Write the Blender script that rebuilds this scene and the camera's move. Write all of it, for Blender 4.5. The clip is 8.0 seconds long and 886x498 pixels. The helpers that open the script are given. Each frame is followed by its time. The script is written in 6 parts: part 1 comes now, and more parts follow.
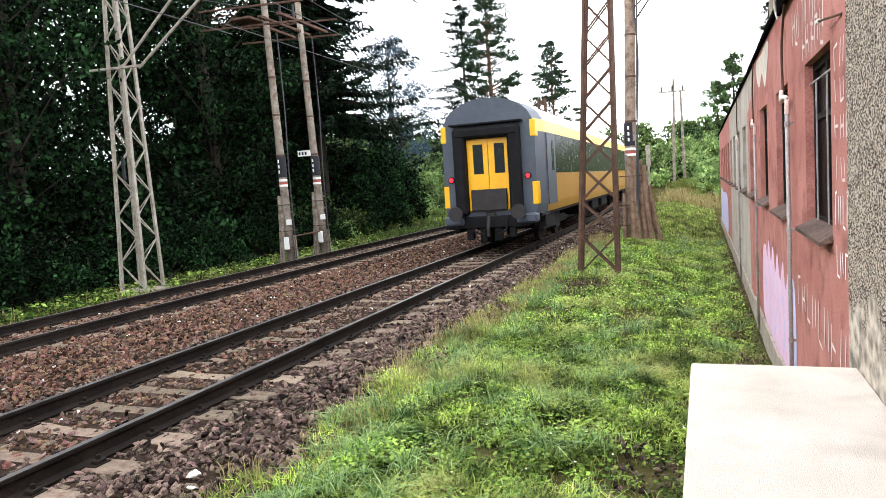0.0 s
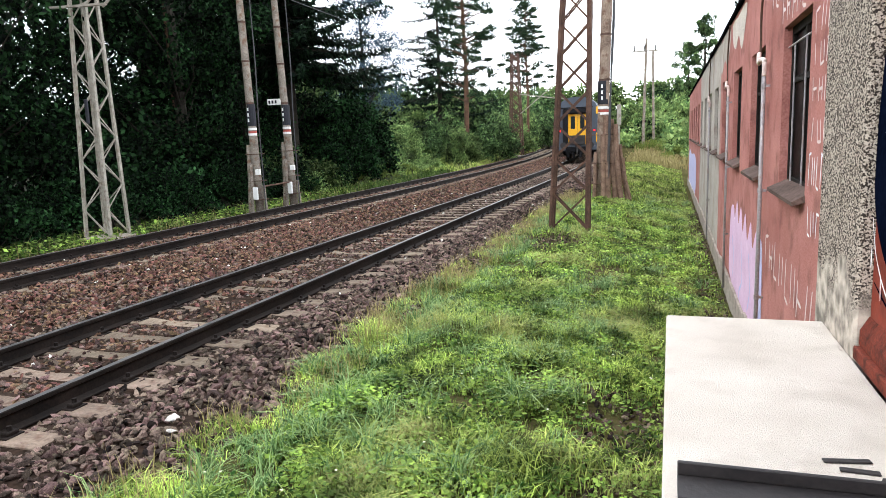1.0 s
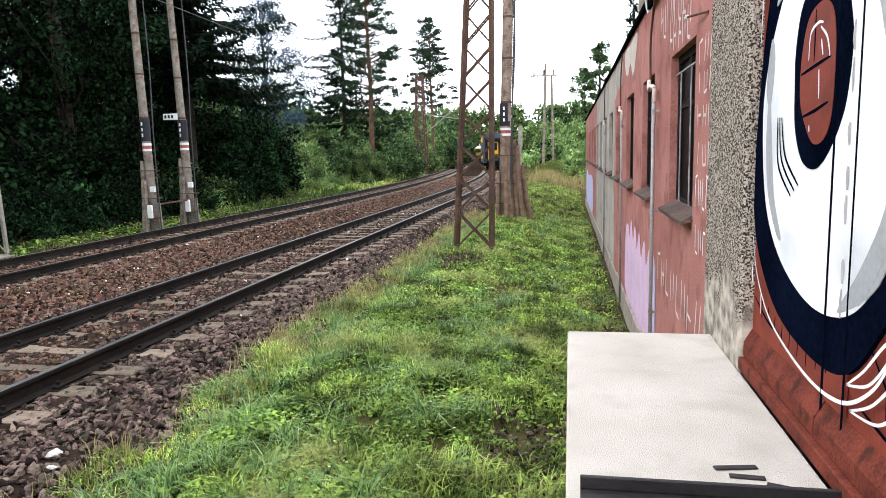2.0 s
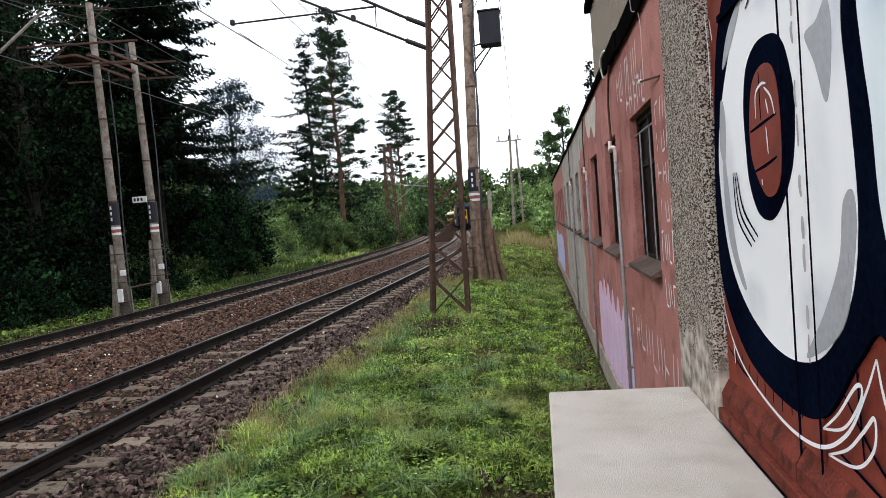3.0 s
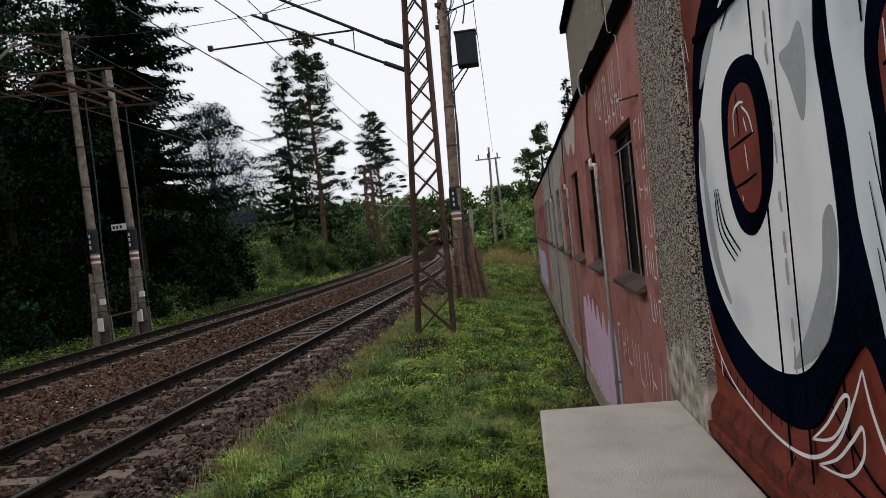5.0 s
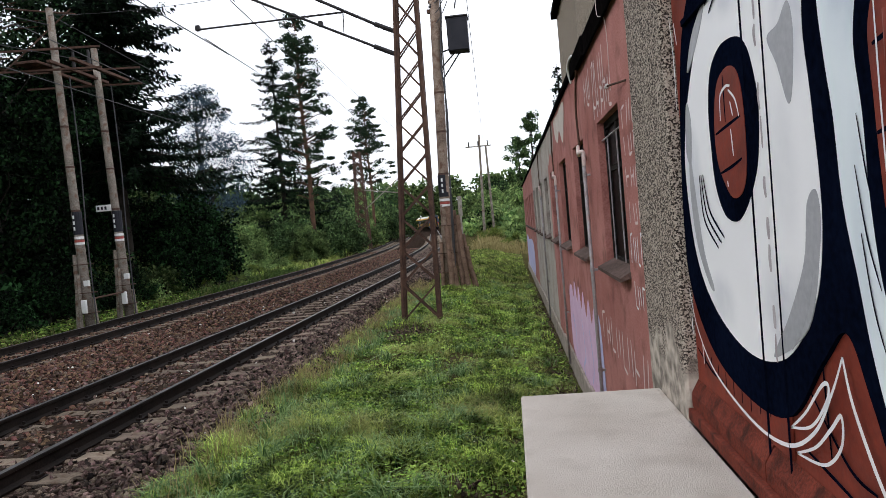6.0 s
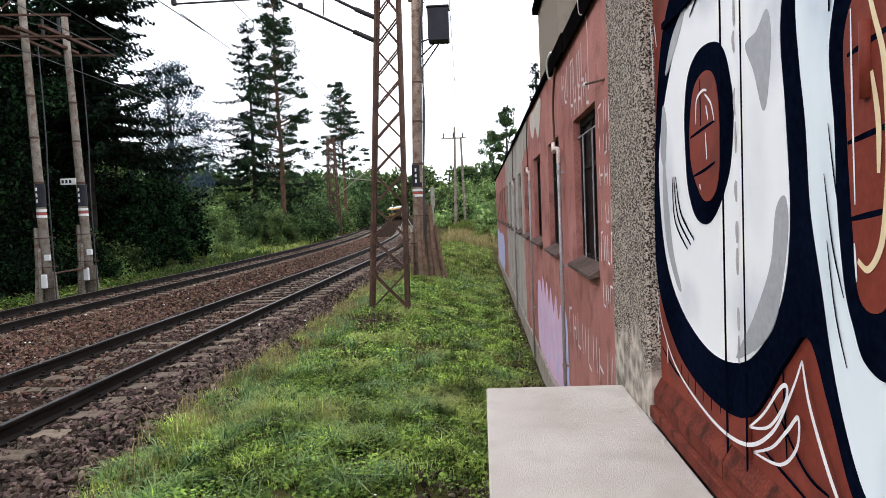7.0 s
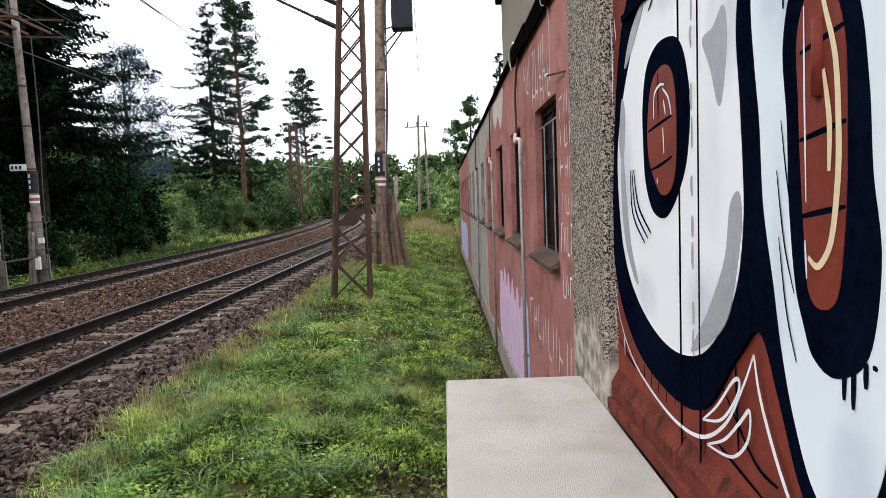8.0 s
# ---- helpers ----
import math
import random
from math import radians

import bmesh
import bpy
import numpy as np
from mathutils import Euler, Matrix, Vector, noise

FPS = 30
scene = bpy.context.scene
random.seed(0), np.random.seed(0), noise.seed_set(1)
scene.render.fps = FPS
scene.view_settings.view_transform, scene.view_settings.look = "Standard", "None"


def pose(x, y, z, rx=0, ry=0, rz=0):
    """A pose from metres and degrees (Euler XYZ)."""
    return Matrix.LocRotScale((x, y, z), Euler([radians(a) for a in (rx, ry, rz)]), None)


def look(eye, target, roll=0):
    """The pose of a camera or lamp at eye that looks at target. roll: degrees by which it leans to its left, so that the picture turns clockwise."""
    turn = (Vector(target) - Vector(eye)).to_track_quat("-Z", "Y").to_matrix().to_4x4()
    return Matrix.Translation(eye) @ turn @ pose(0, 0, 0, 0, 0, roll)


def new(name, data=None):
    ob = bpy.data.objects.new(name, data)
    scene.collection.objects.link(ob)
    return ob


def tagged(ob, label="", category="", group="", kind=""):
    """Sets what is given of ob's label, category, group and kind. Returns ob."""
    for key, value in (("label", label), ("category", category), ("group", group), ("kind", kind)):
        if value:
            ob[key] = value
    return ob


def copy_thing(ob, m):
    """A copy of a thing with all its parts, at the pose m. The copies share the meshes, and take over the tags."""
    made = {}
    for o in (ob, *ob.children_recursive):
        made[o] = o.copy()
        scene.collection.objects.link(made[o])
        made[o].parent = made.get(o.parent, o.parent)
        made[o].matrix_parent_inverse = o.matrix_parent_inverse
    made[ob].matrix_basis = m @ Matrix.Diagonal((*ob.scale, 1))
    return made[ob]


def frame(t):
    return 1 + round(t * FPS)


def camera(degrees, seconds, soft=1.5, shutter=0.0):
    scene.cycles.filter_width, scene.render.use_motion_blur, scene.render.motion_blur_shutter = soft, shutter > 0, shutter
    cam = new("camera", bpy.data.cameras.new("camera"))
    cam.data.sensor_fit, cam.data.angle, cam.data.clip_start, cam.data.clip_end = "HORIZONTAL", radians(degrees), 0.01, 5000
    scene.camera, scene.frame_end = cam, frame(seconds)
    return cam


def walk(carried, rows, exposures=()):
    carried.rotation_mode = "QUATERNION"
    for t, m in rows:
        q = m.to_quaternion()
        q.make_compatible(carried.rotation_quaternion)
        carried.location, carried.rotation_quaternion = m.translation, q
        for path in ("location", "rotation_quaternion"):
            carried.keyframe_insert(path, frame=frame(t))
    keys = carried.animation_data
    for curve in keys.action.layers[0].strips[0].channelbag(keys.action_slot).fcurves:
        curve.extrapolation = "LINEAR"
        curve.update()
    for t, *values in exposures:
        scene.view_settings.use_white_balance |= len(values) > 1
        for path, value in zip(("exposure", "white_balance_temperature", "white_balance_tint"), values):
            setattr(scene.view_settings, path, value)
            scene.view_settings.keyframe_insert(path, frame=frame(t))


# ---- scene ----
# seconds, stops, kelvin, tint
EXPOSURES = [(0.0, 0.52, 6450, 10), (1.0, 0.36, 6250, 9.5), (2.2, 0.14, 6200, 10), (3.5, -0.75, 6250, 11), (4.0, -0.75, 6300, 11), (4.2, -1.2, 6400, 11), (4.5, -1.56, 6550, 12),
             (4.7, -1.56, 6550, 12), (5.8, -0.95, 6250, 12), (6.5, -0.5, 6250, 13), (7.0, -0.38, 6250, 13), (8.0, -0.38, 6250, 13)]
cam = camera(65.42, 8.0, soft=0.8)
# seconds, eye x, y, z, yaw, pitch, roll
PATH = [
    (0.00, 0.083, 0.081, 2.113, 20.61, -5.33, 3.80),
    (0.50, 0.025, 0.010, 2.101, 18.37, -6.64, 0.18),
    (1.00, 0.006, -0.003, 2.098, 18.08, -9.18, 2.17),
    (1.50, 0.002, -0.009, 2.096, 15.57, -7.81, 1.37),
    (2.00, 0.005, 0.016, 2.098, 10.31, -7.87, 1.39),
    (2.20, 0.017, -0.001, 2.100, 8.91, -7.55, 1.20),
    (3.50, -0.002, -0.029, 2.112, 8.50, -0.49, 6.03),
    (3.90, -0.011, -0.042, 2.133, 9.16, -1.80, 6.07),
    (4.00, 0.004, -0.013, 2.154, 8.38, 2.85, 5.50),
    (4.30, -0.004, -0.050, 2.147, 7.16, 3.65, 5.00),
    (4.50, -0.010, -0.074, 2.142, 6.93, 1.84, 5.46),
    (4.70, -0.015, -0.062, 2.136, 6.82, 0.28, 5.92),
    (5.80, 0.010, -0.012, 2.107, 5.35, -2.08, 5.16),
    (6.00, 0.013, 0.003, 2.104, 5.49, -2.21, 5.04),
    (6.50, 0.014, -0.006, 2.090, 4.05, -4.69, 3.14),
    (7.00, 0.001, -0.000, 2.100, 3.13, -3.11, 2.32),
    (7.50, 0.006, 0.009, 2.096, 2.29, -5.07, 3.14),
    (8.00, 0.020, 0.029, 2.112, 0.13, -4.14, 2.00),
]
walk(cam, [(t, pose(x, y, z, 90 + pitch, roll, yaw)) for t, x, y, z, yaw, pitch, roll in PATH], EXPOSURES)

# ---- sky and light: a bright overcast day ----
world = bpy.data.worlds.new("overcast_sky")
scene.world = world
world.use_nodes = True
wn = world.node_tree
wn.nodes.clear()
sky = wn.nodes.new("ShaderNodeTexSky")
sky.sky_type, sky.sun_disc = "NISHITA", False
sky.sun_elevation, sky.sun_rotation = radians(27), radians(248)
sky.air_density, sky.dust_density = 1.0, 4.0
cloud = wn.nodes.new("ShaderNodeMix")
cloud.data_type = "RGBA"
cloud.inputs["Factor"].default_value = 0.8
cloud.inputs[7].default_value = (21.0, 21.5, 22.2, 1)
bg = wn.nodes.new("ShaderNodeBackground")
bg.inputs["Strength"].default_value = 0.15
out = wn.nodes.new("ShaderNodeOutputWorld")
wn.links.new(sky.outputs[0], cloud.inputs[6])
wn.links.new(cloud.outputs[2], bg.inputs[0])
wn.links.new(bg.outputs[0], out.inputs[0])

sun_data = bpy.data.lights.new("sun", "SUN")
sun_data.energy, sun_data.angle, sun_data.color = 1.4, radians(35), (1.0, 0.96, 0.9)
sun = new("sun", sun_data)
sun.matrix_world = look((-42, -14, 22), (0, 0, 0))


# ---- materials ----
def node_mat(name):
    m = bpy.data.materials.new(name)
    m.use_nodes = True
    return m, m.node_tree, m.node_tree.nodes["Principled BSDF"]


def rgb(c):
    return (*c, 1)


def surf(name, a, b, size=1.0, rough=0.8, bump=0.2, metal=0.0, fine=12.0, stain=None, stain_amount=0.5, island=0.0, obj=0.0, spec=None):
    """A worn surface: two colours mixed by coarse and fine noise (size: metres of the coarse blotches), a third as stains."""
    m, nt, p = node_mat(name)
    N, L = nt.nodes, nt.links
    geo = N.new("ShaderNodeNewGeometry")
    co = N.new("ShaderNodeTexCoord")
    src = co.outputs["Object"]
    n1 = N.new("ShaderNodeTexNoise")
    n1.inputs["Scale"].default_value, n1.inputs["Detail"].default_value = 1.0 / size, 6
    n2 = N.new("ShaderNodeTexNoise")
    n2.inputs["Scale"].default_value, n2.inputs["Detail"].default_value = fine / size, 4
    L.new(src, n1.inputs["Vector"]), L.new(src, n2.inputs["Vector"])
    add = N.new("ShaderNodeMath")
    add.operation = "ADD"
    L.new(n1.outputs["Fac"], add.inputs[0]), L.new(n2.outputs["Fac"], add.inputs[1])
    ramp = N.new("ShaderNodeMapRange")
    ramp.inputs["From Min"].default_value, ramp.inputs["From Max"].default_value = 0.72, 1.28
    L.new(add.outputs[0], ramp.inputs["Value"])
    mix = N.new("ShaderNodeMix")
    mix.data_type = "RGBA"
    mix.inputs[6].default_value, mix.inputs[7].default_value = rgb(a), rgb(b)
    L.new(ramp.outputs["Result"], mix.inputs["Factor"])
    col = mix.outputs[2]
    if stain:
        n3 = N.new("ShaderNodeTexNoise")
        n3.inputs["Scale"].default_value, n3.inputs["Detail"].default_value = 2.3 / size, 8
        L.new(src, n3.inputs["Vector"])
        r3 = N.new("ShaderNodeMapRange")
        r3.inputs["From Min"].default_value, r3.inputs["From Max"].default_value = 0.52, 0.68
        r3.inputs["To Max"].default_value = stain_amount
        L.new(n3.outputs["Fac"], r3.inputs["Value"])
        mx = N.new("ShaderNodeMix")
        mx.data_type = "RGBA"
        L.new(r3.outputs["Result"], mx.inputs["Factor"]), L.new(col, mx.inputs[6])
        mx.inputs[7].default_value = rgb(stain)
        col = mx.outputs[2]
    if island or obj:
        hsv = N.new("ShaderNodeHueSaturation")
        rnd = geo.outputs["Random Per Island"]
        if obj:
            rnd = N.new("ShaderNodeObjectInfo").outputs["Random"]
        k = island or obj
        r4 = N.new("ShaderNodeMapRange")
        r4.inputs["To Min"].default_value, r4.inputs["To Max"].default_value = 1 - k, 1 + k
        L.new(rnd, r4.inputs["Value"])
        L.new(r4.outputs["Result"], hsv.inputs["Value"])
        r5 = N.new("ShaderNodeMapRange")
        r5.inputs["To Min"].default_value, r5.inputs["To Max"].default_value = 0.5 - 0.04 * k, 0.5 + 0.04 * k
        ws = N.new("ShaderNodeTexWhiteNoise")
        ws.noise_dimensions = "1D"
        L.new(rnd, ws.inputs["W"]), L.new(ws.outputs["Value"], r5.inputs["Value"])
        L.new(r5.outputs["Result"], hsv.inputs["Hue"])
        L.new(col, hsv.inputs["Color"])
        col = hsv.outputs["Color"]
    L.new(col, p.inputs["Base Color"])
    rr = N.new("ShaderNodeMapRange")
    rr.inputs["To Min"].default_value, rr.inputs["To Max"].default_value = max(0.05, rough - 0.12), min(1, rough + 0.1)
    L.new(n2.outputs["Fac"], rr.inputs["Value"]), L.new(rr.outputs["Result"], p.inputs["Roughness"])
    p.inputs["Metallic"].default_value = metal
    p.inputs["Specular IOR Level"].default_value = (0.12 if rough > 0.65 else 0.4) if spec is None else spec
    if bump:
        bp = N.new("ShaderNodeBump")
        bp.inputs["Strength"].default_value, bp.inputs["Distance"].default_value = bump, 0.01
        L.new(n2.outputs["Fac"], bp.inputs["Height"]), L.new(bp.outputs["Normal"], p.inputs["Normal"])
    return m


def leaf_mat(name, dark, light, gloss=0.55, through_light=0.25, patch=None, skew=1.0, clump=0.0):
    """Leaves: each its own tone, a little light through them; skew and clump deepen the dark ones."""
    m, nt, p = node_mat(name)
    N, L = nt.nodes, nt.links
    geo = N.new("ShaderNodeNewGeometry")
    mix = N.new("ShaderNodeMix")
    mix.data_type = "RGBA"
    mix.inputs[6].default_value, mix.inputs[7].default_value = rgb(dark), rgb(light)
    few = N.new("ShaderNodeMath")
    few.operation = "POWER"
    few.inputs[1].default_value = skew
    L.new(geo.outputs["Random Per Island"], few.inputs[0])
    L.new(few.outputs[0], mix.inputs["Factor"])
    hsv = N.new("ShaderNodeHueSaturation")
    info = N.new("ShaderNodeObjectInfo")
    r = N.new("ShaderNodeMapRange")
    r.inputs["To Min"].default_value, r.inputs["To Max"].default_value = 0.7, 1.25
    L.new(info.outputs["Random"], r.inputs["Value"]), L.new(r.outputs["Result"], hsv.inputs["Value"])
    col = mix.outputs[2]
    # In tree crowns the dark clumps stand in for shade among the leaves.
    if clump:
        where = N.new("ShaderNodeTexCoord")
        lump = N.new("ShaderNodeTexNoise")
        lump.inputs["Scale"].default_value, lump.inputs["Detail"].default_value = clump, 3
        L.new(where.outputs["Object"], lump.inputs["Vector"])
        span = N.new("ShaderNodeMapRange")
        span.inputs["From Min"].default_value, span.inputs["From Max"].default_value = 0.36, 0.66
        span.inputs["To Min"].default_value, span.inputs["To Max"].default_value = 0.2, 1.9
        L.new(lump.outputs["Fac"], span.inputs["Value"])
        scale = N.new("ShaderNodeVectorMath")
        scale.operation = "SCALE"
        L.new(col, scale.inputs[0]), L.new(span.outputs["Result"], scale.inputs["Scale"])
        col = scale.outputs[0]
    if patch:
        co = N.new("ShaderNodeTexCoord")
        for scale, lo, hi, amount, c in ((0.9, 0.5, 0.66, 0.75, patch), (2.6, 0.52, 0.64, 0.6, tuple(0.75 * k for k in dark))):
            noi = N.new("ShaderNodeTexNoise")
            noi.inputs["Scale"].default_value, noi.inputs["Detail"].default_value = scale, 4
            L.new(co.outputs["Object"], noi.inputs["Vector"])
            mr = N.new("ShaderNodeMapRange")
            mr.inputs["From Min"].default_value, mr.inputs["From Max"].default_value, mr.inputs["To Max"].default_value = lo, hi, amount
            L.new(noi.outputs["Fac"], mr.inputs["Value"])
            mx = N.new("ShaderNodeMix")
            mx.data_type = "RGBA"
            mx.inputs[7].default_value = rgb(c)
            L.new(mr.outputs["Result"], mx.inputs["Factor"]), L.new(col, mx.inputs[6])
            col = mx.outputs[2]
    L.new(col, hsv.inputs["Color"]), L.new(hsv.outputs["Color"], p.inputs["Base Color"])
    p.inputs["Roughness"].default_value = gloss
    p.inputs["Specular IOR Level"].default_value = 0.06
    tr = N.new("ShaderNodeBsdfTranslucent")
    L.new(hsv.outputs["Color"], tr.inputs["Color"])
    sh = N.new("ShaderNodeMixShader")
    sh.inputs["Fac"].default_value = through_light
    L.new(p.outputs[0], sh.inputs[1]), L.new(tr.outputs[0], sh.inputs[2])
    L.new(sh.outputs[0], N["Material Output"].inputs["Surface"])
    return m


def pebble_mat(name, base, dark, light, bare, bare_top):
    """Pebble-dash render; below bare_top it has fallen off in patches and shows pale mortar."""
    m, nt, p = node_mat(name)
    N, L = nt.nodes, nt.links
    co = N.new("ShaderNodeTexCoord")
    flat = N.new("ShaderNodeMapping")
    flat.inputs["Scale"].default_value = (1.0, 0.6, 1.0)
    L.new(co.outputs["Object"], flat.inputs["Vector"])
    vor = N.new("ShaderNodeTexVoronoi")
    vor.inputs["Scale"].default_value = 165
    L.new(flat.outputs["Vector"], vor.inputs["Vector"])
    sep = N.new("ShaderNodeSeparateColor")
    L.new(vor.outputs["Color"], sep.inputs["Color"])
    ramp = N.new("ShaderNodeValToRGB")
    e = ramp.color_ramp.elements
    e[0].position, e[0].color = 0.0, rgb(dark)
    e[1].position, e[1].color = 1.0, rgb(light)
    for pos, c in ((0.3, dark), (0.42, base), (0.7, light)):
        ramp.color_ramp.elements.new(pos).color = rgb(c)
    L.new(sep.outputs[0], ramp.inputs["Fac"])
    noi = N.new("ShaderNodeTexNoise")
    noi.inputs["Scale"].default_value, noi.inputs["Detail"].default_value = 4.0, 8
    L.new(co.outputs["Object"], noi.inputs["Vector"])
    xyz = N.new("ShaderNodeSeparateXYZ")
    L.new(co.outputs["Object"], xyz.inputs[0])
    hgt = N.new("ShaderNodeMapRange")
    hgt.inputs["From Min"].default_value, hgt.inputs["From Max"].default_value = bare_top - 0.55, bare_top + 0.25
    hgt.inputs["To Min"].default_value, hgt.inputs["To Max"].default_value = 0.36, -0.36
    L.new(xyz.outputs["Z"], hgt.inputs["Value"])
    add = N.new("ShaderNodeMath")
    add.operation = "ADD"
    L.new(noi.outputs["Fac"], add.inputs[0]), L.new(hgt.outputs["Result"], add.inputs[1])
    cut = N.new("ShaderNodeMapRange")
    cut.inputs["From Min"].default_value, cut.inputs["From Max"].default_value = 0.5, 0.6
    L.new(add.outputs[0], cut.inputs["Value"])
    mix = N.new("ShaderNodeMix")
    mix.data_type = "RGBA"
    worn = N.new("ShaderNodeTexNoise")
    worn.inputs["Scale"].default_value, worn.inputs["Detail"].default_value = 11.0, 9
    L.new(co.outputs["Object"], worn.inputs["Vector"])
    wr = N.new("ShaderNodeValToRGB")
    we = wr.color_ramp.elements
    we[0].position, we[0].color = 0.36, rgb(tuple(0.42 * k for k in bare))
    we[1].position, we[1].color = 0.62, rgb(tuple(min(0.7, 1.25 * k) for k in bare))
    L.new(worn.outputs["Fac"], wr.inputs["Fac"]), L.new(wr.outputs["Color"], mix.inputs[7])
    L.new(cut.outputs["Result"], mix.inputs["Factor"]), L.new(ramp.outputs["Color"], mix.inputs[6])
    L.new(mix.outputs[2], p.inputs["Base Color"])
    p.inputs["Roughness"].default_value = 0.95
    p.inputs["Specular IOR Level"].default_value = 0.1
    bp = N.new("ShaderNodeBump")
    bp.inputs["Strength"].default_value, bp.inputs["Distance"].default_value = 0.6, 0.004
    inv = N.new("ShaderNodeMath")
    inv.operation = "MULTIPLY"
    L.new(vor.outputs["Distance"], inv.inputs[0])
    inv.inputs[1].default_value = -1.0
    L.new(inv.outputs[0], bp.inputs["Height"]), L.new(bp.outputs["Normal"], p.inputs["Normal"])
    return m


def glow_mat(name, c, strength):
    m, nt, p = node_mat(name)
    p.inputs["Base Color"].default_value = rgb(c)
    p.inputs["Emission Color"].default_value = rgb(c)
    p.inputs["Emission Strength"].default_value = strength
    return m


# Darker than the stones: shade in the gaps between them is in this colour.
M_BALLAST = surf("ballast_bed", (0.012, 0.0085, 0.0065), (0.045, 0.032, 0.025), 0.25, 0.95, 1.0, fine=7, stain=(0.05, 0.03, 0.022), spec=0.0)
M_STONE = surf("ballast_stone", (0.014, 0.009, 0.007), (0.18, 0.128, 0.105), 0.1, 0.9, 0.6, island=0.95)
M_STONE_RUST = surf("rusty_ballast_stone", (0.022, 0.012, 0.008), (0.185, 0.103, 0.07), 0.1, 0.9, 0.4, island=0.9)
M_PALE_STONE = surf("pale_stone", (0.5, 0.47, 0.43), (0.7, 0.68, 0.64), 0.1, 0.85, 0.3)
M_SOIL = surf("grassy_soil", (0.035, 0.035, 0.014), (0.085, 0.075, 0.03), 0.7, 0.97, 0.7, fine=20, stain=(0.1, 0.075, 0.05), spec=0.0)
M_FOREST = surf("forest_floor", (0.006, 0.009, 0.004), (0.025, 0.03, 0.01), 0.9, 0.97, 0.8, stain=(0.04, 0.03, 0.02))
M_GRASS = leaf_mat("grass_blades", (0.018, 0.06, 0.009), (0.52, 0.65, 0.15), 0.5, 0.3, (0.44, 0.43, 0.17), skew=1.0, clump=2.2)
M_RANK = leaf_mat("rank_grass", (0.012, 0.034, 0.008), (0.13, 0.2, 0.045), 0.6, 0.2, (0.1, 0.1, 0.04), skew=1.5)
M_TUFT = leaf_mat("long_grass_tufts", (0.06, 0.15, 0.045), (0.42, 0.58, 0.24), 0.45, 0.3)
M_DRY = leaf_mat("dry_grass", (0.2, 0.17, 0.07), (0.36, 0.3, 0.14), 0.7, 0.3)
M_WEED = leaf_mat("weed_leaves", (0.018, 0.075, 0.01), (0.39, 0.57, 0.11), 0.5, 0.3, (0.31, 0.38, 0.12), skew=1.0, clump=1.8)
M_FLOWER = surf("small_flowers", (0.6, 0.58, 0.3), (0.8, 0.8, 0.72), 0.1, 0.8, 0)
# Most leaves near-black: the crown's inner shade is put into the leaf colour.
M_LEAF = leaf_mat("shaded_broad_leaves", (0.001, 0.0035, 0.0016), (0.028, 0.074, 0.025), 0.8, 0.1, skew=2.2, clump=0.7)
M_LEAF_MID = leaf_mat("thicket_leaves", (0.018, 0.042, 0.017), (0.15, 0.23, 0.085), 0.7, 0.2, skew=1.6, clump=0.8)
M_POLE_DARK = surf("brown_pole", (0.13, 0.09, 0.068), (0.36, 0.28, 0.22), 0.35, 0.9, 0.5, stain=(0.12, 0.06, 0.04), stain_amount=0.8)
M_LEAF_PALE = leaf_mat("willow_leaves", (0.05, 0.1, 0.034), (0.27, 0.36, 0.13), 0.7, 0.35, skew=1.2, clump=0.6)
M_LEAF_YEL = leaf_mat("bright_bush_leaves", (0.08, 0.13, 0.03), (0.22, 0.26, 0.06))
# Bluish leaf colour imitates bright sky bleeding over the thin crown.
M_BIRCH_LEAF = leaf_mat("sky_tinted_leaves", (0.012, 0.026, 0.036), (0.09, 0.14, 0.19), skew=1.2)
# Shade among the boughs is put into these mostly near-black needles.
M_NEEDLE = leaf_mat("shaded_spruce_needles", (0.0012, 0.004, 0.0024), (0.014, 0.03, 0.014), 0.8, 0.04, skew=2.0)
M_PINE = leaf_mat("pine_needles", (0.006, 0.017, 0.009), (0.045, 0.08, 0.034), 0.7, 0.06, skew=1.7)
M_BARK = surf("dark_bark", (0.012, 0.01, 0.008), (0.04, 0.034, 0.028), 0.3, 0.95, 0.8)
M_PINE_BARK = surf("orange_pine_bark", (0.055, 0.034, 0.025), (0.15, 0.083, 0.052), 0.4, 0.95, 0.8)
M_CONCRETE = surf("pale_concrete", (0.54, 0.48, 0.415), (0.72, 0.66, 0.595), 0.45, 0.88, 0.9, fine=110, stain=(0.45, 0.395, 0.335), stain_amount=0.35)
M_SLEEPER = surf("concrete_sleeper", (0.1, 0.077, 0.058), (0.23, 0.178, 0.135), 0.3, 0.9, 0.4, stain=(0.1, 0.06, 0.04), stain_amount=0.7, obj=0.25)
M_RAIL = surf("rusty_rail_side", (0.006, 0.005, 0.0045), (0.024, 0.017, 0.014), 0.3, 0.75, 0.3)
M_RAIL_TOP = surf("worn_rail_head", (0.06, 0.058, 0.058), (0.13, 0.125, 0.125), 0.4, 0.45, 0.05, metal=0.5)
M_RUST = surf("rusty_steel", (0.045, 0.027, 0.021), (0.14, 0.08, 0.058), 0.25, 0.8, 0.3, stain=(0.05, 0.035, 0.03))
M_GREY_STEEL = surf("weathered_grey_steel", (0.2, 0.18, 0.15), (0.4, 0.37, 0.32), 0.25, 0.7, 0.2, stain=(0.12, 0.07, 0.045))
M_DARK_STEEL = surf("dark_steel", (0.007, 0.006, 0.007), (0.026, 0.022, 0.022), 0.2, 0.6, 0.2)
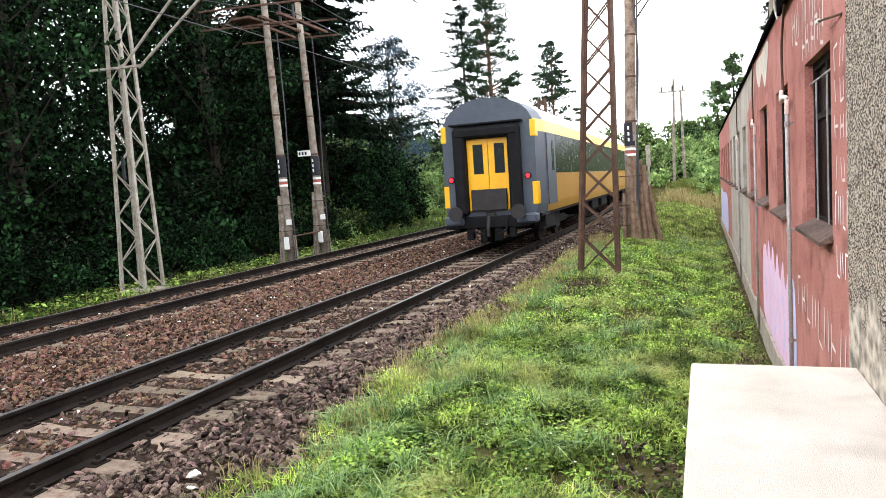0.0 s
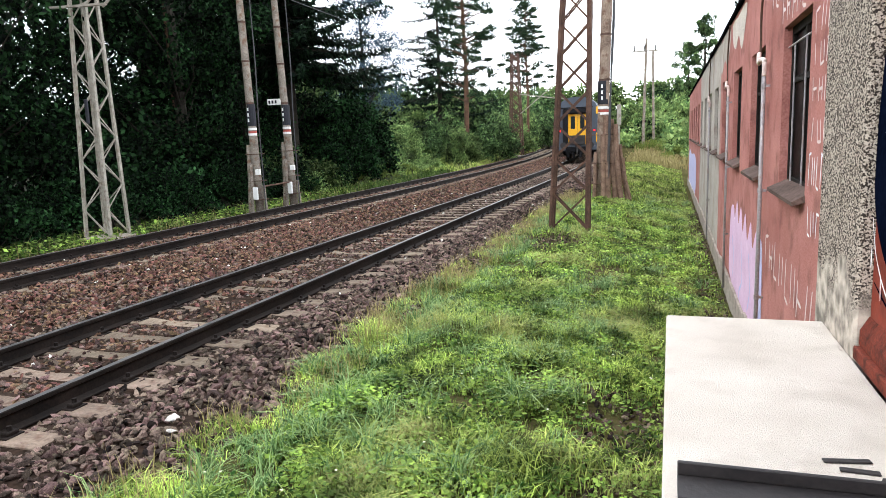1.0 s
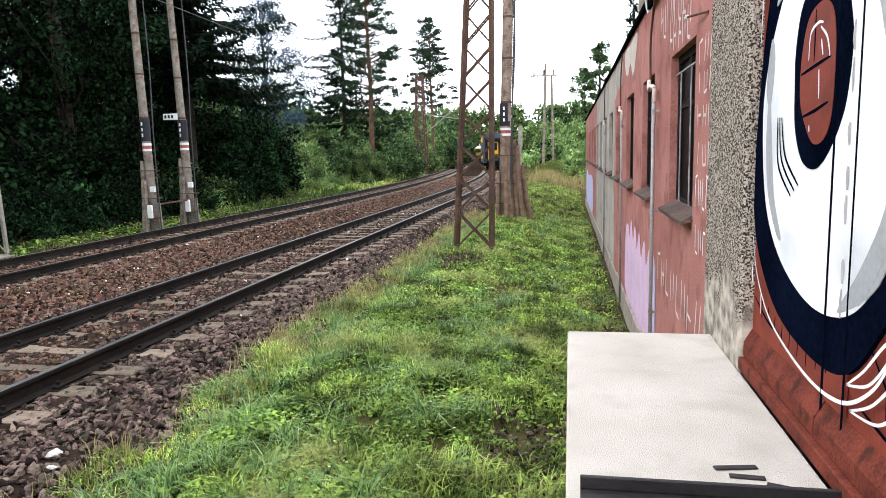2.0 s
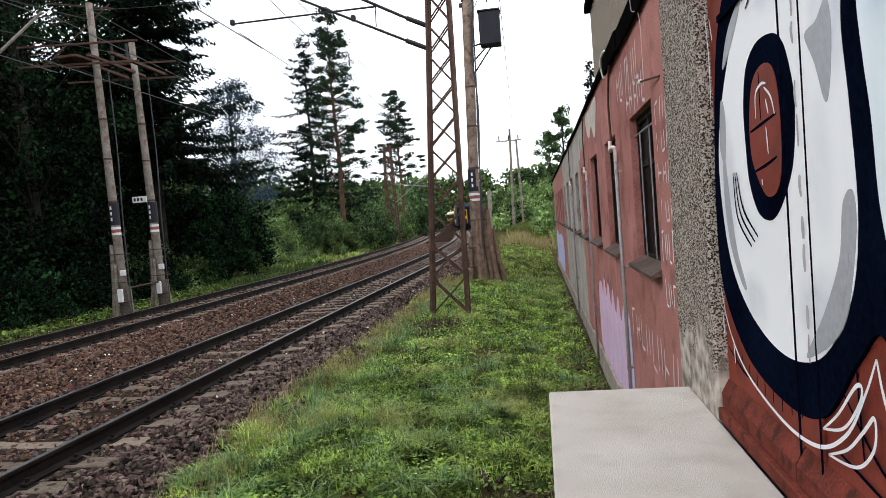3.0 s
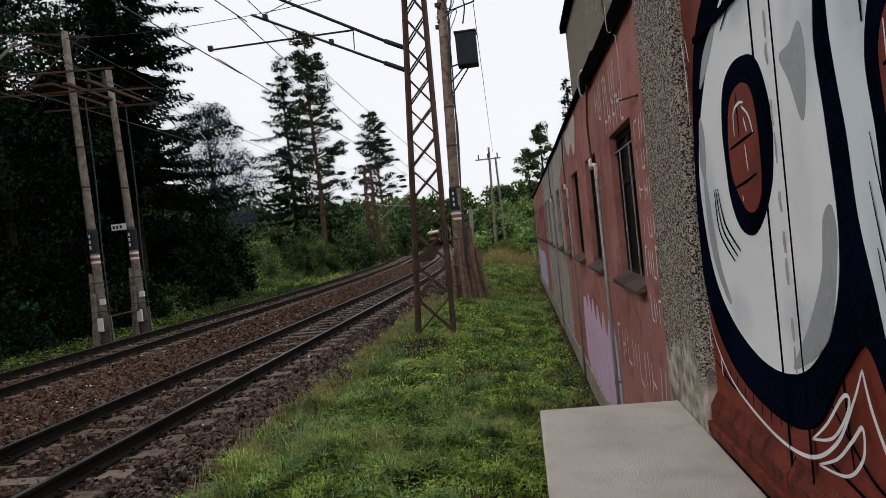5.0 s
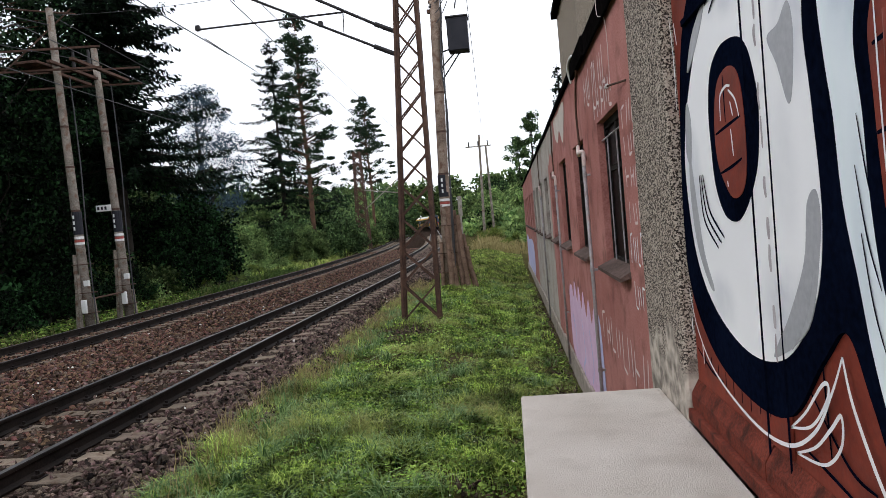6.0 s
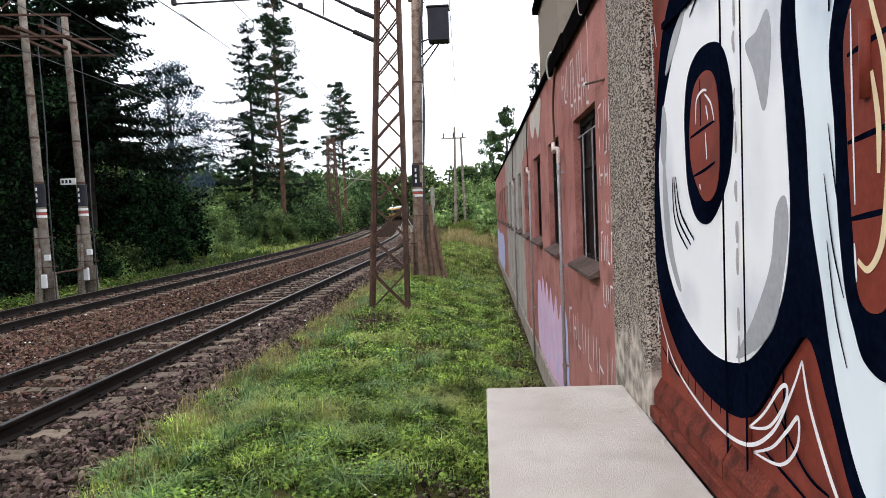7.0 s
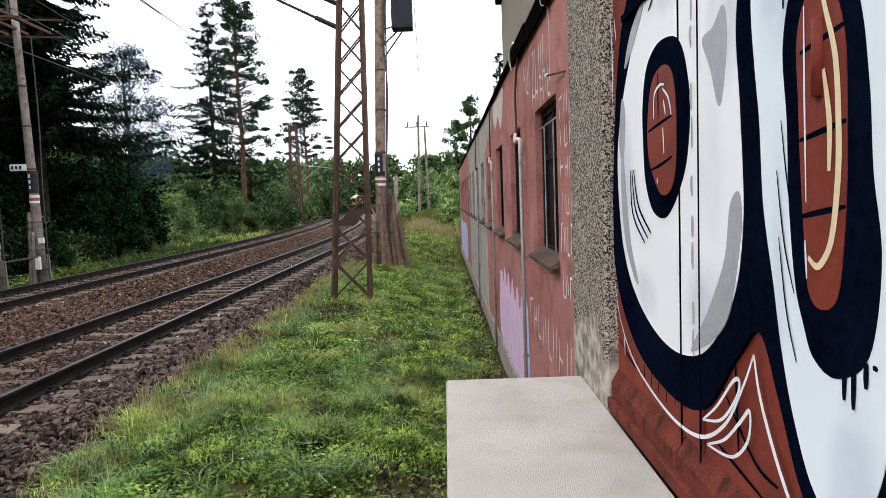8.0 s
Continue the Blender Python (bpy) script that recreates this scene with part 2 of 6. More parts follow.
M_WIRE = surf("dark_wire", (0.03, 0.03, 0.032), (0.06, 0.06, 0.065), 0.3, 0.6, 0)
M_POLE = surf("weathered_pole", (0.1, 0.085, 0.068), (0.34, 0.3, 0.255), 0.35, 0.9, 0.5, stain=(0.15, 0.08, 0.05), stain_amount=0.8)
M_POLE_BASE = surf("brown_timber", (0.14, 0.085, 0.06), (0.3, 0.2, 0.15), 0.25, 0.92, 0.6, stain=(0.07, 0.045, 0.035))
M_WHITE = surf("white_paint", (0.66, 0.66, 0.64), (0.8, 0.8, 0.78), 0.3, 0.6, 0.05)
M_BLACKP = surf("black_plate", (0.012, 0.013, 0.018), (0.03, 0.03, 0.038), 0.3, 0.6, 0.05, spec=0.2)
M_REDP = surf("red_paint_band", (0.3, 0.05, 0.04), (0.4, 0.09, 0.07), 0.2, 0.6, 0.05)
M_PLASTER = surf("faded_red_plaster", (0.3, 0.112, 0.095), (0.49, 0.225, 0.195), 0.6, 0.92, 0.5, fine=40, stain=(0.17, 0.072, 0.06), stain_amount=0.65)
M_PLASTER_GREY = surf("flaking_grey_plaster", (0.3, 0.27, 0.24), (0.48, 0.44, 0.39), 0.7, 0.94, 0.4, fine=30, stain=(0.2, 0.12, 0.1), stain_amount=0.5)
M_SILL = surf("dirty_brown_sill", (0.05, 0.034, 0.028), (0.14, 0.095, 0.08), 0.3, 0.9, 0.4)
M_PLINTH = surf("concrete_plinth", (0.24, 0.2, 0.17), (0.4, 0.35, 0.3), 0.4, 0.95, 0.4, stain=(0.14, 0.12, 0.09))
M_PEBBLE = pebble_mat("pebble_dash", (0.2, 0.165, 0.135), (0.035, 0.028, 0.024), (0.47, 0.41, 0.345), (0.44, 0.39, 0.33), 1.62)
M_PEBBLE_HI = pebble_mat("grey_pebble_dash", (0.24, 0.205, 0.16), (0.13, 0.108, 0.085), (0.34, 0.29, 0.23), (0.3, 0.26, 0.2), -5)
M_DOOR = surf("red_painted_door", (0.165, 0.03, 0.018), (0.245, 0.05, 0.03), 0.4, 0.65, 0.15, fine=20, stain=(0.11, 0.025, 0.017), stain_amount=0.6, spec=0.15)
M_DOOR_FOOT = surf("grimy_red_board", (0.07, 0.018, 0.012), (0.2, 0.045, 0.028), 0.16, 0.8, 0.3, fine=16, stain=(0.035, 0.014, 0.01), stain_amount=0.8, spec=0.1)
M_INK = surf("blue_black_spray_paint", (0.0012, 0.002, 0.0055), (0.004, 0.0065, 0.017), 0.3, 0.6, 0.04, spec=0.0)
M_SPRAY_WHITE = surf("white_spray_paint", (0.76, 0.77, 0.78), (0.86, 0.86, 0.86), 0.5, 0.5, 0.04)
M_SPRAY_GREY = surf("grey_spray_shading", (0.3, 0.31, 0.33), (0.42, 0.43, 0.45), 0.3, 0.5, 0.04)
M_SMEAR = surf("grimy_paint_smear", (0.36, 0.32, 0.33), (0.55, 0.53, 0.54), 0.08, 0.7, 0.05)
M_SPRAY_CREAM = surf("cream_spray_paint", (0.72, 0.55, 0.3), (0.82, 0.68, 0.45), 0.3, 0.5, 0.04)
def eye_mat(name, pale, shade, spots):
    """White spray paint hazed over with soft grey: spots of (y, z, half width, half height, strength)."""
    m, nt, p = node_mat(name)
    N, L = nt.nodes, nt.links
    co = N.new("ShaderNodeTexCoord")
    wob = N.new("ShaderNodeTexNoise")
    wob.inputs["Scale"].default_value, wob.inputs["Detail"].default_value = 7.0, 5
    L.new(co.outputs["Object"], wob.inputs["Vector"])
    total = None
    for y, z, w, h, amount in spots:
        off = N.new("ShaderNodeVectorMath")
        off.operation = "SUBTRACT"
        off.inputs[1].default_value = (DOOR_X, y, z)
        L.new(co.outputs["Object"], off.inputs[0])
        sc = N.new("ShaderNodeVectorMath")
        sc.operation = "MULTIPLY"
        sc.inputs[1].default_value = (0, 1 / w, 1 / h)
        L.new(off.outputs[0], sc.inputs[0])
        ln = N.new("ShaderNodeVectorMath")
        ln.operation = "LENGTH"
        L.new(sc.outputs[0], ln.inputs[0])
        mr = N.new("ShaderNodeMapRange")
        mr.interpolation_type = "SMOOTHSTEP"
        mr.inputs["From Min"].default_value, mr.inputs["From Max"].default_value = 1.0, 0.3
        mr.inputs["To Max"].default_value = amount
        L.new(ln.outputs["Value"], mr.inputs["Value"])
        if total is None:
            total = mr.outputs["Result"]
        else:
            mx = N.new("ShaderNodeMath")
            mx.operation = "MAXIMUM"
            L.new(total, mx.inputs[0]), L.new(mr.outputs["Result"], mx.inputs[1])
            total = mx.outputs[0]
    cloudy = N.new("ShaderNodeMapRange")
    cloudy.inputs["From Min"].default_value, cloudy.inputs["From Max"].default_value = 0.3, 0.62
    cloudy.inputs["To Min"].default_value = 0.35
    L.new(wob.outputs["Fac"], cloudy.inputs["Value"])
    mul = N.new("ShaderNodeMath")
    mul.operation = "MULTIPLY"
    L.new(total, mul.inputs[0]), L.new(cloudy.outputs["Result"], mul.inputs[1])
    mix = N.new("ShaderNodeMix")
    mix.data_type = "RGBA"
    mix.inputs[6].default_value, mix.inputs[7].default_value = rgb(pale), rgb(shade)
    L.new(mul.outputs[0], mix.inputs["Factor"]), L.new(mix.outputs[2], p.inputs["Base Color"])
    p.inputs["Roughness"].default_value = 0.5
    return m


DOOR_X = 0.79
M_EYE = eye_mat("hazed_white_spray_paint", (0.9, 0.91, 0.92), (0.42, 0.45, 0.52),
                ((2.3, 2.86, 0.5, 0.2, 0.7), (1.9, 2.6, 0.16, 0.3, 0.55), (2.92, 2.15, 0.16, 0.35, 0.5), (2.0, 1.75, 0.3, 0.2, 0.6), (2.65, 1.72, 0.2, 0.14, 0.35), (2.0, 2.2, 0.14, 0.3, 0.2)))
M_ICE = eye_mat("hazed_ice_white_spray_paint", (0.78, 0.86, 0.9), (0.42, 0.5, 0.6), ((1.6, 2.6, 0.14, 0.26, 0.6), (1.3, 1.5, 0.12, 0.3, 0.5), (1.6, 1.95, 0.05, 0.4, 0.3)))
M_PINK = surf("pink_spray_paint", (0.6, 0.4, 0.56), (0.72, 0.52, 0.68), 0.4, 0.8, 0.1)
M_LILAC = surf("lilac_spray_paint", (0.4, 0.4, 0.62), (0.55, 0.55, 0.75), 0.4, 0.8, 0.1)
M_TAG = surf("pale_tag_paint", (0.58, 0.44, 0.41), (0.76, 0.66, 0.63), 0.2, 0.8, 0)
M_FASCIA = surf("tarred_fascia", (0.002, 0.002, 0.002), (0.007, 0.006, 0.006), 0.4, 0.95, 0.2, spec=0.0)
M_ZINC = surf("painted_zinc_pipe", (0.24, 0.22, 0.23), (0.42, 0.39, 0.4), 0.2, 0.5, 0.1, metal=0.2, stain=(0.3, 0.18, 0.14))
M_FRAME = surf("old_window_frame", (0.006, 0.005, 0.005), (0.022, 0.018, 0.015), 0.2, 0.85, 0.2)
# Opaque near-black panes imitate the unlit room behind them.
M_PANE = surf("unlit_room_pane", (0.002, 0.002, 0.002), (0.009, 0.008, 0.008), 0.4, 0.4, 0.05, spec=0.05)
M_TRAIN_GREY = surf("slate_grey_coach_paint", (0.042, 0.054, 0.076), (0.062, 0.076, 0.102), 1.5, 0.5, 0.02)
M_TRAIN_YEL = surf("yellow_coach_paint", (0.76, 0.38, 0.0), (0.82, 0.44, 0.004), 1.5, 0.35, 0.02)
M_TRAIN_OCHRE = surf("ochre_coach_side", (0.3, 0.15, 0.012), (0.38, 0.2, 0.022), 1.5, 0.45, 0.02)
M_TRAIN_ROOF = surf("pale_coach_roof", (0.6, 0.6, 0.58), (0.75, 0.75, 0.73), 1.5, 0.5, 0.02)
M_TRAIN_WIN = surf("dark_coach_glass", (0.006, 0.01, 0.01), (0.016, 0.022, 0.021), 1.5, 0.25, 0, spec=0.12)
M_RUBBER = surf("black_rubber", (0.004, 0.004, 0.005), (0.012, 0.012, 0.014), 0.3, 0.7, 0.1)
M_TAIL = glow_mat("red_tail_light", (0.9, 0.012, 0.02), 1.6)
M_ROOFSHEET = surf("bitumen_roof", (0.04, 0.038, 0.036), (0.09, 0.085, 0.08), 0.8, 0.9, 0.3)
M_INSIDE = surf("dim_interior_plaster", (0.2, 0.19, 0.17), (0.3, 0.28, 0.25), 0.8, 0.95, 0.1)


# ---- mesh helpers ----
class Build:
    """Collects faces of one mesh."""

    def __init__(self):
        self.v, self.f = [], []

    def add(self, verts, faces):
        k = len(self.v)
        self.v += [tuple(q) for q in verts]
        self.f += [tuple(i + k for i in face) for face in faces]
        return self

    def box(self, lo, hi, c=0.0):
        """A box between two corners; c: width of its chamfered edges."""
        bm = bmesh.new()
        bmesh.ops.create_cube(bm, size=1)
        size = [hi[i] - lo[i] for i in range(3)]
        for q in bm.verts:
            q.co = Vector([lo[i] + (q.co[i] + 0.5) * size[i] for i in range(3)])
        if c:
            bmesh.ops.bevel(bm, geom=list(bm.edges), offset=c, segments=1, affect="EDGES")
        bm.verts.index_update()
        self.add([q.co for q in bm.verts], [[q.index for q in face.verts] for face in bm.faces])
        bm.free()
        return self

    def beam(self, p, q, w, h=None, up=(0, 0, 1)):
        """A bar of w x h from p to q."""
        h = h or w
        p, q = Vector(p), Vector(q)
        d = (q - p).normalized()
        s = d.cross(Vector(up))
        s = (s if s.length > 1e-4 else d.cross(Vector((0, 1, 0)))).normalized()
        u = s.cross(d)
        vs = [o + s * (a * w / 2) + u * (b * h / 2) for o in (p, q) for a, b in ((-1, -1), (1, -1), (1, 1), (-1, 1))]
        return self.add(vs, [(3, 2, 1, 0), (4, 5, 6, 7), (0, 1, 5, 4), (1, 2, 6, 5), (2, 3, 7, 6), (3, 0, 4, 7)])

    def tube(self, pts, r, n=8, caps=True):
        """A round bar through pts; r: one radius, or one a point."""
        pts = [Vector(p) for p in pts]
        rs = r if isinstance(r, (list, tuple)) else [r] * len(pts)
        vs, fs = [], []
        for i, p in enumerate(pts):
            d = (pts[min(i + 1, len(pts) - 1)] - pts[max(i - 1, 0)]).normalized()
            ref = Vector((0, 0, 1)) if abs(d.z) < 0.9 else Vector((0, 1, 0))
            s = d.cross(ref).normalized()
            u = s.cross(d)
            vs += [p + (s * math.cos(a) + u * math.sin(a)) * rs[i] for a in [2 * math.pi * k / n for k in range(n)]]
        for i in range(len(pts) - 1):
            for k in range(n):
                a, b = i * n + k, i * n + (k + 1) % n
                fs.append((a, b, b + n, a + n))
        if caps:
            fs += [tuple(range(n))[::-1], tuple(range((len(pts) - 1) * n, len(pts) * n))]
        return self.add(vs, fs)

    def plate(self, pts, off):
        """A flat outline (3D points) with thickness: off is the way from its back to its front."""
        n = len(pts)
        a = [Vector(p) for p in pts]
        b = [p + Vector(off) for p in a]
        return self.add(a + b, [tuple(range(n))[::-1], tuple(range(n, 2 * n))] + [(i, (i + 1) % n, n + (i + 1) % n, n + i) for i in range(n)])

    def obj(self, name, mat, parent=None, label="", smooth=False):
        me = bpy.data.meshes.new(name)
        me.from_pydata(self.v, [], self.f)
        me.validate()
        me.materials.append(mat)
        if smooth:
            me.polygons.foreach_set("use_smooth", [True] * len(me.polygons))
        bm = bmesh.new()
        bm.from_mesh(me)
        bmesh.ops.recalc_face_normals(bm, faces=bm.faces)
        bm.to_mesh(me)
        bm.free()
        ob = new(name, me)
        ob.parent = parent
        if label:
            tagged(ob, label)
        return ob


def raw(name, v, f, mat, parent=None, label=""):
    """A mesh object straight from arrays."""
    me = bpy.data.meshes.new(name)
    me.from_pydata(v, [], f)
    me.materials.append(mat)
    ob = new(name, me)
    ob.parent = parent
    if label:
        tagged(ob, label)
    return ob


def thing(name, label, category, m=None, group="", kind=""):
    ob = new(name)
    ob.empty_display_size = 0.2
    if m is not None:
        ob.matrix_basis = m
    return tagged(ob, label, category, group, kind)


def spline(pts, n=8, closed=False):
    """A smooth line through points of any dimension."""
    p = [np.array(q, float) for q in pts]
    k = len(p)
    outp = []
    for i in range(k if closed else k - 1):
        if closed:
            a, b, c, d = p[i - 1], p[i], p[(i + 1) % k], p[(i + 2) % k]
        else:
            a, b, c, d = p[max(i - 1, 0)], p[i], p[i + 1], p[min(i + 2, k - 1)]
        for j in range(n):
            t = j / n
            outp.append(0.5 * (2 * b + (c - a) * t + (2 * a - 5 * b + 4 * c - d) * t * t + (3 * b - a - 3 * c + d) * t ** 3))
    if not closed:
        outp.append(p[-1])
    return outp


# ---- the line of the railway: both tracks run straight past, swing gently left, and bend away hard far off ----
S_TAB = np.arange(-40, 640, 1.0)


def _line():
    x, y, h, tab = -5.42, -40.0, 0.0, []
    for s in S_TAB:
        tab.append((x, y, h))
        bend = 0.0
        if y > 25 and h > -0.108:
            bend = -0.0022
        elif s > 195 and h > -0.75:
            bend = -0.005
        h += bend
        x, y = x + math.sin(h), y + math.cos(h)
    return np.array(tab)


LINE = _line()
FAR_OFF, RAIL_Z = -4.9, 0.23


def track_point(s, off=0.0):
    """Place and heading on the line, s metres on, off metres to its right."""
    x, y, h = (float(np.interp(s, S_TAB, LINE[:, k])) for k in range(3))
    return x + off * math.cos(h), y - off * math.sin(h), h


def near_x(y):
    return float(np.interp(y, LINE[:420, 1], LINE[:420, 0]))


def soft(a, b, t):
    t = min(1, max(0, (t - a) / (b - a)))
    return t * t * (3 - 2 * t)


def ground_z(x, y):
    u = x - near_x(min(max(y, -39), 360))
    wall_side = 0.06 - 0.2 * soft(-1.5, 0.4, x) - 0.012 * max(0, min(y, 34) - 6) * soft(-2.2, 0.5, x)
    bed = 0.045
    z = bed + (wall_side - 0.05 - bed) * soft(1.7, 2.45, u) + 0.05 * soft(2.4, 3.2, u)
    if u < -6.4:
        z = bed + (-0.3 - bed) * soft(6.4, 8.0, -u) + 1.0 * soft(9, 18, -u) * soft(25, 60, y) + 0.5 * soft(16, 40, -u)
    if y > 45 and u > 2.5:
        z += 0.5 * soft(45, 80, y)
    if u < -7.6 or u > 2.6:
        z += 0.05 * noise.noise((x * 0.9, y * 0.9, 0)) + 0.02 * noise.noise((x * 3.1, y * 3.1, 4))
    return z


# ---- ground: one sheet to the horizon ----
def ground():
    xs = np.unique(np.concatenate([np.arange(-16, 1.01, 0.25), np.arange(-100, -16, 2.0), np.arange(1, 40, 2.0), [-1500, -700, -300, -150, -120, 60, 100, 200, 500, 1500]]))
    ys = np.unique(np.concatenate([np.arange(-4, 30, 0.25), np.arange(30, 70, 0.75), np.arange(70, 360, 4), np.arange(-40, -4, 3), [-1500, -600, -200, -90, 400, 500, 800, 1500]]))
    nx, ny = len(xs), len(ys)
    v = [(x, y, ground_z(x, y)) for y in ys for x in xs]
    f = [(j * nx + i, j * nx + i + 1, (j + 1) * nx + i + 1, (j + 1) * nx + i) for j in range(ny - 1) for i in range(nx - 1)]
    ob = raw("ground", v, f, M_SOIL)
    ob.data.materials.append(M_BALLAST)
    ob.data.materials.append(M_FOREST)
    idx = []
    for j in range(ny - 1):
        for i in range(nx - 1):
            x, y = (xs[i] + xs[i + 1]) / 2, (ys[j] + ys[j + 1]) / 2
            if y > 85:
                d = np.hypot(LINE[:, 0] - x, LINE[:, 1] - y)
                u = d.min() * (1 if x > LINE[d.argmin(), 0] else -1)
            else:
                u = x - near_x(max(y, -39))
            w = 0.35 * noise.noise((x * 0.8, y * 0.8, 9))
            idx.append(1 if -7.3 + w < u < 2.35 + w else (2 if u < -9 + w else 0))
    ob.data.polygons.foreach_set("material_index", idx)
    ob.data.polygons.foreach_set("use_smooth", [True] * len(idx))
    return tagged(ob, "grassy strip, railway ballast bed and forest floor", "ground", kind="structure")


ground()


# ---- tracks ----
RAIL_PROFILE = [(-0.075, 0), (0.075, 0), (0.075, 0.012), (0.012, 0.034), (0.009, 0.125), (0.036, 0.138), (0.036, 0.165), (0.03, 0.172),
                (-0.03, 0.172), (-0.036, 0.165), (-0.036, 0.138), (-0.009, 0.125), (-0.012, 0.034), (-0.075, 0.012)]


def sweep(profile, off, z, s0, s1, step):
    b = Build()
    ss = np.arange(s0, s1 + step, step)
    n = len(profile)
    for s in ss:
        x, y, h = track_point(s, off)
        b.v += [(x + px * math.cos(h), y - px * math.sin(h), z + pz) for px, pz in profile]
    for j in range(len(ss) - 1):
        for k in range(n):
            a, c = j * n + k, j * n + (k + 1) % n
            b.f.append((a, c, c + n, a + n))
    b.f += [tuple(range(n)), tuple(range((len(ss) - 1) * n, len(ss) * n))]
    return b


def sleeper_mesh():
    """A concrete sleeper: broad ends, dipped middle."""
    b = Build()
    secs = [(-1.25, 0.27, 0.0), (-1.2, 0.28, 0.012), (-0.5, 0.28, 0.005), (-0.3, 0.24, -0.006), (0.3, 0.24, -0.006), (0.5, 0.28, 0.005), (1.2, 0.28, 0.012), (1.25, 0.27, 0.0)]
    for x, w, z in secs:
        b.v += [(x, -w / 2, -0.2), (x, w / 2, -0.2), (x, w / 2 - 0.012, z - 0.01), (x, w / 2 - 0.03, z), (x, -w / 2 + 0.03, z), (x, -w / 2 + 0.012, z - 0.01)]
    for j in range(len(secs) - 1):
        for k in range(6):
            a, c = j * 6 + k, j * 6 + (k + 1) % 6
            b.f.append((a, c, c + 6, a + 6))
    b.f += [tuple(range(6)), tuple(range(42, 48))]
    return b


def clip_mesh():
    """Rail plate with its bolts and clips."""
    b = Build()
    b.box((-0.17, -0.08, 0), (0.17, 0.08, 0.018), 0.004)
    for sx in (-0.12, 0.12):
        b.box((sx - 0.035, -0.05, 0.018), (sx + 0.035, 0.05, 0.05), 0.006)
        b.tube([(sx, 0, 0.05), (sx, 0, 0.085)], 0.02, 6)
    return b


def track(name, off, label, s1):
    t = thing(name, label, "railway track", kind="structure")
    for side in (-0.753, 0.753):
        b = sweep(RAIL_PROFILE, off + side, RAIL_Z - 0.172, -25, s1, 2.0)
        r = b.obj("rail", M_RAIL, t, "rusty brown steel rail")
        r.data.materials.append(M_RAIL_TOP)
        for p in r.data.polygons:
            if p.normal.z > 0.9 and p.center.z > RAIL_Z - 0.01:
                p.material_index = 1
    first = sleeper_mesh().obj("sleeper", M_SLEEPER, t)
    plate = clip_mesh().obj("rail_fastening", M_RAIL, first)
    plate.location = (-0.753, 0, 0.002)
    again = new("rail_fastening", plate.data)
    again.parent, again.location = first, (0.753, 0, 0.002)
    rnd = random.Random(5)
    k = 0
    for s in np.arange(-2, 112, 0.61):
        x, y, h = track_point(s, off)
        m = pose(x + rnd.uniform(-0.015, 0.015), y + rnd.uniform(-0.02, 0.02), RAIL_Z - 0.174 + rnd.uniform(-0.006, 0.002), 0, 0, -math.degrees(h) + rnd.uniform(-0.8, 0.8))
        if k == 0:
            first.matrix_basis = m
        elif s < 45:
            c = copy_thing(first, m)
        else:
            c = new("sleeper", first.data)
            c.parent, c.matrix_basis = t, m
        k += 1
    return t


track("track_near", 0.0, "railway track of rusty rails on concrete sleepers in ballast", 400)
track("track_far", FAR_OFF, "second railway track half sunk in reddish ballast", 400)


# ---- ballast stones ----
def stone_shapes(rnd, count, sub):
    shapes = []
    for _ in range(count):
        bm = bmesh.new()
        bmesh.ops.create_icosphere(bm, subdivisions=sub, radius=1)
        sx, sy, sz = rnd.uniform(0.8, 1.35), rnd.uniform(0.6, 1.0), rnd.uniform(0.45, 0.8)
        for q in bm.verts:
            q.co *= rnd.uniform(0.6, 1.25)
            q.co = Vector((q.co.x * sx, q.co.y * sy, q.co.z * sz))
        bm.verts.index_update()
        shapes.append((np.array([q.co for q in bm.verts]), np.array([[q.index for q in f.verts] for f in bm.faces])))
        bm.free()
    return shapes


def turn_matrices(rng, n, tilt=0.6):
    a, b, c = rng.uniform(0, 6.283, n), rng.normal(0, tilt, n), rng.normal(0, tilt, n)
    ca, sa, cb, sb, cc, sc = np.cos(a), np.sin(a), np.cos(b), np.sin(b), np.cos(c), np.sin(c)
    z = np.zeros(n)
    o = np.ones(n)
    rz = np.stack([ca, -sa, z, sa, ca, z, z, z, o], 1).reshape(-1, 3, 3)
    ry = np.stack([cb, z, sb, z, o, z, -sb, z, cb], 1).reshape(-1, 3, 3)
    rx = np.stack([o, z, z, z, cc, -sc, z, sc, cc], 1).reshape(-1, 3, 3)
    return rz @ ry @ rx


def scatter(name, shapes, pts, sizes, mat, seed, label, category, tilt=0.6):
    """One object of many small solids at pts."""
    rng = np.random.default_rng(seed)
    kind = rng.integers(0, len(shapes), len(pts))
    rot = turn_matrices(rng, len(pts), tilt)
    vs, fs, k = [], [], 0
    for i, (sv, sf) in enumerate(shapes):
        w = np.where(kind == i)[0]
        if not len(w):
            continue
        p = np.einsum("nij,kj->nki", rot[w], sv) * sizes[w][:, None, None] + pts[w][:, None, :]
        vs.append(p.reshape(-1, 3))
        fs.append((sf[None] + (np.arange(len(w)) * len(sv))[:, None, None] + k).reshape(-1, sf.shape[1]))
        k += len(w) * len(sv)
    ob = raw(name, np.concatenate(vs).tolist(), np.concatenate(fs).tolist(), mat)
    return tagged(ob, label, category, kind="stuff")


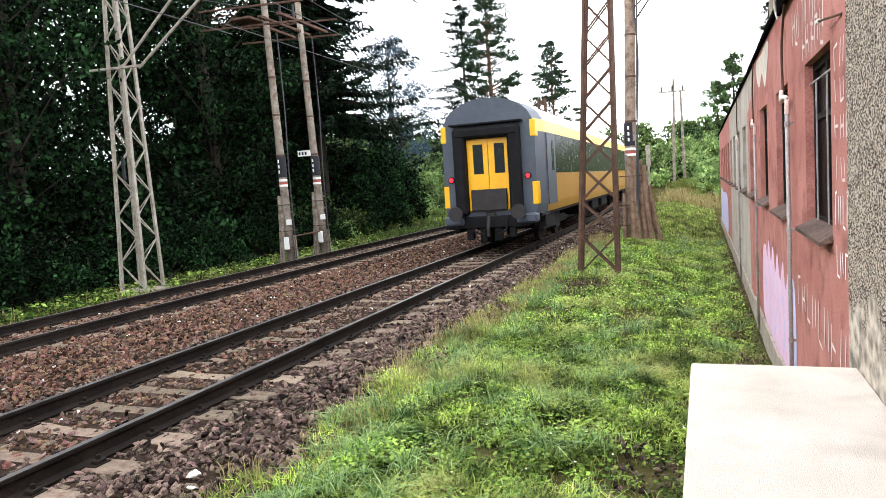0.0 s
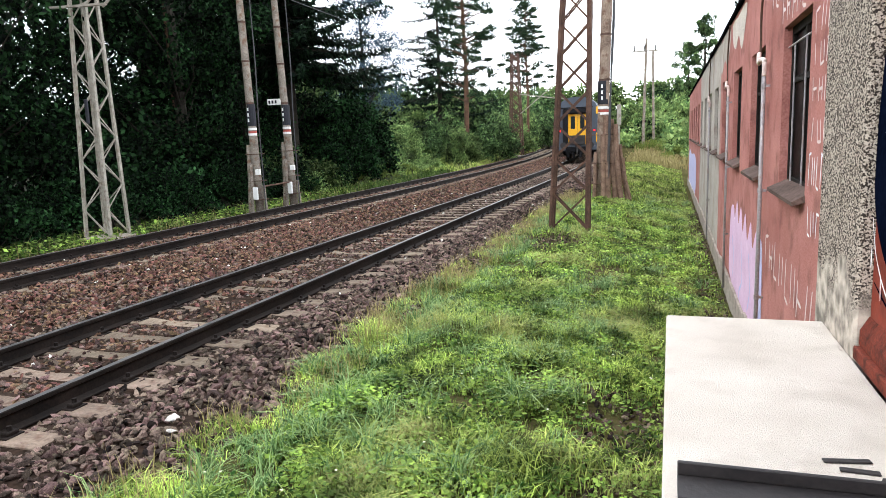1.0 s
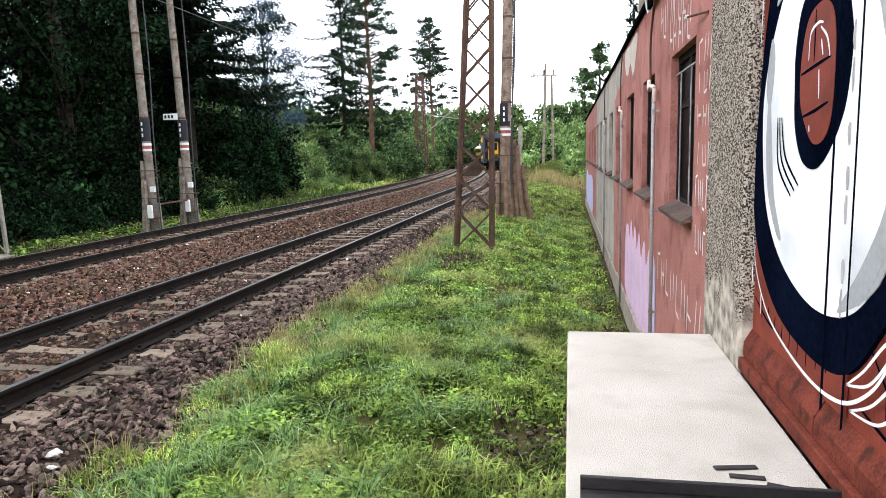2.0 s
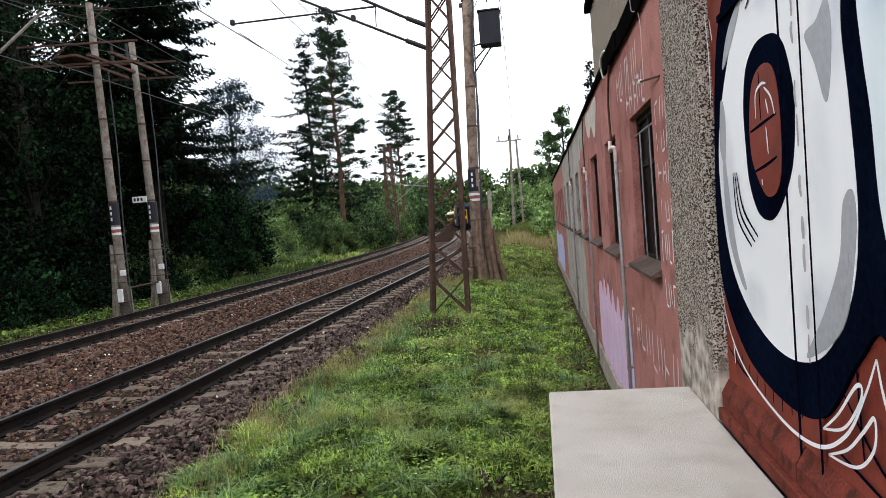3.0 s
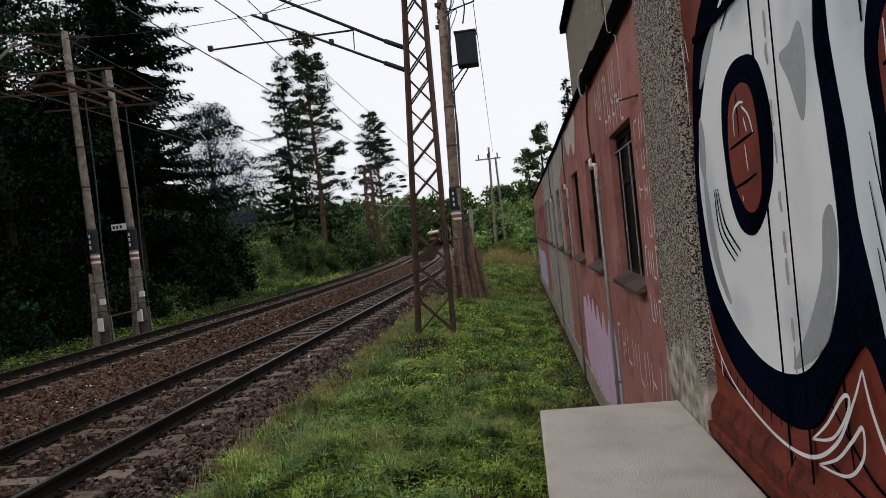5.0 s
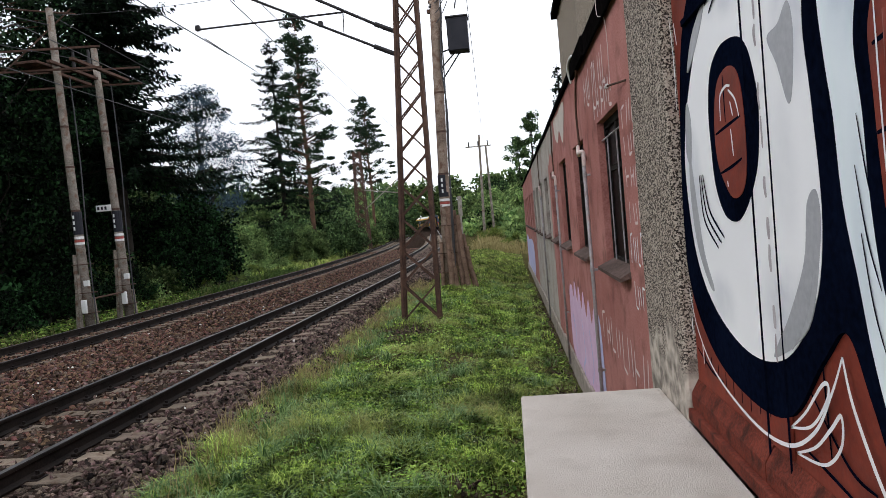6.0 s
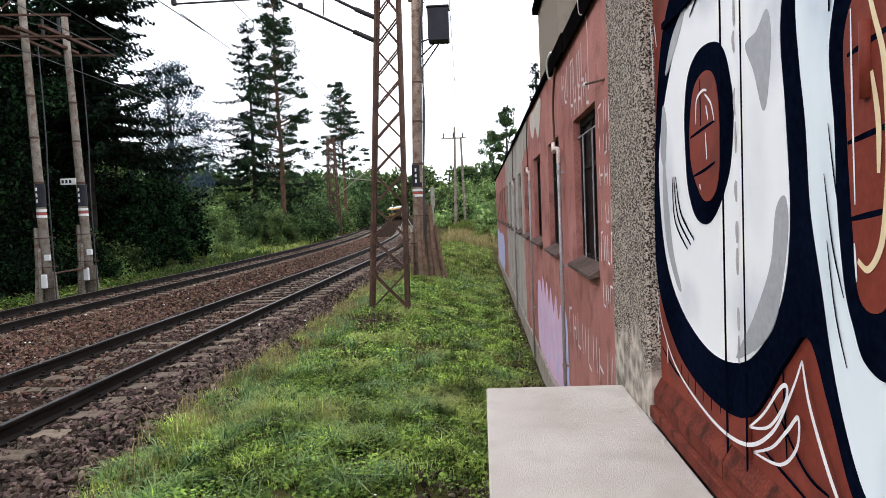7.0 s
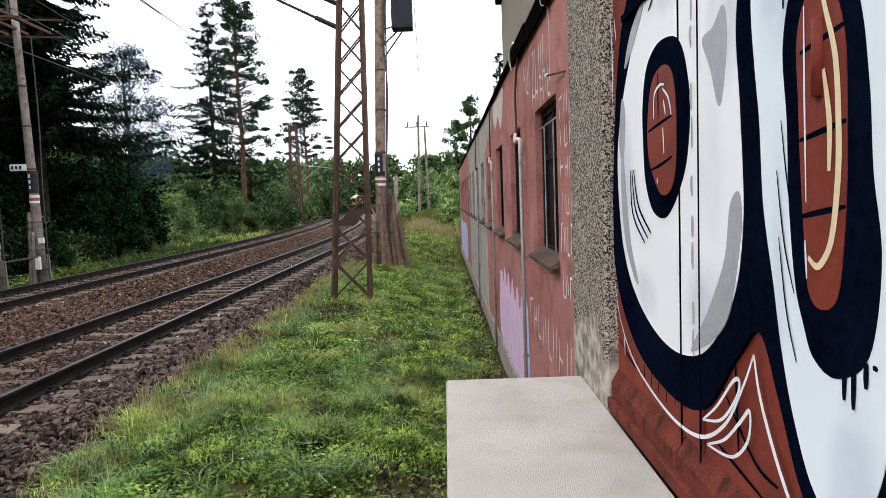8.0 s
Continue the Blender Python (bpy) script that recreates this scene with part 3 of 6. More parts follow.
def ballast():
    rng = np.random.default_rng(11)
    rnd = random.Random(3)
    near, far = stone_shapes(rnd, 12, 1), None
    # split faces: flatten each stone and cut it by a few planes
    for k, (v, f) in enumerate(near):
        v = np.array(v, float) * (1.3, 1.0, 0.72)
        for _ in range(5):
            d = rng.normal(size=3)
            d /= np.linalg.norm(d)
            over = np.maximum(0, v @ d - rng.uniform(0.45, 0.7))
            v = v - over[:, None] * d
        near[k] = (v, np.array(f))
    far = []
    for v, f in near[:6]:
        o = np.array([(1, 0, 0), (0, 1, 0), (-1, 0, 0), (0, -1, 0), (0, 0, 0.7), (0, 0, -0.7)], float) * rng.uniform(0.7, 1.2, (6, 1))
        far.append((o, np.array([(0, 1, 4), (1, 2, 4), (2, 3, 4), (3, 0, 4), (1, 0, 5), (2, 1, 5), (3, 2, 5), (0, 3, 5)])))

    def place(n, y0, y1, u0, u1, lift):
        y = rng.uniform(y0, y1, n)
        u = rng.uniform(u0, u1, n)
        x = np.interp(y, LINE[:420, 1], LINE[:420, 0]) + u
        keep = np.ones(n, bool)
        for r in (-0.753, 0.753, FAR_OFF - 0.753, FAR_OFF + 0.753):
            keep &= np.abs(u - r) > 0.1
        # sleepers mostly stay clear on the near track
        ph = np.abs(((y + 2) / 0.61 + 0.5) % 1 - 0.5) * 0.61
        on = (ph < 0.15) & (np.abs(u) < 1.27)
        keep &= ~on | (rng.random(n) < 0.22)
        on_far = (ph < 0.13) & (np.abs(u - FAR_OFF) < 1.2)
        keep &= ~on_far | (rng.random(n) < 0.55)
        x, y, u = x[keep], y[keep], u[keep]
        z = np.array([ground_z(a, b) for a, b in zip(x, y)]) + lift * rng.random(len(x))
        z += np.where((np.abs(u) < 1.3) | (np.abs(u - FAR_OFF) < 1.3), -0.015, 0.005)
        return np.stack([x, y, z], 1), u

    p, u = place(64000, 2.5, 16, -7.6, 2.5, 0.02)
    size = rng.uniform(0.02, 0.056, len(p)) * np.where(rng.random(len(p)) < 0.06, 1.35, 1)
    rusty = (u < -1.4) & (rng.random(len(p)) < 0.75) | (np.abs(u) < 0.7) & (rng.random(len(p)) < 0.4)
    scatter("ballast", near, p[~rusty], size[~rusty], M_STONE, 1, "grey-brown crushed stone ballast beside the rails", "ballast")
    scatter("ballast", near, p[rusty], size[rusty], M_STONE_RUST, 2, "rust-stained crushed stone between the tracks", "ballast")
    p, u = place(38000, 16, 60, -7.5, 2.4, 0.02)
    size = rng.uniform(0.03, 0.06, len(p))
    rusty = (u < -1.4) & (rng.random(len(p)) < 0.75)
    scatter("ballast", far, p[~rusty], size[~rusty], M_STONE, 3, "grey-brown ballast further along the line", "ballast")
    scatter("ballast", far, p[rusty], size[rusty], M_STONE_RUST, 4, "rusty ballast further along the line", "ballast")
    # pale stones, and stone litter by the mast's foot and the ramp
    q, _ = place(260, 3, 24, -7.2, 2.4, 0.03)
    q = q + np.array([0, 0, 0.015])
    sz = rng.uniform(0.016, 0.036, len(q))
    scatter("ballast", near, q, sz, M_PALE_STONE, 5, "scattered pale stones among the ballast", "stone")
    l1 = np.stack([rng.normal(-2.25, 0.38, 520), rng.normal(13.1, 0.75, 520), np.zeros(520)], 1)
    l2 = np.stack([rng.uniform(-0.6, -0.02, 520), rng.uniform(2.2, 5.6, 520), np.zeros(520)], 1)
    l3 = np.stack([rng.uniform(0.42, 0.74, 700), rng.uniform(5.5, 22, 700), np.zeros(700)], 1)
    lit = np.concatenate([l1, l2, l3])
    lit[:, 2] = [ground_z(a, b) + 0.015 for a, b in lit[:, :2]]
    scatter("rubble", near, lit, rng.uniform(0.015, 0.04, len(lit)), M_STONE, 6, "loose rubble among the grass by mast and wall", "rubble")
    q, _ = place(12000, -6.0, 2.5, -7.6, 2.5, 0.02)
    scatter("ballast", far, q, rng.uniform(0.03, 0.06, len(q)), M_STONE, 7, "grey-brown ballast beside the ramp", "ballast")
    big = thing("pale_rock", "white broken rock lying on the ballast", "rock", pose(-3.56, 4.04, ground_z(-3.56, 4.04) + 0.045, 20, 10, 40))
    v, f = near[3]
    raw("rock_body", (v * 0.05).tolist(), f.tolist(), M_PALE_STONE, big)
    small = thing("pale_rock", "smaller pale grey rock beside the white one", "rock", pose(-3.42, 3.86, ground_z(-3.42, 3.86) + 0.04, 10, 30, 80))
    v, f = near[7]
    raw("rock_body", (v * 0.045).tolist(), f.tolist(), M_PALE_STONE, small)


ballast()


# ---- the low workshop building along the strip ----
WALL_X, PIER_X, ROOF_Z = 0.78, 0.735, 3.5
WINDOWS = [4.66 + 2.14 * k for k in range(13)]
WIN_W, WIN_LO, WIN_HI = 1.08, 1.66, 2.79


def wall_run(name, y0, y1, mat, label):
    """A stretch of outer wall with its window openings, 0.35 thick, standing on the ground."""
    b = Build()
    x0, x1 = WALL_X, WALL_X + 0.35
    b.box((x0, y0, -0.9), (x1, y1, WIN_LO)), b.box((x0, y0, WIN_HI), (x1, y1, ROOF_Z))
    y = y0
    for w in WINDOWS:
        if y0 < w + WIN_W / 2 < y1:
            b.box((x0, y, WIN_LO), (x1, w, WIN_HI))
            y = w + WIN_W
    b.box((x0, y, WIN_LO), (x1, y1, WIN_HI))
    return tagged(b.obj(name, mat), label, "wall", kind="structure")


wall_run("wall_red", 3.95, 12.6, M_PLASTER, "faded red plaster wall with deep window openings and graffiti")
wall_run("wall_grey", 12.6, 20.9, M_PLASTER_GREY, "grey plaster wall where the red paint has flaked off")
wall_run("wall_end", 20.9, 34.0, M_PLASTER, "faded red plaster wall at the building's far end")
shell = Build()
shell.box((1.13, 33.65, -0.9), (9.5, 34.0, ROOF_Z)), shell.box((9.5, -6, -0.9), (9.85, 34, 4.6)), shell.box((1.14, -6, -0.9), (9.5, -5.65, 4.6))
tagged(shell.obj("wall_back", M_PLASTER_GREY), "plain grey outer walls closing the building", "wall", kind="structure")
tagged(Build().box((1.13, -5.6, -0.1), (9.5, 33.6, 0.0)).obj("floor", M_PLINTH), "dusty concrete floor inside the building", "floor", kind="structure")
tagged(Build().box((1.14, 3.96, 3.28), (9.5, 33.6, 3.34)).obj("ceiling", M_INSIDE), "plain dim ceiling inside the building", "ceiling", kind="structure")
tagged(Build().box((3.6, -5.6, 0.005), (3.75, 33.6, 3.27)).obj("wall_inner", M_INSIDE), "dim inner partition wall behind the windows", "wall", kind="structure")

plinth = Build()
for k in range(8):
    ya, yb = 3.97 + k * 3.75, 3.97 + (k + 1) * 3.75 - 0.004
    zt = 0.13 - 0.012 * (ya - 6) * 1.0
    plinth.box((WALL_X - 0.035, ya, -0.9), (WALL_X - 0.002, yb, zt), 0.006)
tagged(plinth.obj("trim_plinth", M_PLINTH), "weathered concrete plinth along the wall's foot", "plinth", kind="structure")


def window(y0, name):
    w = thing(name, "old window with a dark wooden frame in a deep plaster opening", "window", kind="structure")
    xf = WALL_X + 0.055
    y1 = y0 + WIN_W
    fr = Build()
    t = 0.055
    fr.box((xf, y0, WIN_LO), (xf + 0.06, y0 + t, WIN_HI)), fr.box((xf, y1 - t, WIN_LO), (xf + 0.06, y1, WIN_HI))
    fr.box((xf, y0 + t, WIN_LO), (xf + 0.06, y1 - t, WIN_LO + t)), fr.box((xf, y0 + t, WIN_HI - t), (xf + 0.06, y1 - t, WIN_HI))
    fr.box((xf + 0.003, y0 + 0.5 * WIN_W - 0.03, WIN_LO + t), (xf + 0.057, y0 + 0.5 * WIN_W + 0.03, WIN_HI - t))
    fr.box((xf + 0.005, y0 + t, WIN_HI - 0.4), (xf + 0.055, y0 + 0.5 * WIN_W - 0.03, WIN_HI - 0.36))
    fr.box((xf + 0.005, y0 + 0.5 * WIN_W + 0.03, WIN_HI - 0.4), (xf + 0.055, y1 - t, WIN_HI - 0.36))
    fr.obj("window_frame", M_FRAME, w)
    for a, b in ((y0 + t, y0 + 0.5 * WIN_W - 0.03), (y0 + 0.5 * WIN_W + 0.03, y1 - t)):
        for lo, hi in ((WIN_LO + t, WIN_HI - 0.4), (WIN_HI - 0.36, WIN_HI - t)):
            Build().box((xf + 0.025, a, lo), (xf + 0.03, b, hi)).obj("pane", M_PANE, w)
    s = Build()
    s.add([(WALL_X - 0.075, y0 - 0.03, WIN_LO - 0.03), (WALL_X - 0.075, y1 + 0.03, WIN_LO - 0.03), (WALL_X + 0.054, y1 - 0.001, WIN_LO + 0.035), (WALL_X + 0.054, y0 + 0.001, WIN_LO + 0.035),
           (WALL_X - 0.075, y0 - 0.03, WIN_LO - 0.055), (WALL_X - 0.075, y1 + 0.03, WIN_LO - 0.055), (WALL_X - 0.003, y1 + 0.03, WIN_LO - 0.035), (WALL_X - 0.003, y0 - 0.03, WIN_LO - 0.035)],
          [(0, 1, 2, 3), (4, 5, 1, 0), (5, 4, 7, 6), (0, 3, 7, 4), (1, 5, 6, 2)])
    s.obj("window_sill", M_SILL, w, "sloping cracked window sill")
    if y0 < 5:
        for k, dy in enumerate((0.36, 0.8)):
            Build().tube([(xf - 0.02, y0 + dy, WIN_LO + 0.04), (xf - 0.02, y0 + dy, WIN_HI - 0.14)], 0.006, 6).obj("bar", M_ZINC, w)
        Build().tube([(xf - 0.02, y0, WIN_HI - 0.14), (xf - 0.02, y1, WIN_HI - 0.14)], 0.006, 6).obj("bar", M_ZINC, w)
    return w


for k, wy in enumerate(WINDOWS):
    window(wy, "window_%d" % (k + 1))

# roof with its dark eaves
EAVE_END = 7.05
roof = Build()
for x0, ya, yb in ((0.762, 3.965, EAVE_END), (0.77, EAVE_END + 0.002, 34.3)):
    za = 3.53
    roof.add([(x0, ya, za), (x0, yb, za), (9.9, yb, 4.2), (9.9, ya, 4.2), (x0, ya, za + 0.07), (x0, yb, za + 0.07), (9.9, yb, 4.27), (9.9, ya, 4.27)],
             [(0, 1, 2, 3), (7, 6, 5, 4), (0, 4, 5, 1), (1, 5, 6, 2), (2, 6, 7, 3), (3, 7, 4, 0)])
roof_ob = tagged(roof.obj("roof", M_ROOFSHEET), "low dark bitumen roof with overhanging eaves", "roof", kind="structure")
rnd = random.Random(8)
y = 3.97
while y < 34.2:
    y1 = min(y + rnd.uniform(1.8, 2.6), 34.3)
    if y < EAVE_END:
        y1 = min(y1, EAVE_END)
    near = y1 <= EAVE_END
    x0 = 0.735 if near else 0.748
    board = Build().box((x0 + rnd.uniform(-0.01, 0.01), y, (3.405 if near else 3.5) + rnd.uniform(-0.012, 0.012)), (x0 + (0.026 if near else 0.02), y1 - 0.006, 3.565), 0.004)
    board.obj("fascia_board", M_FASCIA, roof_ob, "black tarred fascia board")
    y = y1
for x0, ya, yb in ((0.763, 3.97, EAVE_END), (0.771, EAVE_END + 0.003, 34.25)):
    Build().box((x0, ya, 3.502), (0.85, yb, 3.527)).obj("soffit", M_FASCIA, roof_ob)

# taller block behind the eaves, with its own roof
attic = Build().box((0.95, 8.0, 3.55), (4.6, 10.4, 4.95))
tagged(attic.obj("wall_attic", M_PEBBLE_HI), "grey pebble-dashed wall of the raised roof block", "wall", kind="structure")
ar = Build()
ar.box((0.87, 7.86, 4.952), (1.12, 10.5, 5.06), 0.008)
ar.box((1.122, 7.94, 4.952), (4.7, 10.45, 4.995), 0.006)
tagged(ar.obj("roof_attic", M_FASCIA), "dark flat roof edge of the raised block", "roof", kind="structure")
cable = Build().tube(spline([(1.12, 7.99, 4.93), (1.16, 7.985, 4.6), (1.2, 7.985, 4.2), (1.22, 7.985, 3.72)]), 0.01, 6)
tagged(cable.obj("roof_cable", M_WIRE), "black cable hanging on the raised pebble-dash wall", "cable")

# pebble-dashed pier and the taller gate bay
pier = Build().box((PIER_X, 3.14, -0.6), (1.13, 3.948, 4.7), 0.012)
tagged(pier.obj("wall_pier", M_PEBBLE), "pebble-dashed pier, its coat fallen off near the ground", "wall", kind="structure")
gate_wall = Build()
gate_wall.box((PIER_X + 0.02, 1.018, 3.4), (1.13, 3.138, 4.7)), gate_wall.box((WALL_X + 0.005, -6, -0.6), (1.13, 1.016, 4.7))
tagged(gate_wall.obj("wall_gate", M_DOOR), "red painted wall above and beside the double door", "wall", kind="structure")
tagged(Build().box((1.132, -5.6, 4.55), (9.5, 3.95, 4.7)).obj("roof_gate", M_ROOFSHEET), "flat roof over the gate bay", "roof", kind="structure")


def downpipe(y, r, label):
    p = thing("downpipe", label, "downpipe", group="downpipes on the wall")
    x = WALL_X - 0.05
    Build().tube([(x, y, 2.56), (x, y, 1.4), (x, y, ground_z(0.7, y) + 0.05)], r, 10).obj("pipe", M_ZINC, p, smooth=True)
    Build().tube(spline([(x + 0.01, y + 0.1, 3.44), (x + 0.015, y + 0.45, 3.1), (x + 0.015, y + 0.42, 2.75), (x, y + 0.36, 2.66), (x, y + 0.22, 2.64)]), r * 0.6, 8).obj("upper_pipe", M_RUST, p, "thin rusty upper pipe", smooth=True)
    Build().tube(spline([(x, y + 0.4, 2.72), (x - 0.01, y + 0.3, 2.63), (x - 0.02, y + 0.1, 2.64), (x, y, 2.62), (x, y, 2.5)]), r * 1.1, 10).obj("bend", M_TAG, p, "white swan-neck bend", smooth=True)
    for z in (2.42, 1.55, 0.62):
        Build().tube([(x, y, z - 0.02), (x, y, z + 0.02)], r * 1.25, 10).obj("bracket", M_ZINC, p)
        Build().beam((x, y, z), (WALL_X, y, z), 0.02).obj("bracket", M_ZINC, p)
    return p


downpipe(6.42, 0.017, "grey zinc downpipe with a bent top fixed to the wall")
downpipe(10.3, 0.016, "slimmer grey downpipe with a bent top on the wall")
downpipe(15.2, 0.016, "dull downpipe on the flaking grey wall")
gut = thing("gutter_end", "white bent gutter outlet under the eaves", "gutter")
Build().tube(spline([(0.732, 6.8, 3.585), (0.718, 6.98, 3.56), (0.72, 7.08, 3.48), (0.745, 7.1, 3.38)]), 0.013, 10).obj("outlet", M_WHITE, gut, smooth=True)
wc = Build().tube(spline([(0.725, 4.9, 3.6), (0.722, 4.86, 3.42), (WALL_X - 0.01, 4.85, 3.36), (WALL_X - 0.01, 4.84, 2.9)]), 0.0028, 5)
tagged(wc.obj("wall_cable", M_TAG), "thin pale cable running down the red wall", "cable")
hook = thing("wall_bracket", "short rusty bracket at the window's corner", "bracket")
Build().tube([(WALL_X, 4.28, 2.86), (WALL_X - 0.05, 4.5, 2.88), (WALL_X - 0.06, 4.66, 2.9)], 0.007, 6).obj("arm", M_RUST, hook)
Build().tube([(WALL_X - 0.06, 4.64, 2.9), (WALL_X - 0.06, 4.69, 2.9)], 0.014, 8).obj("knob", M_WHITE, hook)

# ---- loading ramp ----
ramp = thing("loading_ramp", "pale concrete loading ramp slab along the red door", "ramp", kind="structure")
slab = Build().box((-0.005, -2.5, 0.98), (PIER_X - 0.003, 3.72, 1.13), 0.008)
slab.obj("slab", M_CONCRETE, ramp, "pale worn concrete slab with stains")
Build().box((0.06, -2.45, -0.7), (PIER_X - 0.004, 3.66, 0.978)).obj("base", M_PLINTH, ramp)
lip = Build()
rnd = random.Random(4)
for k in range(16):
    y = rnd.uniform(3.1, 3.7) if k < 12 else rnd.uniform(2.0, 3.7)
    r = rnd.uniform(0.002, 0.006)
    lip.box((PIER_X - 0.02 - r * 2, y, 1.131), (PIER_X - 0.02, y + r * 2, 1.131 + r), r * 0.3)
lip.obj("crumbs", M_CONCRETE, ramp)
bar = thing("steel_angle", "dark steel angle lying across the concrete ramp", "steel angle", pose(0, 0, 1.131))
Build().box((0.035, 1.78, 0), (0.72, 1.92, 0.012), 0.003).obj("flange", M_DARK_STEEL, bar)
Build().box((0.035, 1.905, 0.012), (0.72, 1.92, 0.05), 0.003).obj("upright", M_DARK_STEEL, bar)
for k, (x, y, l, a) in enumerate(((0.5, 2.12, 0.13, 10), (0.52, 2.06, 0.1, -4), (0.62, 2.0, 0.12, -20))):
    s = thing("metal_scrap", "small dark scrap of metal lying on the ramp", "scrap", pose(x, y, 1.131, 0, 0, a), "scraps on the ramp")
    Build().box((-l / 2, -0.012, 0), (l / 2, 0.012, 0.006), 0.002).obj("strip", M_DARK_STEEL, s)

# ---- double door with its painted eyes ----
door = thing("door_1", "red double door covered by a mural of two big white eyes", "door", kind="structure")
LEAF_A, SEAM, LEAF_B = 3.138, 2.25, 1.02
for a, b in ((SEAM + 0.004, LEAF_A), (LEAF_B, SEAM - 0.004)):
    leaf = Build().box((DOOR_X, a, 1.22), (DOOR_X + 0.05, b, 3.395), 0.003).obj("leaf", M_DOOR, door, "red painted sheet door leaf")
    rail = Build()
    rail.add([(DOOR_X - 0.035, a, 1.19), (DOOR_X - 0.035, b, 1.19), (DOOR_X - 0.035, b, 1.25), (DOOR_X - 0.035, a, 1.25), (DOOR_X - 0.002, a, 1.31), (DOOR_X - 0.002, b, 1.31), (DOOR_X - 0.002, a, 1.19), (DOOR_X - 0.002, b, 1.19)],
             [(0, 1, 2, 3), (3, 2, 5, 4), (0, 3, 4, 6), (1, 7, 5, 2), (0, 6, 7, 1)])
    rail.obj("weather_board", M_DOOR_FOOT, leaf, "sloping board along the leaf's foot")
Build().box((DOOR_X - 0.012, SEAM - 0.165, 1.315), (DOOR_X - 0.0005, SEAM - 0.012, 3.39), 0.003).obj("cover_strip", M_DOOR, door)
Build().box((PIER_X - 0.001, 1.02, 1.131), (DOOR_X + 0.05, 3.136, 1.185), 0.004).obj("threshold", M_DOOR_FOOT, door, "worn red threshold")
for z0, z1 in ((2.29, 2.44), (2.95, 3.1)):
    Build().tube([(DOOR_X - 0.02, 1.42, z0), (DOOR_X - 0.02, 1.42, z1)], 0.014, 10).obj("hinge", M_DOOR, door, "red painted barrel hinge", smooth=True)
for ya, yb in ((2.9, 2.28), (2.08, 1.5)):
    Build().beam((DOOR_X - 0.018, ya, 2.815), (DOOR_X - 0.018, yb, 2.825), 0.02, 0.024).obj("strap", M_INK, door, "dark iron strap across the leaf")


def paint(name, pts, mat, lift, closed=True, parent=door, x=DOOR_X, n=8, label=""):
    """A coat of paint: a closed outline in (y, z) on the wall at x, lift metres proud."""
    b = Build()
    line = spline(pts, n, True) if closed else [np.array(p) for p in pts]
    b.plate([(x - 0.0006, p[0], p[1]) for p in line], (-lift, 0, 0))
    return b.obj(name, mat, parent, label)


def stroke(name, pts, width, mat, lift, parent=door, x=DOOR_X, n=8):
    """A sprayed or brushed line in (y, z), thinner at its ends."""
    line = spline(pts, n)
    b = Build()
    k = len(line)
    for i, p in enumerate(line):
        d = line[min(i + 1, k - 1)] - line[max(i - 1, 0)]
        d = d / (np.linalg.norm(d) + 1e-9)
        w = width * (0.55 + 0.45 * math.sin(math.pi * min(1, max(0, i / (k - 1)))))
        s = np.array((-d[1], d[0])) * w / 2
        b.v += [(x - lift, *(p + s)), (x - lift, *(p - s))]
    b.f += [(2 * i, 2 * i + 1, 2 * i + 3, 2 * i + 2) for i in range(k - 1)]
    return b.obj(name, mat, parent)


C = 0.0125  # the mural lies over the cover strip
paint("eye_outline", [(3.125, 2.2), (3.12, 1.78), (2.86, 1.52), (2.5, 1.42), (2.1, 1.44), (1.84, 1.66), (1.7, 1.76), (1.6, 1.62), (1.5, 1.45), (1.4, 1.4), (1.2, 1.45), (1.1, 1.7), (1.08, 2.2), (1.15, 2.9), (1.4, 3.1), (1.9, 3.02), (2.3, 3.03), (2.7, 2.97), (2.98, 2.74)], M_INK, C, label="blue-black outline of the painted eyes")
paint("eye_white", [(3.04, 2.22), (2.96, 1.88), (2.74, 1.68), (2.4, 1.58), (2.08, 1.62), (1.86, 1.8), (1.785, 2.02), (1.8, 2.3), (1.825, 2.5), (1.81, 2.62), (1.79, 2.71), (1.9, 2.79), (2.13, 2.895), (2.28, 2.925), (2.45, 2.9), (2.6, 2.83), (2.78, 2.68), (2.96, 2.46)], M_EYE, C + 0.002, label="hazy white of the painted eye")
paint("eye_shade", [(2.16, 1.61), (1.9, 1.74), (1.795, 1.98), (1.8, 2.1), (1.86, 2.07), (1.9, 1.92), (2.02, 1.76)], M_SPRAY_GREY, C + 0.003, label="grey shading inside the eye")
paint("eye_shade", [(2.98, 2.13), (2.93, 1.92), (2.8, 1.77), (2.74, 1.76), (2.84, 1.9), (2.9, 2.1), (2.95, 2.3)], M_SPRAY_GREY, C + 0.003)
paint("eye_shade", [(2.05, 2.54), (1.99, 2.45), (1.935, 2.34), (1.9, 2.38), (1.875, 2.52), (1.9, 2.6), (1.97, 2.56)], M_SPRAY_GREY, C + 0.003)
paint("pupil", [(2.647, 2.43), (2.594, 2.56), (2.47, 2.62), (2.31, 2.613), (2.223, 2.565), (2.171, 2.468), (2.149, 2.366), (2.177, 2.22), (2.235, 2.131), (2.329, 2.051), (2.425, 2.019), (2.541, 2.048), (2.623, 2.154), (2.645, 2.295)], M_INK, C + 0.004, label="blue-black pupil")
paint("pupil_heart", [(2.577, 2.38), (2.522, 2.5), (2.405, 2.537), (2.31, 2.5), (2.272, 2.382), (2.278, 2.2), (2.327, 2.119), (2.422, 2.1), (2.503, 2.151), (2.573, 2.245)], M_DOOR, C + 0.006, label="red brick pattern in the pupil")
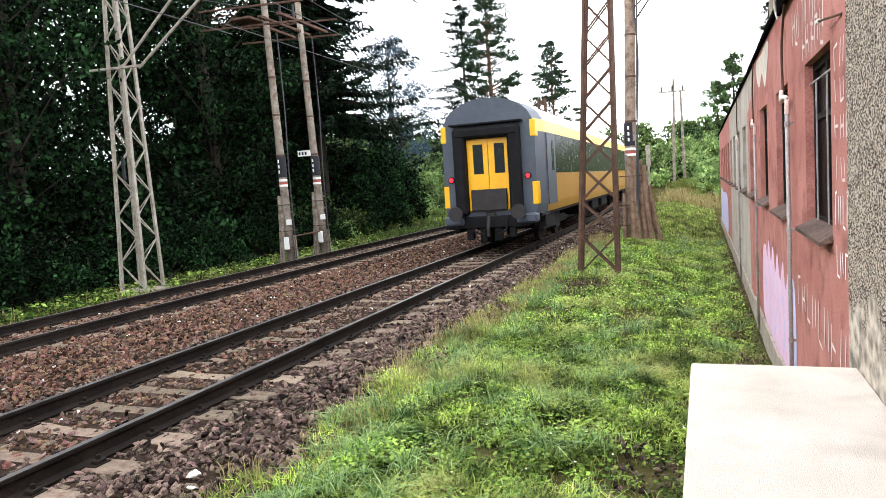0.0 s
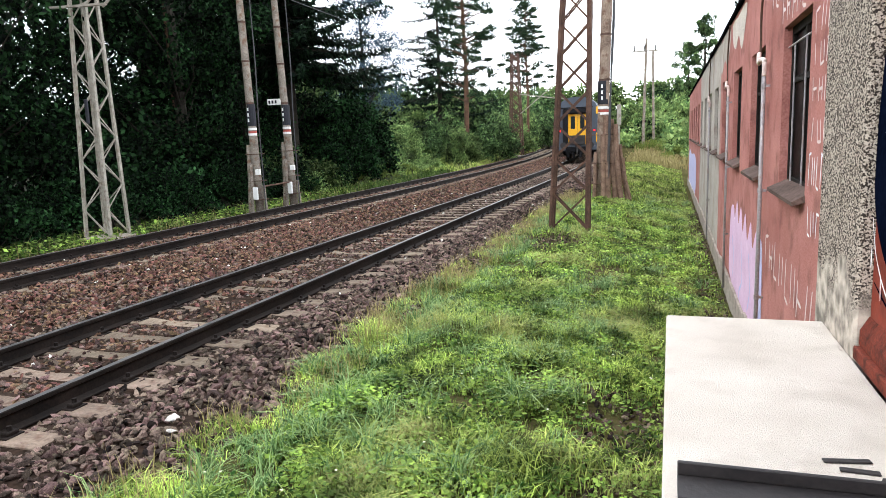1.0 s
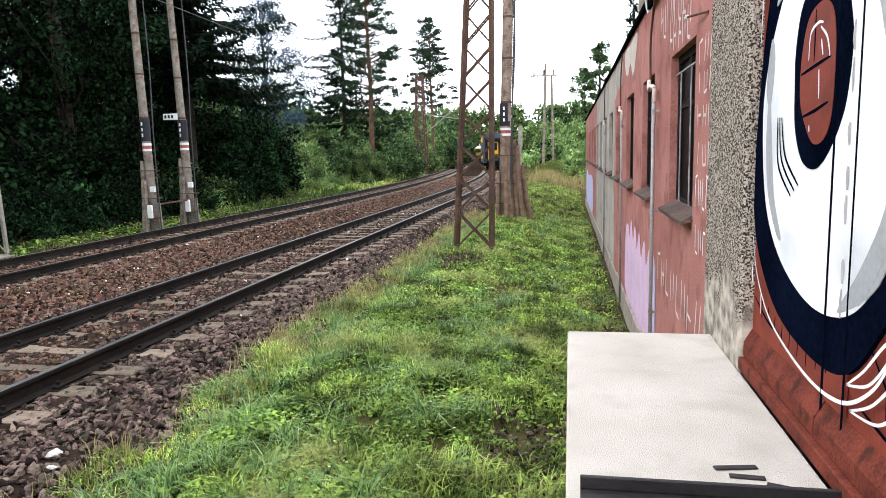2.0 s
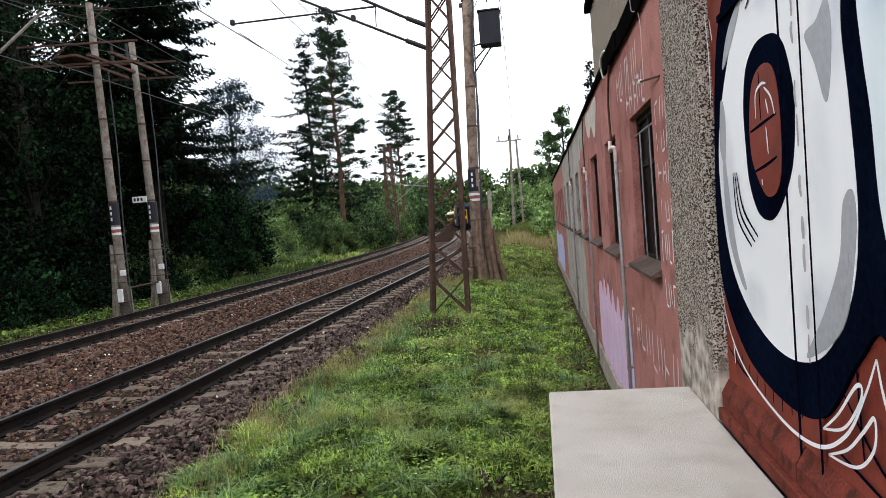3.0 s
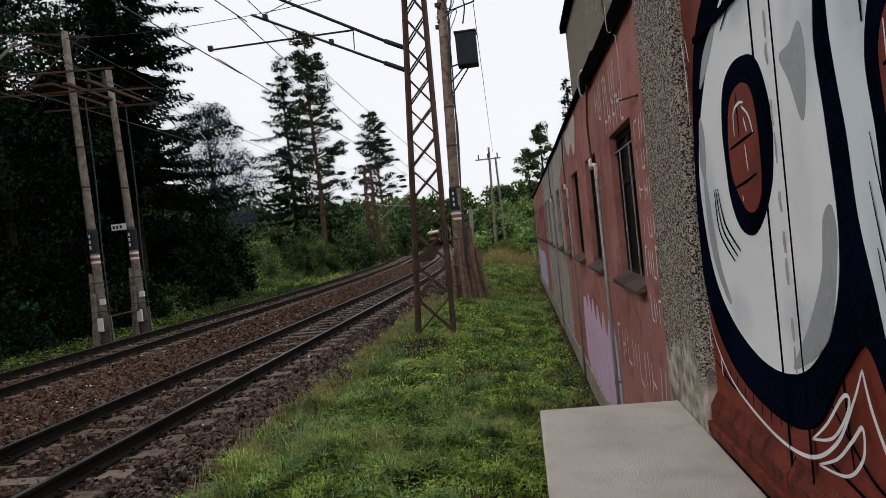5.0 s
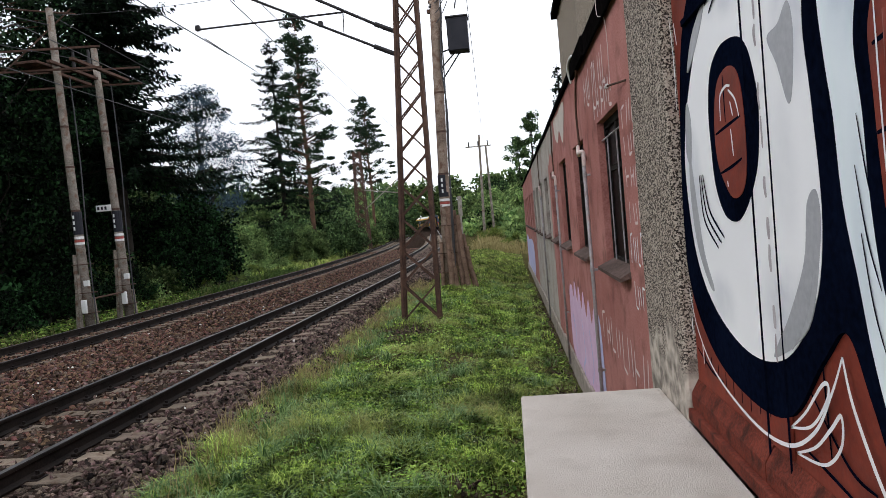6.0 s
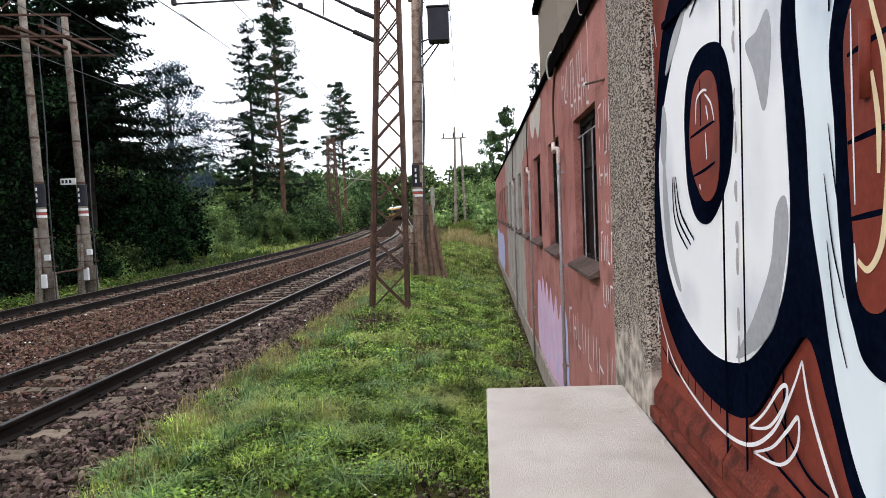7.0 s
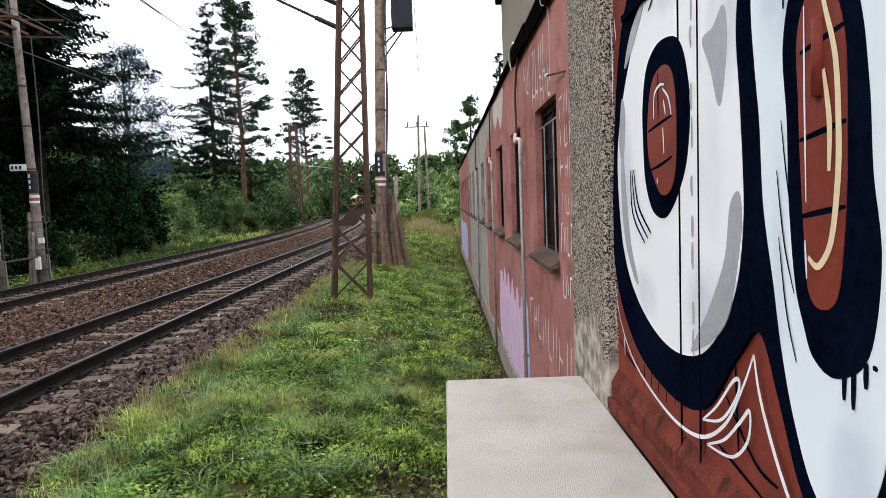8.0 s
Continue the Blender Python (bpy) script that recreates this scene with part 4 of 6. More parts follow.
for pts in ([(2.57, 2.33), (2.44, 2.345), (2.3, 2.36)], [(2.54, 2.19), (2.42, 2.205), (2.31, 2.225)], [(2.45, 2.52), (2.45, 2.36)]):
    stroke("brick_line", pts, 0.012, M_INK, C + 0.0075)
for pts in ([(2.5, 2.37), (2.49, 2.45), (2.43, 2.475), (2.38, 2.47)], [(2.4, 2.46), (2.34, 2.42), (2.31, 2.36)], [(2.39, 2.42), (2.37, 2.37)], [(2.4, 2.33), (2.39, 2.24)], [(2.47, 2.16), (2.465, 2.14)]):
    stroke("glint", pts, 0.011, M_SPRAY_WHITE, C + 0.008)
for dy in (0, 0.04, 0.08):
    stroke("lash_line", [(2.78 + dy * 0.6, 2.2), (2.72 + dy, 2.06 - dy * 0.4), (2.56 + dy, 1.96 - dy * 0.5)], 0.014, M_INK, C + 0.005)
stroke("lash_line", [(2.6, 2.8), (2.41, 2.885), (2.29, 2.894), (2.14, 2.86), (1.96, 2.785), (1.82, 2.68)], 0.017, M_INK, C + 0.005)
stroke("lash_line", [(2.56, 2.76), (2.4, 2.833), (2.26, 2.85), (2.12, 2.81), (1.97, 2.748), (1.85, 2.66)], 0.014, M_INK, C + 0.005)
paint("second_eye", [(1.735, 2.55), (1.715, 2.4), (1.69, 2.267), (1.67, 2.07), (1.62, 1.89), (1.58, 1.74), (1.525, 1.6), (1.45, 1.48), (1.36, 1.44), (1.26, 1.5), (1.19, 1.7), (1.16, 2.1), (1.2, 2.4), (1.3, 2.62), (1.42, 2.72), (1.55, 2.75), (1.66, 2.738), (1.72, 2.67)], M_ICE, C + 0.002, label="ice white of the second eye")
paint("second_outline", [(1.572, 2.43), (1.554, 2.252), (1.544, 2.072), (1.517, 1.904), (1.482, 1.82), (1.441, 1.756), (1.357, 1.735), (1.256, 1.8), (1.223, 1.976), (1.249, 2.133), (1.263, 2.292), (1.3, 2.46), (1.4, 2.6), (1.51, 2.58)], M_INK, C + 0.004, label="blue-black iris of the second eye")
paint("second_heart", [(1.509, 2.42), (1.502, 2.289), (1.493, 2.16), (1.475, 1.996), (1.458, 1.894), (1.411, 1.863), (1.354, 1.892), (1.332, 2.005), (1.324, 2.12), (1.325, 2.264), (1.338, 2.41), (1.4, 2.52), (1.47, 2.5)], M_DOOR, C + 0.006, label="red heart of the second eye")
stroke("cream_line", [(1.42, 2.52), (1.395, 2.45), (1.36, 2.35), (1.348, 2.2), (1.353, 2.1), (1.374, 2.0), (1.418, 1.95), (1.457, 1.965)], 0.02, M_SPRAY_CREAM, C + 0.008)
stroke("cream_line", [(1.402, 2.34), (1.38, 2.24), (1.38, 2.14)], 0.018, M_SPRAY_CREAM, C + 0.0085)
stroke("glint", [(1.478, 2.48), (1.474, 2.3), (1.466, 2.08)], 0.007, M_SPRAY_WHITE, C + 0.008)
stroke("glint", [(1.47, 2.0), (1.462, 1.92)], 0.008, M_SPRAY_WHITE, C + 0.008)
for z in (2.06, 2.22, 2.4):
    stroke("brick_line", [(1.495, z - 0.012), (1.325, z + 0.012)], 0.013, M_INK, C + 0.007)
for y, z in ((1.262, 1.74), (1.3, 1.69), (1.33, 1.7), (1.235, 1.78)):
    stroke("paint_drip", [(y, 1.79), (y + 0.001, z)], 0.016, M_INK, C + 0.0045)
stroke("lash_line", [(1.6, 2.7), (1.575, 2.62), (1.57, 2.5)], 0.012, M_INK, C + 0.005)
for z, dy in ((2.05, 0.0), (1.9, 0.01), (2.16, 0.02)):
    stroke("dry_brush", [(1.6 - dy, z + 0.1), (1.565 - dy, z - 0.06), (1.52 - dy, z - 0.17)], 0.006, M_INK, C + 0.005)
# joints of the leaves showing through the paint, rusty smears along the cover strip
for y, w in ((SEAM, 0.007), (SEAM - 0.166, 0.003), (1.02, 0.006)):
    Build().box((DOOR_X - C - 0.0065, y - w / 2, 1.2), (DOOR_X - C - 0.001, y + w / 2, 3.39)).obj("joint", M_INK, door, "dark joint between the leaves")
rnd = random.Random(12)
for k in range(9):
    z = 1.6 + 0.13 * k + rnd.uniform(-0.03, 0.03)
    stroke("smear", [(2.135, z), (2.137 + rnd.uniform(-0.008, 0.008), z + 0.04), (2.135, z + rnd.uniform(0.06, 0.1))], rnd.uniform(0.014, 0.026), M_SMEAR, C + 0.0045)
for pts in ([(2.9, 2.62), (2.8, 2.74), (2.62, 2.82), (2.66, 2.76), (2.8, 2.66)], [(2.02, 1.66), (1.9, 1.78), (1.84, 1.94), (1.9, 1.9), (1.98, 1.76)], [(3.0, 2.32), (2.95, 2.5), (2.9, 2.42), (2.94, 2.25)]):
    paint("eye_shade", pts, M_SPRAY_GREY, C + 0.0035)
for k in range(10):
    y = 2.95 - 0.09 * k
    z = 1.5 - 0.06 * math.sin(math.pi * (k + 1) / 11)
    stroke("paint_drip", [(y, z), (y + 0.004, z - rnd.uniform(0.04, 0.1))], 0.01, M_INK, C + 0.001)
# white scrolls under the eyes
for pts, w in (([(3.11, 1.72), (3.02, 1.56), (2.8, 1.42), (2.4, 1.345), (2.1, 1.36), (1.9, 1.46), (1.78, 1.6), (1.715, 1.7)], 0.013), ([(1.715, 1.7), (1.68, 1.6), (1.6, 1.48), (1.53, 1.4), (1.48, 1.34)], 0.016),
               ([(2.06, 1.425), (1.92, 1.47), (1.82, 1.56), (1.8, 1.61), (1.84, 1.6), (1.95, 1.5), (2.06, 1.425)], 0.012), ([(2.03, 1.36), (1.85, 1.39), (1.75, 1.47), (1.74, 1.55), (1.8, 1.5), (1.9, 1.42), (2.03, 1.36)], 0.012),
               ([(3.1, 1.6), (3.1, 1.52)], 0.014), ([(2.96, 1.5), (2.95, 1.42)], 0.01), ([(3.12, 2.9), (3.09, 2.7), (3.1, 2.5)], 0.012), ([(3.05, 2.86), (3.02, 2.76)], 0.012)):
    stroke("white_scroll", pts, w, M_SPRAY_WHITE, C + 0.006)
for pts in ([(1.95, 1.56), (1.75, 1.42), (1.62, 1.4)], [(2.0, 1.38), (1.7, 1.34)], [(3.1, 1.46), (2.9, 1.4), (2.75, 1.39)], [(1.86, 1.66), (1.84, 1.4)]):
    stroke("brick_line", pts, 0.012, M_INK, 0.004)
# ---- graffiti on the red wall ----
tags = thing("graffiti", "pink, lilac and white sprayed graffiti on the red wall", "graffiti", kind="structure")
top = [(9.9, 0.98), (9.5, 1.1), (9.3, 0.95), (9.05, 1.2), (8.8, 0.95), (8.55, 1.18), (8.3, 0.92), (8.05, 1.16), (7.8, 0.9), (7.5, 1.14), (7.3, 0.9), (7.0, 1.12), (6.85, 0.85)]
paint("pink_letters", [(10.0, 0.3)] + top + [(6.8, -0.05), (8.4, 0.0), (9.7, 0.12)], M_PINK, 0.003, parent=tags, x=WALL_X, n=4)
paint("lilac_edge", [(6.83, 0.95), (6.6, 1.05), (6.5, 0.6), (6.52, -0.05), (6.8, -0.05)], M_LILAC, 0.003, parent=tags, x=WALL_X)
for pts in ([(9.6, 0.7), (9.3, 0.5), (9.4, 0.2)], [(8.4, 0.8), (8.2, 0.4), (8.5, 0.2), (8.3, 0.05)], [(7.6, 0.8), (7.4, 0.45), (7.6, 0.2)]):
    stroke("dark_line", pts, 0.05, M_LILAC, 0.0045, parent=tags, x=WALL_X)
rnd = random.Random(21)


def scribble(y0, z0, count, dy, h, width, mat, lean=0.0):
    """A row of worn sprayed bars that cannot be read."""
    for k in range(count):
        y, z = y0 - k * dy + rnd.uniform(-0.1, 0.1) * dy, z0 + lean * k + rnd.uniform(-0.05, 0.05) * h
        hi, tilt = rnd.uniform(0.8, 1.0) * h, rnd.uniform(-0.2, 0.2) * dy
        bars = [[(y, z), (y - tilt, z + hi)]]
        if k % 2:
            bars.append([(y - 0.55 * dy, z + rnd.uniform(0, 0.2) * h), (y - 0.55 * dy - tilt, z + hi)])
        if rnd.random() < 0.75:
            w = z + rnd.choice((0.0, 0.5, 0.95)) * hi
            bars.append([(y, w), (y - 0.6 * dy, w + rnd.uniform(-0.1, 0.1) * h)])
        for pts in bars:
            stroke("tag_stroke", pts, width, mat, 0.003 + 0.0002 * (k % 3), parent=tags, x=WALL_X, n=3)


scribble(6.4, 3.02, 7, 0.2, 0.28, 0.03, M_TAG)
scribble(5.8, 2.82, 5, 0.2, 0.24, 0.03, M_TAG)
for z in (2.6, 2.42, 2.22, 2.0):
    scribble(4.5, z, 3, 0.16, 0.15, 0.02, M_TAG)
scribble(4.54, 1.74, 5, 0.11, 0.2, 0.018, M_SPRAY_WHITE)
scribble(4.5, 1.46, 4, 0.12, 0.18, 0.018, M_SPRAY_WHITE)
scribble(6.3, 0.95, 8, 0.26, 0.28, 0.03, M_TAG, -0.01)
paint("flaked_patch", [(8.6, 3.44), (9.6, 3.44), (10.4, 3.44), (10.3, 3.2), (9.9, 3.08), (9.5, 3.2), (9.1, 3.0), (8.8, 3.15)], M_CONCRETE, 0.002, parent=tags, x=WALL_X)
paint("flaked_patch", [(10.8, 3.44), (12.5, 3.44), (12.5, 2.95), (11.8, 3.1), (11.2, 3.0)], M_PLASTER_GREY, 0.002, parent=tags, x=WALL_X)
paint("blue_letters", [(24, 1.0), (26, 1.2), (29, 1.1), (32, 1.2), (33, 0.6), (32, -0.2), (26, -0.15), (24, 0.1)], M_LILAC, 0.003, parent=tags, x=WALL_X)
paint("flaked_patch", [(3.97, 1.9), (3.98, 1.15), (4.12, 1.15), (4.1, 1.5), (4.04, 1.75)], M_PLASTER_GREY, 0.003, parent=tags, x=WALL_X)


# ---- overhead line masts ----
def lattice_mast(name, label, base, half0, half1, height, mat, m_lean=(0, 0), bays=14, deep=None, m=None, far=False, single=False):
    """A tapering square lattice mast: four corner angles and crossed lacing on each face."""
    t = thing(name, label, "catenary mast", m if m is not None else pose(*base))
    d0, d1 = deep or (half0, half1)

    def corner(k, z):
        w = z / height
        a = half0 + (half1 - half0) * w
        b = d0 + (d1 - d0) * w
        sx, sy = ((-1, -1), (1, -1), (1, 1), (-1, 1))[k]
        return Vector((m_lean[0] * w + sx * a, m_lean[1] * w + sy * b, z))

    for k in range(4):
        leg = Build()
        p, q = corner(k, 0), corner(k, height)
        sx, sy = ((-1, -1), (1, -1), (1, 1), (-1, 1))[k]
        leg.beam(p, q, 0.12 if far else 0.05, 0.14 if far else 0.09, up=(0, 1, 0))
        leg.beam(p + Vector((-sx * 0.045, 0, 0)), q + Vector((-sx * 0.045, 0, 0)), 0.05, 0.014, up=(0, 1, 0))
        leg.obj("leg", mat, t)
    step = [height * (i / bays) ** 0.93 for i in range(bays + 1)]
    for k in range(4):
        joined = Build()
        for i in range(bays):
            a0, a1 = corner(k, step[i]), corner((k + 1) % 4, step[i + 1])
            b0, b1 = corner((k + 1) % 4, step[i]), corner(k, step[i + 1])
            pairs = ((a0, a1), (b0, b1)) if k % 2 == 0 and not single else (((a0, a1),) if (i + k // 2) % 2 else ((b0, b1),))
            for p, q in pairs:
                up = (0, 1, 0) if k % 2 == 0 else (1, 0, 0)
                if far:
                    joined.beam(p, q, 0.09, 0.05, up=up)
                else:
                    Build().beam(p, q, 0.034, 0.012, up=up).obj("lacing_bar", mat, t)
        if far:
            joined.obj("lacing", mat, t)
    foot = Build().box((-half0 - 0.12, -d0 - 0.12, -0.5), (half0 + 0.12, d0 + 0.12, -0.03), 0.02)
    foot.obj("footing", M_PLINTH, t, "concrete footing")
    return t


near_mast = lattice_mast("lattice_mast", "rusty brown lattice steel mast on a stone footing in the grass", (-2.0, 14.5, 0.08), 0.4, 0.19, 8.6, M_RUST, (0.32, 0), 13, deep=(0.1, 0.08))
near_mast.name = "catenary_mast"
arm = Build()
arm.tube([(0.0, 0, 6.08), (-0.45, 0, 6.3)], 0.05, 8), arm.tube([(-0.45, 0, 6.3), (-4.2, 0, 8.35)], 0.032, 8)
arm.obj("top_tube", M_DARK_STEEL, near_mast, "dark cantilever tube with insulator")
arm = Build()
arm.tube([(-0.05, 0, 5.62), (-0.5, 0, 5.84)], 0.05, 8), arm.tube([(-0.5, 0, 5.84), (-3.3, 0, 7.25)], 0.028, 8)
arm.obj("lower_tube", M_DARK_STEEL, near_mast)
Build().tube([(-1.1, 0, 6.62), (-4.35, 0, 6.62)], 0.022, 8).obj("steady_arm", M_DARK_STEEL, near_mast)
Build().tube([(-1.1, 0, 6.66), (-1.12, 0, 6.2)], 0.012, 6).obj("dropper", M_WIRE, near_mast)
for p in ((-3.0, 7.15), (-4.05, 8.3), (-4.3, 6.64), (-1.6, 6.42)):
    Build().box((p[0] - 0.05, -0.05, p[1] - 0.05), (p[0] + 0.05, 0.05, p[1] + 0.07), 0.012).obj("clamp", M_DARK_STEEL, near_mast)

far_mast = lattice_mast("catenary_mast", "grey lattice steel mast with a concrete footing at the wood's edge", (-14.2, 14.5, -0.12), 0.37, 0.13, 9.8, M_GREY_STEEL, (0.1, 0), 17, m=pose(-14.2, 14.5, -0.12, 0, 0, 6), single=True)
Build().beam((-0.5, -0.5, 5.75), (1.0, -0.4, 5.75), 0.09, 0.05).obj("bracket", M_GREY_STEEL, far_mast)
Build().tube([(0.4, -0.4, 5.75), (2.4, -0.4, 7.6)], 0.035, 8).obj("strut", M_GREY_STEEL, far_mast)
Build().tube([(0.9, -0.4, 5.7), (3.4, -0.4, 7.6)], 0.035, 8).obj("strut", M_GREY_STEEL, far_mast)
Build().box((0.18, -0.56, 2.9), (0.26, -0.5, 3.5), 0.01).obj("number_plate_bar", M_BLACKP, far_mast, "black plate")

dist = lattice_mast("catenary_mast", "rusty lattice mast further along the wooded side", (-15.2, 71, -0.0), 0.62, 0.32, 10.2, M_RUST, (0, 0), 11, far=True)
Build().tube([(0.2, 0, 6.2), (5.2, 0, 5.4)], 0.05, 8).obj("cantilever_tube", M_GREY_STEEL, dist)
Build().tube([(0.2, 0, 4.0), (4.6, 0, 7.4)], 0.05, 8).obj("cantilever_tube", M_GREY_STEEL, dist)


# ---- wooden poles ----
def pole(name, base, top, r0, r1, label, band_z, stubs, mat=M_POLE):
    base, top = Vector(base), Vector(top)
    t = thing(name, label, "pole", pose(*base))
    d = top - base
    Build().tube([(0, 0, -0.4), *[tuple(d * k) for k in (0.25, 0.5, 0.75, 1.0)]], [r0 * 1.02, r0 * 0.95, (r0 + r1) / 2, r1 * 1.08, r1], 12).obj("shaft", mat, t, "weathered shaft with rusty streaks", smooth=True)

    def on(z):
        return d * (z - base.z) / d.z

    c = on(band_z)
    r = r0 * 0.93
    for k, (dz, mm, nm) in enumerate(((0.04, M_WHITE, "white_band"), (-0.06, M_REDP, "red_band"), (-0.13, M_WHITE, "white_band"))):
        Build().tube([c + Vector((0, 0, dz)), c + Vector((0, 0, dz + 0.075))], r + 0.006, 12, False).obj(nm, mm, t)
    plate = Build().tube([c + Vector((0, 0, 0.17)), c + Vector((0, 0, 0.85))], r + 0.008, 12, False).obj("number_plate", M_BLACKP, t, "black plate with white marks")
    for k in range(3):
        q = c + Vector((-0.02, -r - 0.012, 0.3 + 0.17 * k))
        Build().box((q.x - 0.03, q.y - 0.004, q.z), (q.x + 0.02, q.y + 0.006, q.z + 0.1)).obj("mark", M_WHITE, plate)
    for k, (dx, dy, hz, w) in enumerate(stubs):
        s = Build().tube([(dx * 1.35, dy * 1.35, -0.4), (dx, dy, hz * 0.5), (dx * 0.9, dy * 0.9, hz)], [w, w * 0.95, w * 0.85], 8)
        s.obj("stub", M_POLE if base.x < -5 else M_POLE_BASE, t, "brown timber stub strapped to the pole")
    for z in (3.6, 4.9, 6.1):
        q = on(base.z + z)
        rz = r0 + (r1 - r0) * q.z / d.z + 0.008
        Build().tube([q - Vector((0, 0, 0.03)), q + Vector((0, 0, 0.03))], rz, 12).obj("strap", M_RUST, t)
    for z in (0.55, 1.15, 2.0):
        q = on(base.z + z)
        rr = r0 + 0.17
        Build().tube([q + Vector((rr * math.cos(a), rr * 0.8 * math.sin(a), 0)) for a in np.linspace(0, 2 * math.pi, 13)], 0.014, 5).obj("strap", M_RUST, t)
    return t, d


stubs = [(0.2, -0.14, 2.55, 0.1), (0.36, -0.02, 2.45, 0.09), (0.5, -0.1, 2.3, 0.08), (0.1, -0.22, 2.0, 0.08), (0.64, 0.06, 1.7, 0.06), (0.74, -0.05, 1.3, 0.05), (-0.14, -0.16, 1.5, 0.06)]
p1, d1 = pole("pole", (-2.02, 21.4, 0.0), (-1.68, 21.5, 10.3), 0.17, 0.145, "tall timber pole braced by brown stubs beside the track", 2.72, stubs, M_POLE_DARK)
arm = Build().beam((0.1, -0.1, 9.82), (1.95, -0.1, 9.75), 0.07, 0.1)
arm.obj("crossarm", M_DARK_STEEL, p1)
Build().tube([(1.5, -0.1, 9.7), (1.3, -0.1, 9.2), (0.35, 0, 9.0)], 0.025, 6).obj("brace", M_DARK_STEEL, p1)
box = Build().box((0.63, -0.3, 7.27), (1.26, 0.25, 8.26), 0.02).obj("switch_box", M_BLACKP, p1, "dark steel box held out from the pole")
Build().box((0.6, -0.33, 8.262), (1.29, 0.28, 8.31), 0.01).obj("lid", M_DARK_STEEL, box)
for z0, z1 in ((6.4, 7.25), (6.8, 7.4), (7.3, 7.45)):
    Build().beam((0.3, 0, z0), (0.95, 0, z1), 0.04).obj("bracket", M_DARK_STEEL, p1)
for k in range(4):
    Build().tube([(0.05 + 0.11 * k, -0.05, 9.9), (0.05 + 0.11 * k, -0.05, 10.2 + 0.1 * (k % 2))], [0.045, 0.03], 8).obj("insulator", M_DARK_STEEL, p1)
for pts in ([(0.5, -0.12, 9.8), (0.62, -0.12, 9.3), (0.5, -0.1, 8.9), (0.45, -0.1, 8.0), (0.42, -0.12, 6.4), (0.34, -0.15, 4.2), (0.3, -0.2, 2.0), (0.25, -0.22, 0.3)],
            [(0.35, -0.1, 9.6), (0.5, -0.14, 8.6), (0.36, -0.14, 7.0), (0.42, -0.14, 5.4), (0.3, -0.18, 3.0), (0.2, -0.22, 0.3)], [(0.8, 0, 9.7), (1.0, 0.0, 9.2), (0.9, 0, 8.6)]):
    Build().tube(spline(pts, 6), 0.022, 6).obj("cable", M_WIRE, p1)
left_stubs = [(-0.27, -0.05, 2.3, 0.075), (-0.12, -0.2, 1.7, 0.06), (0.24, -0.05, 1.0, 0.05)]
p2, d2 = pole("pole", (-12.66, 19.4, -0.2), (-12.93, 19.45, 9.4), 0.14, 0.1, "weathered timber pole with strapped stubs by the far track", 2.52, left_stubs)
p3, d3 = pole("pole", (-12.4, 21.1, -0.15), (-12.7, 21.15, 8.6), 0.145, 0.1, "weathered timber pole with a white sign plate", 2.55, left_stubs)
sg = Build().box((-0.62, -0.24, 3.55), (-0.12, -0.21, 3.75), 0.005).obj("sign", M_WHITE, p3, "small white sign plate with dark marks")
for k in range(3):
    Build().box((-0.57 + 0.12 * k, -0.247, 3.6), (-0.5 + 0.12 * k, -0.242, 3.7)).obj("mark", M_BLACKP, sg)
for t in (p2, p3):
    Build().box((0.1, -0.3, 1.35), (0.26, -0.2, 1.52), 0.01).obj("label_plate", M_WHITE, t, "small pale label plate")
    Build().box((-0.05, -0.3, 0.55), (0.12, -0.22, 0.95), 0.02).obj("notice", M_WHITE, t, "torn white notice")
    Build().tube(spline([(0.24, -0.1, 7.5), (0.3, -0.12, 5), (0.28, -0.15, 3), (0.32, -0.18, 0.2)]), 0.02, 6).obj("cable", M_WIRE, t)
bar = thing("tie_bar", "steel bar tying the two timber poles together", "tie bar")
Build().tube([(-12.56, 19.5, 0.75), (-12.34, 21.0, 0.8)], 0.03, 6).obj("bar", M_RUST, bar)
# switch gear platform between the two poles
gear = thing("pole_platform", "rusty crossarms and switch gear bolted to two poles", "switch gear", pose(0.18, 0, 0))
for y, z in ((19.15, 8.05), (19.15, 7.45), (21.3, 7.9), (21.35, 7.4)):
    Build().beam((-15.4, y, z + 0.2), (-11.5, y, z), 0.055).obj("crossarm", M_RUST, gear)
for x in (-13.6, -12.3, -13.0):
    Build().beam((x, 19.0, 7.75), (x + 0.2, 21.6, 7.6), 0.12, 0.08).obj("joist", M_RUST, gear)
Build().box((-14.0, 18.9, 7.72), (-13.3, 20.0, 7.8), 0.01).obj("tray", M_RUST, gear)
for x in (-13.5, -13.0, -12.5):
    Build().tube([(x, 20.2, 7.7), (x, 20.2, 8.3)], [0.06, 0.04], 8).obj("insulator", M_DARK_STEEL, gear)
Build().tube([(-14.4, 19.3, 9.5), (-12.4, 19.6, 9.2)], 0.025, 6).obj("spar", M_RUST, gear)
Build().tube([(-14.6, 19.2, 7.6), (-12.6, 19.7, 9.4)], 0.022, 6).obj("spar", M_RUST, gear)

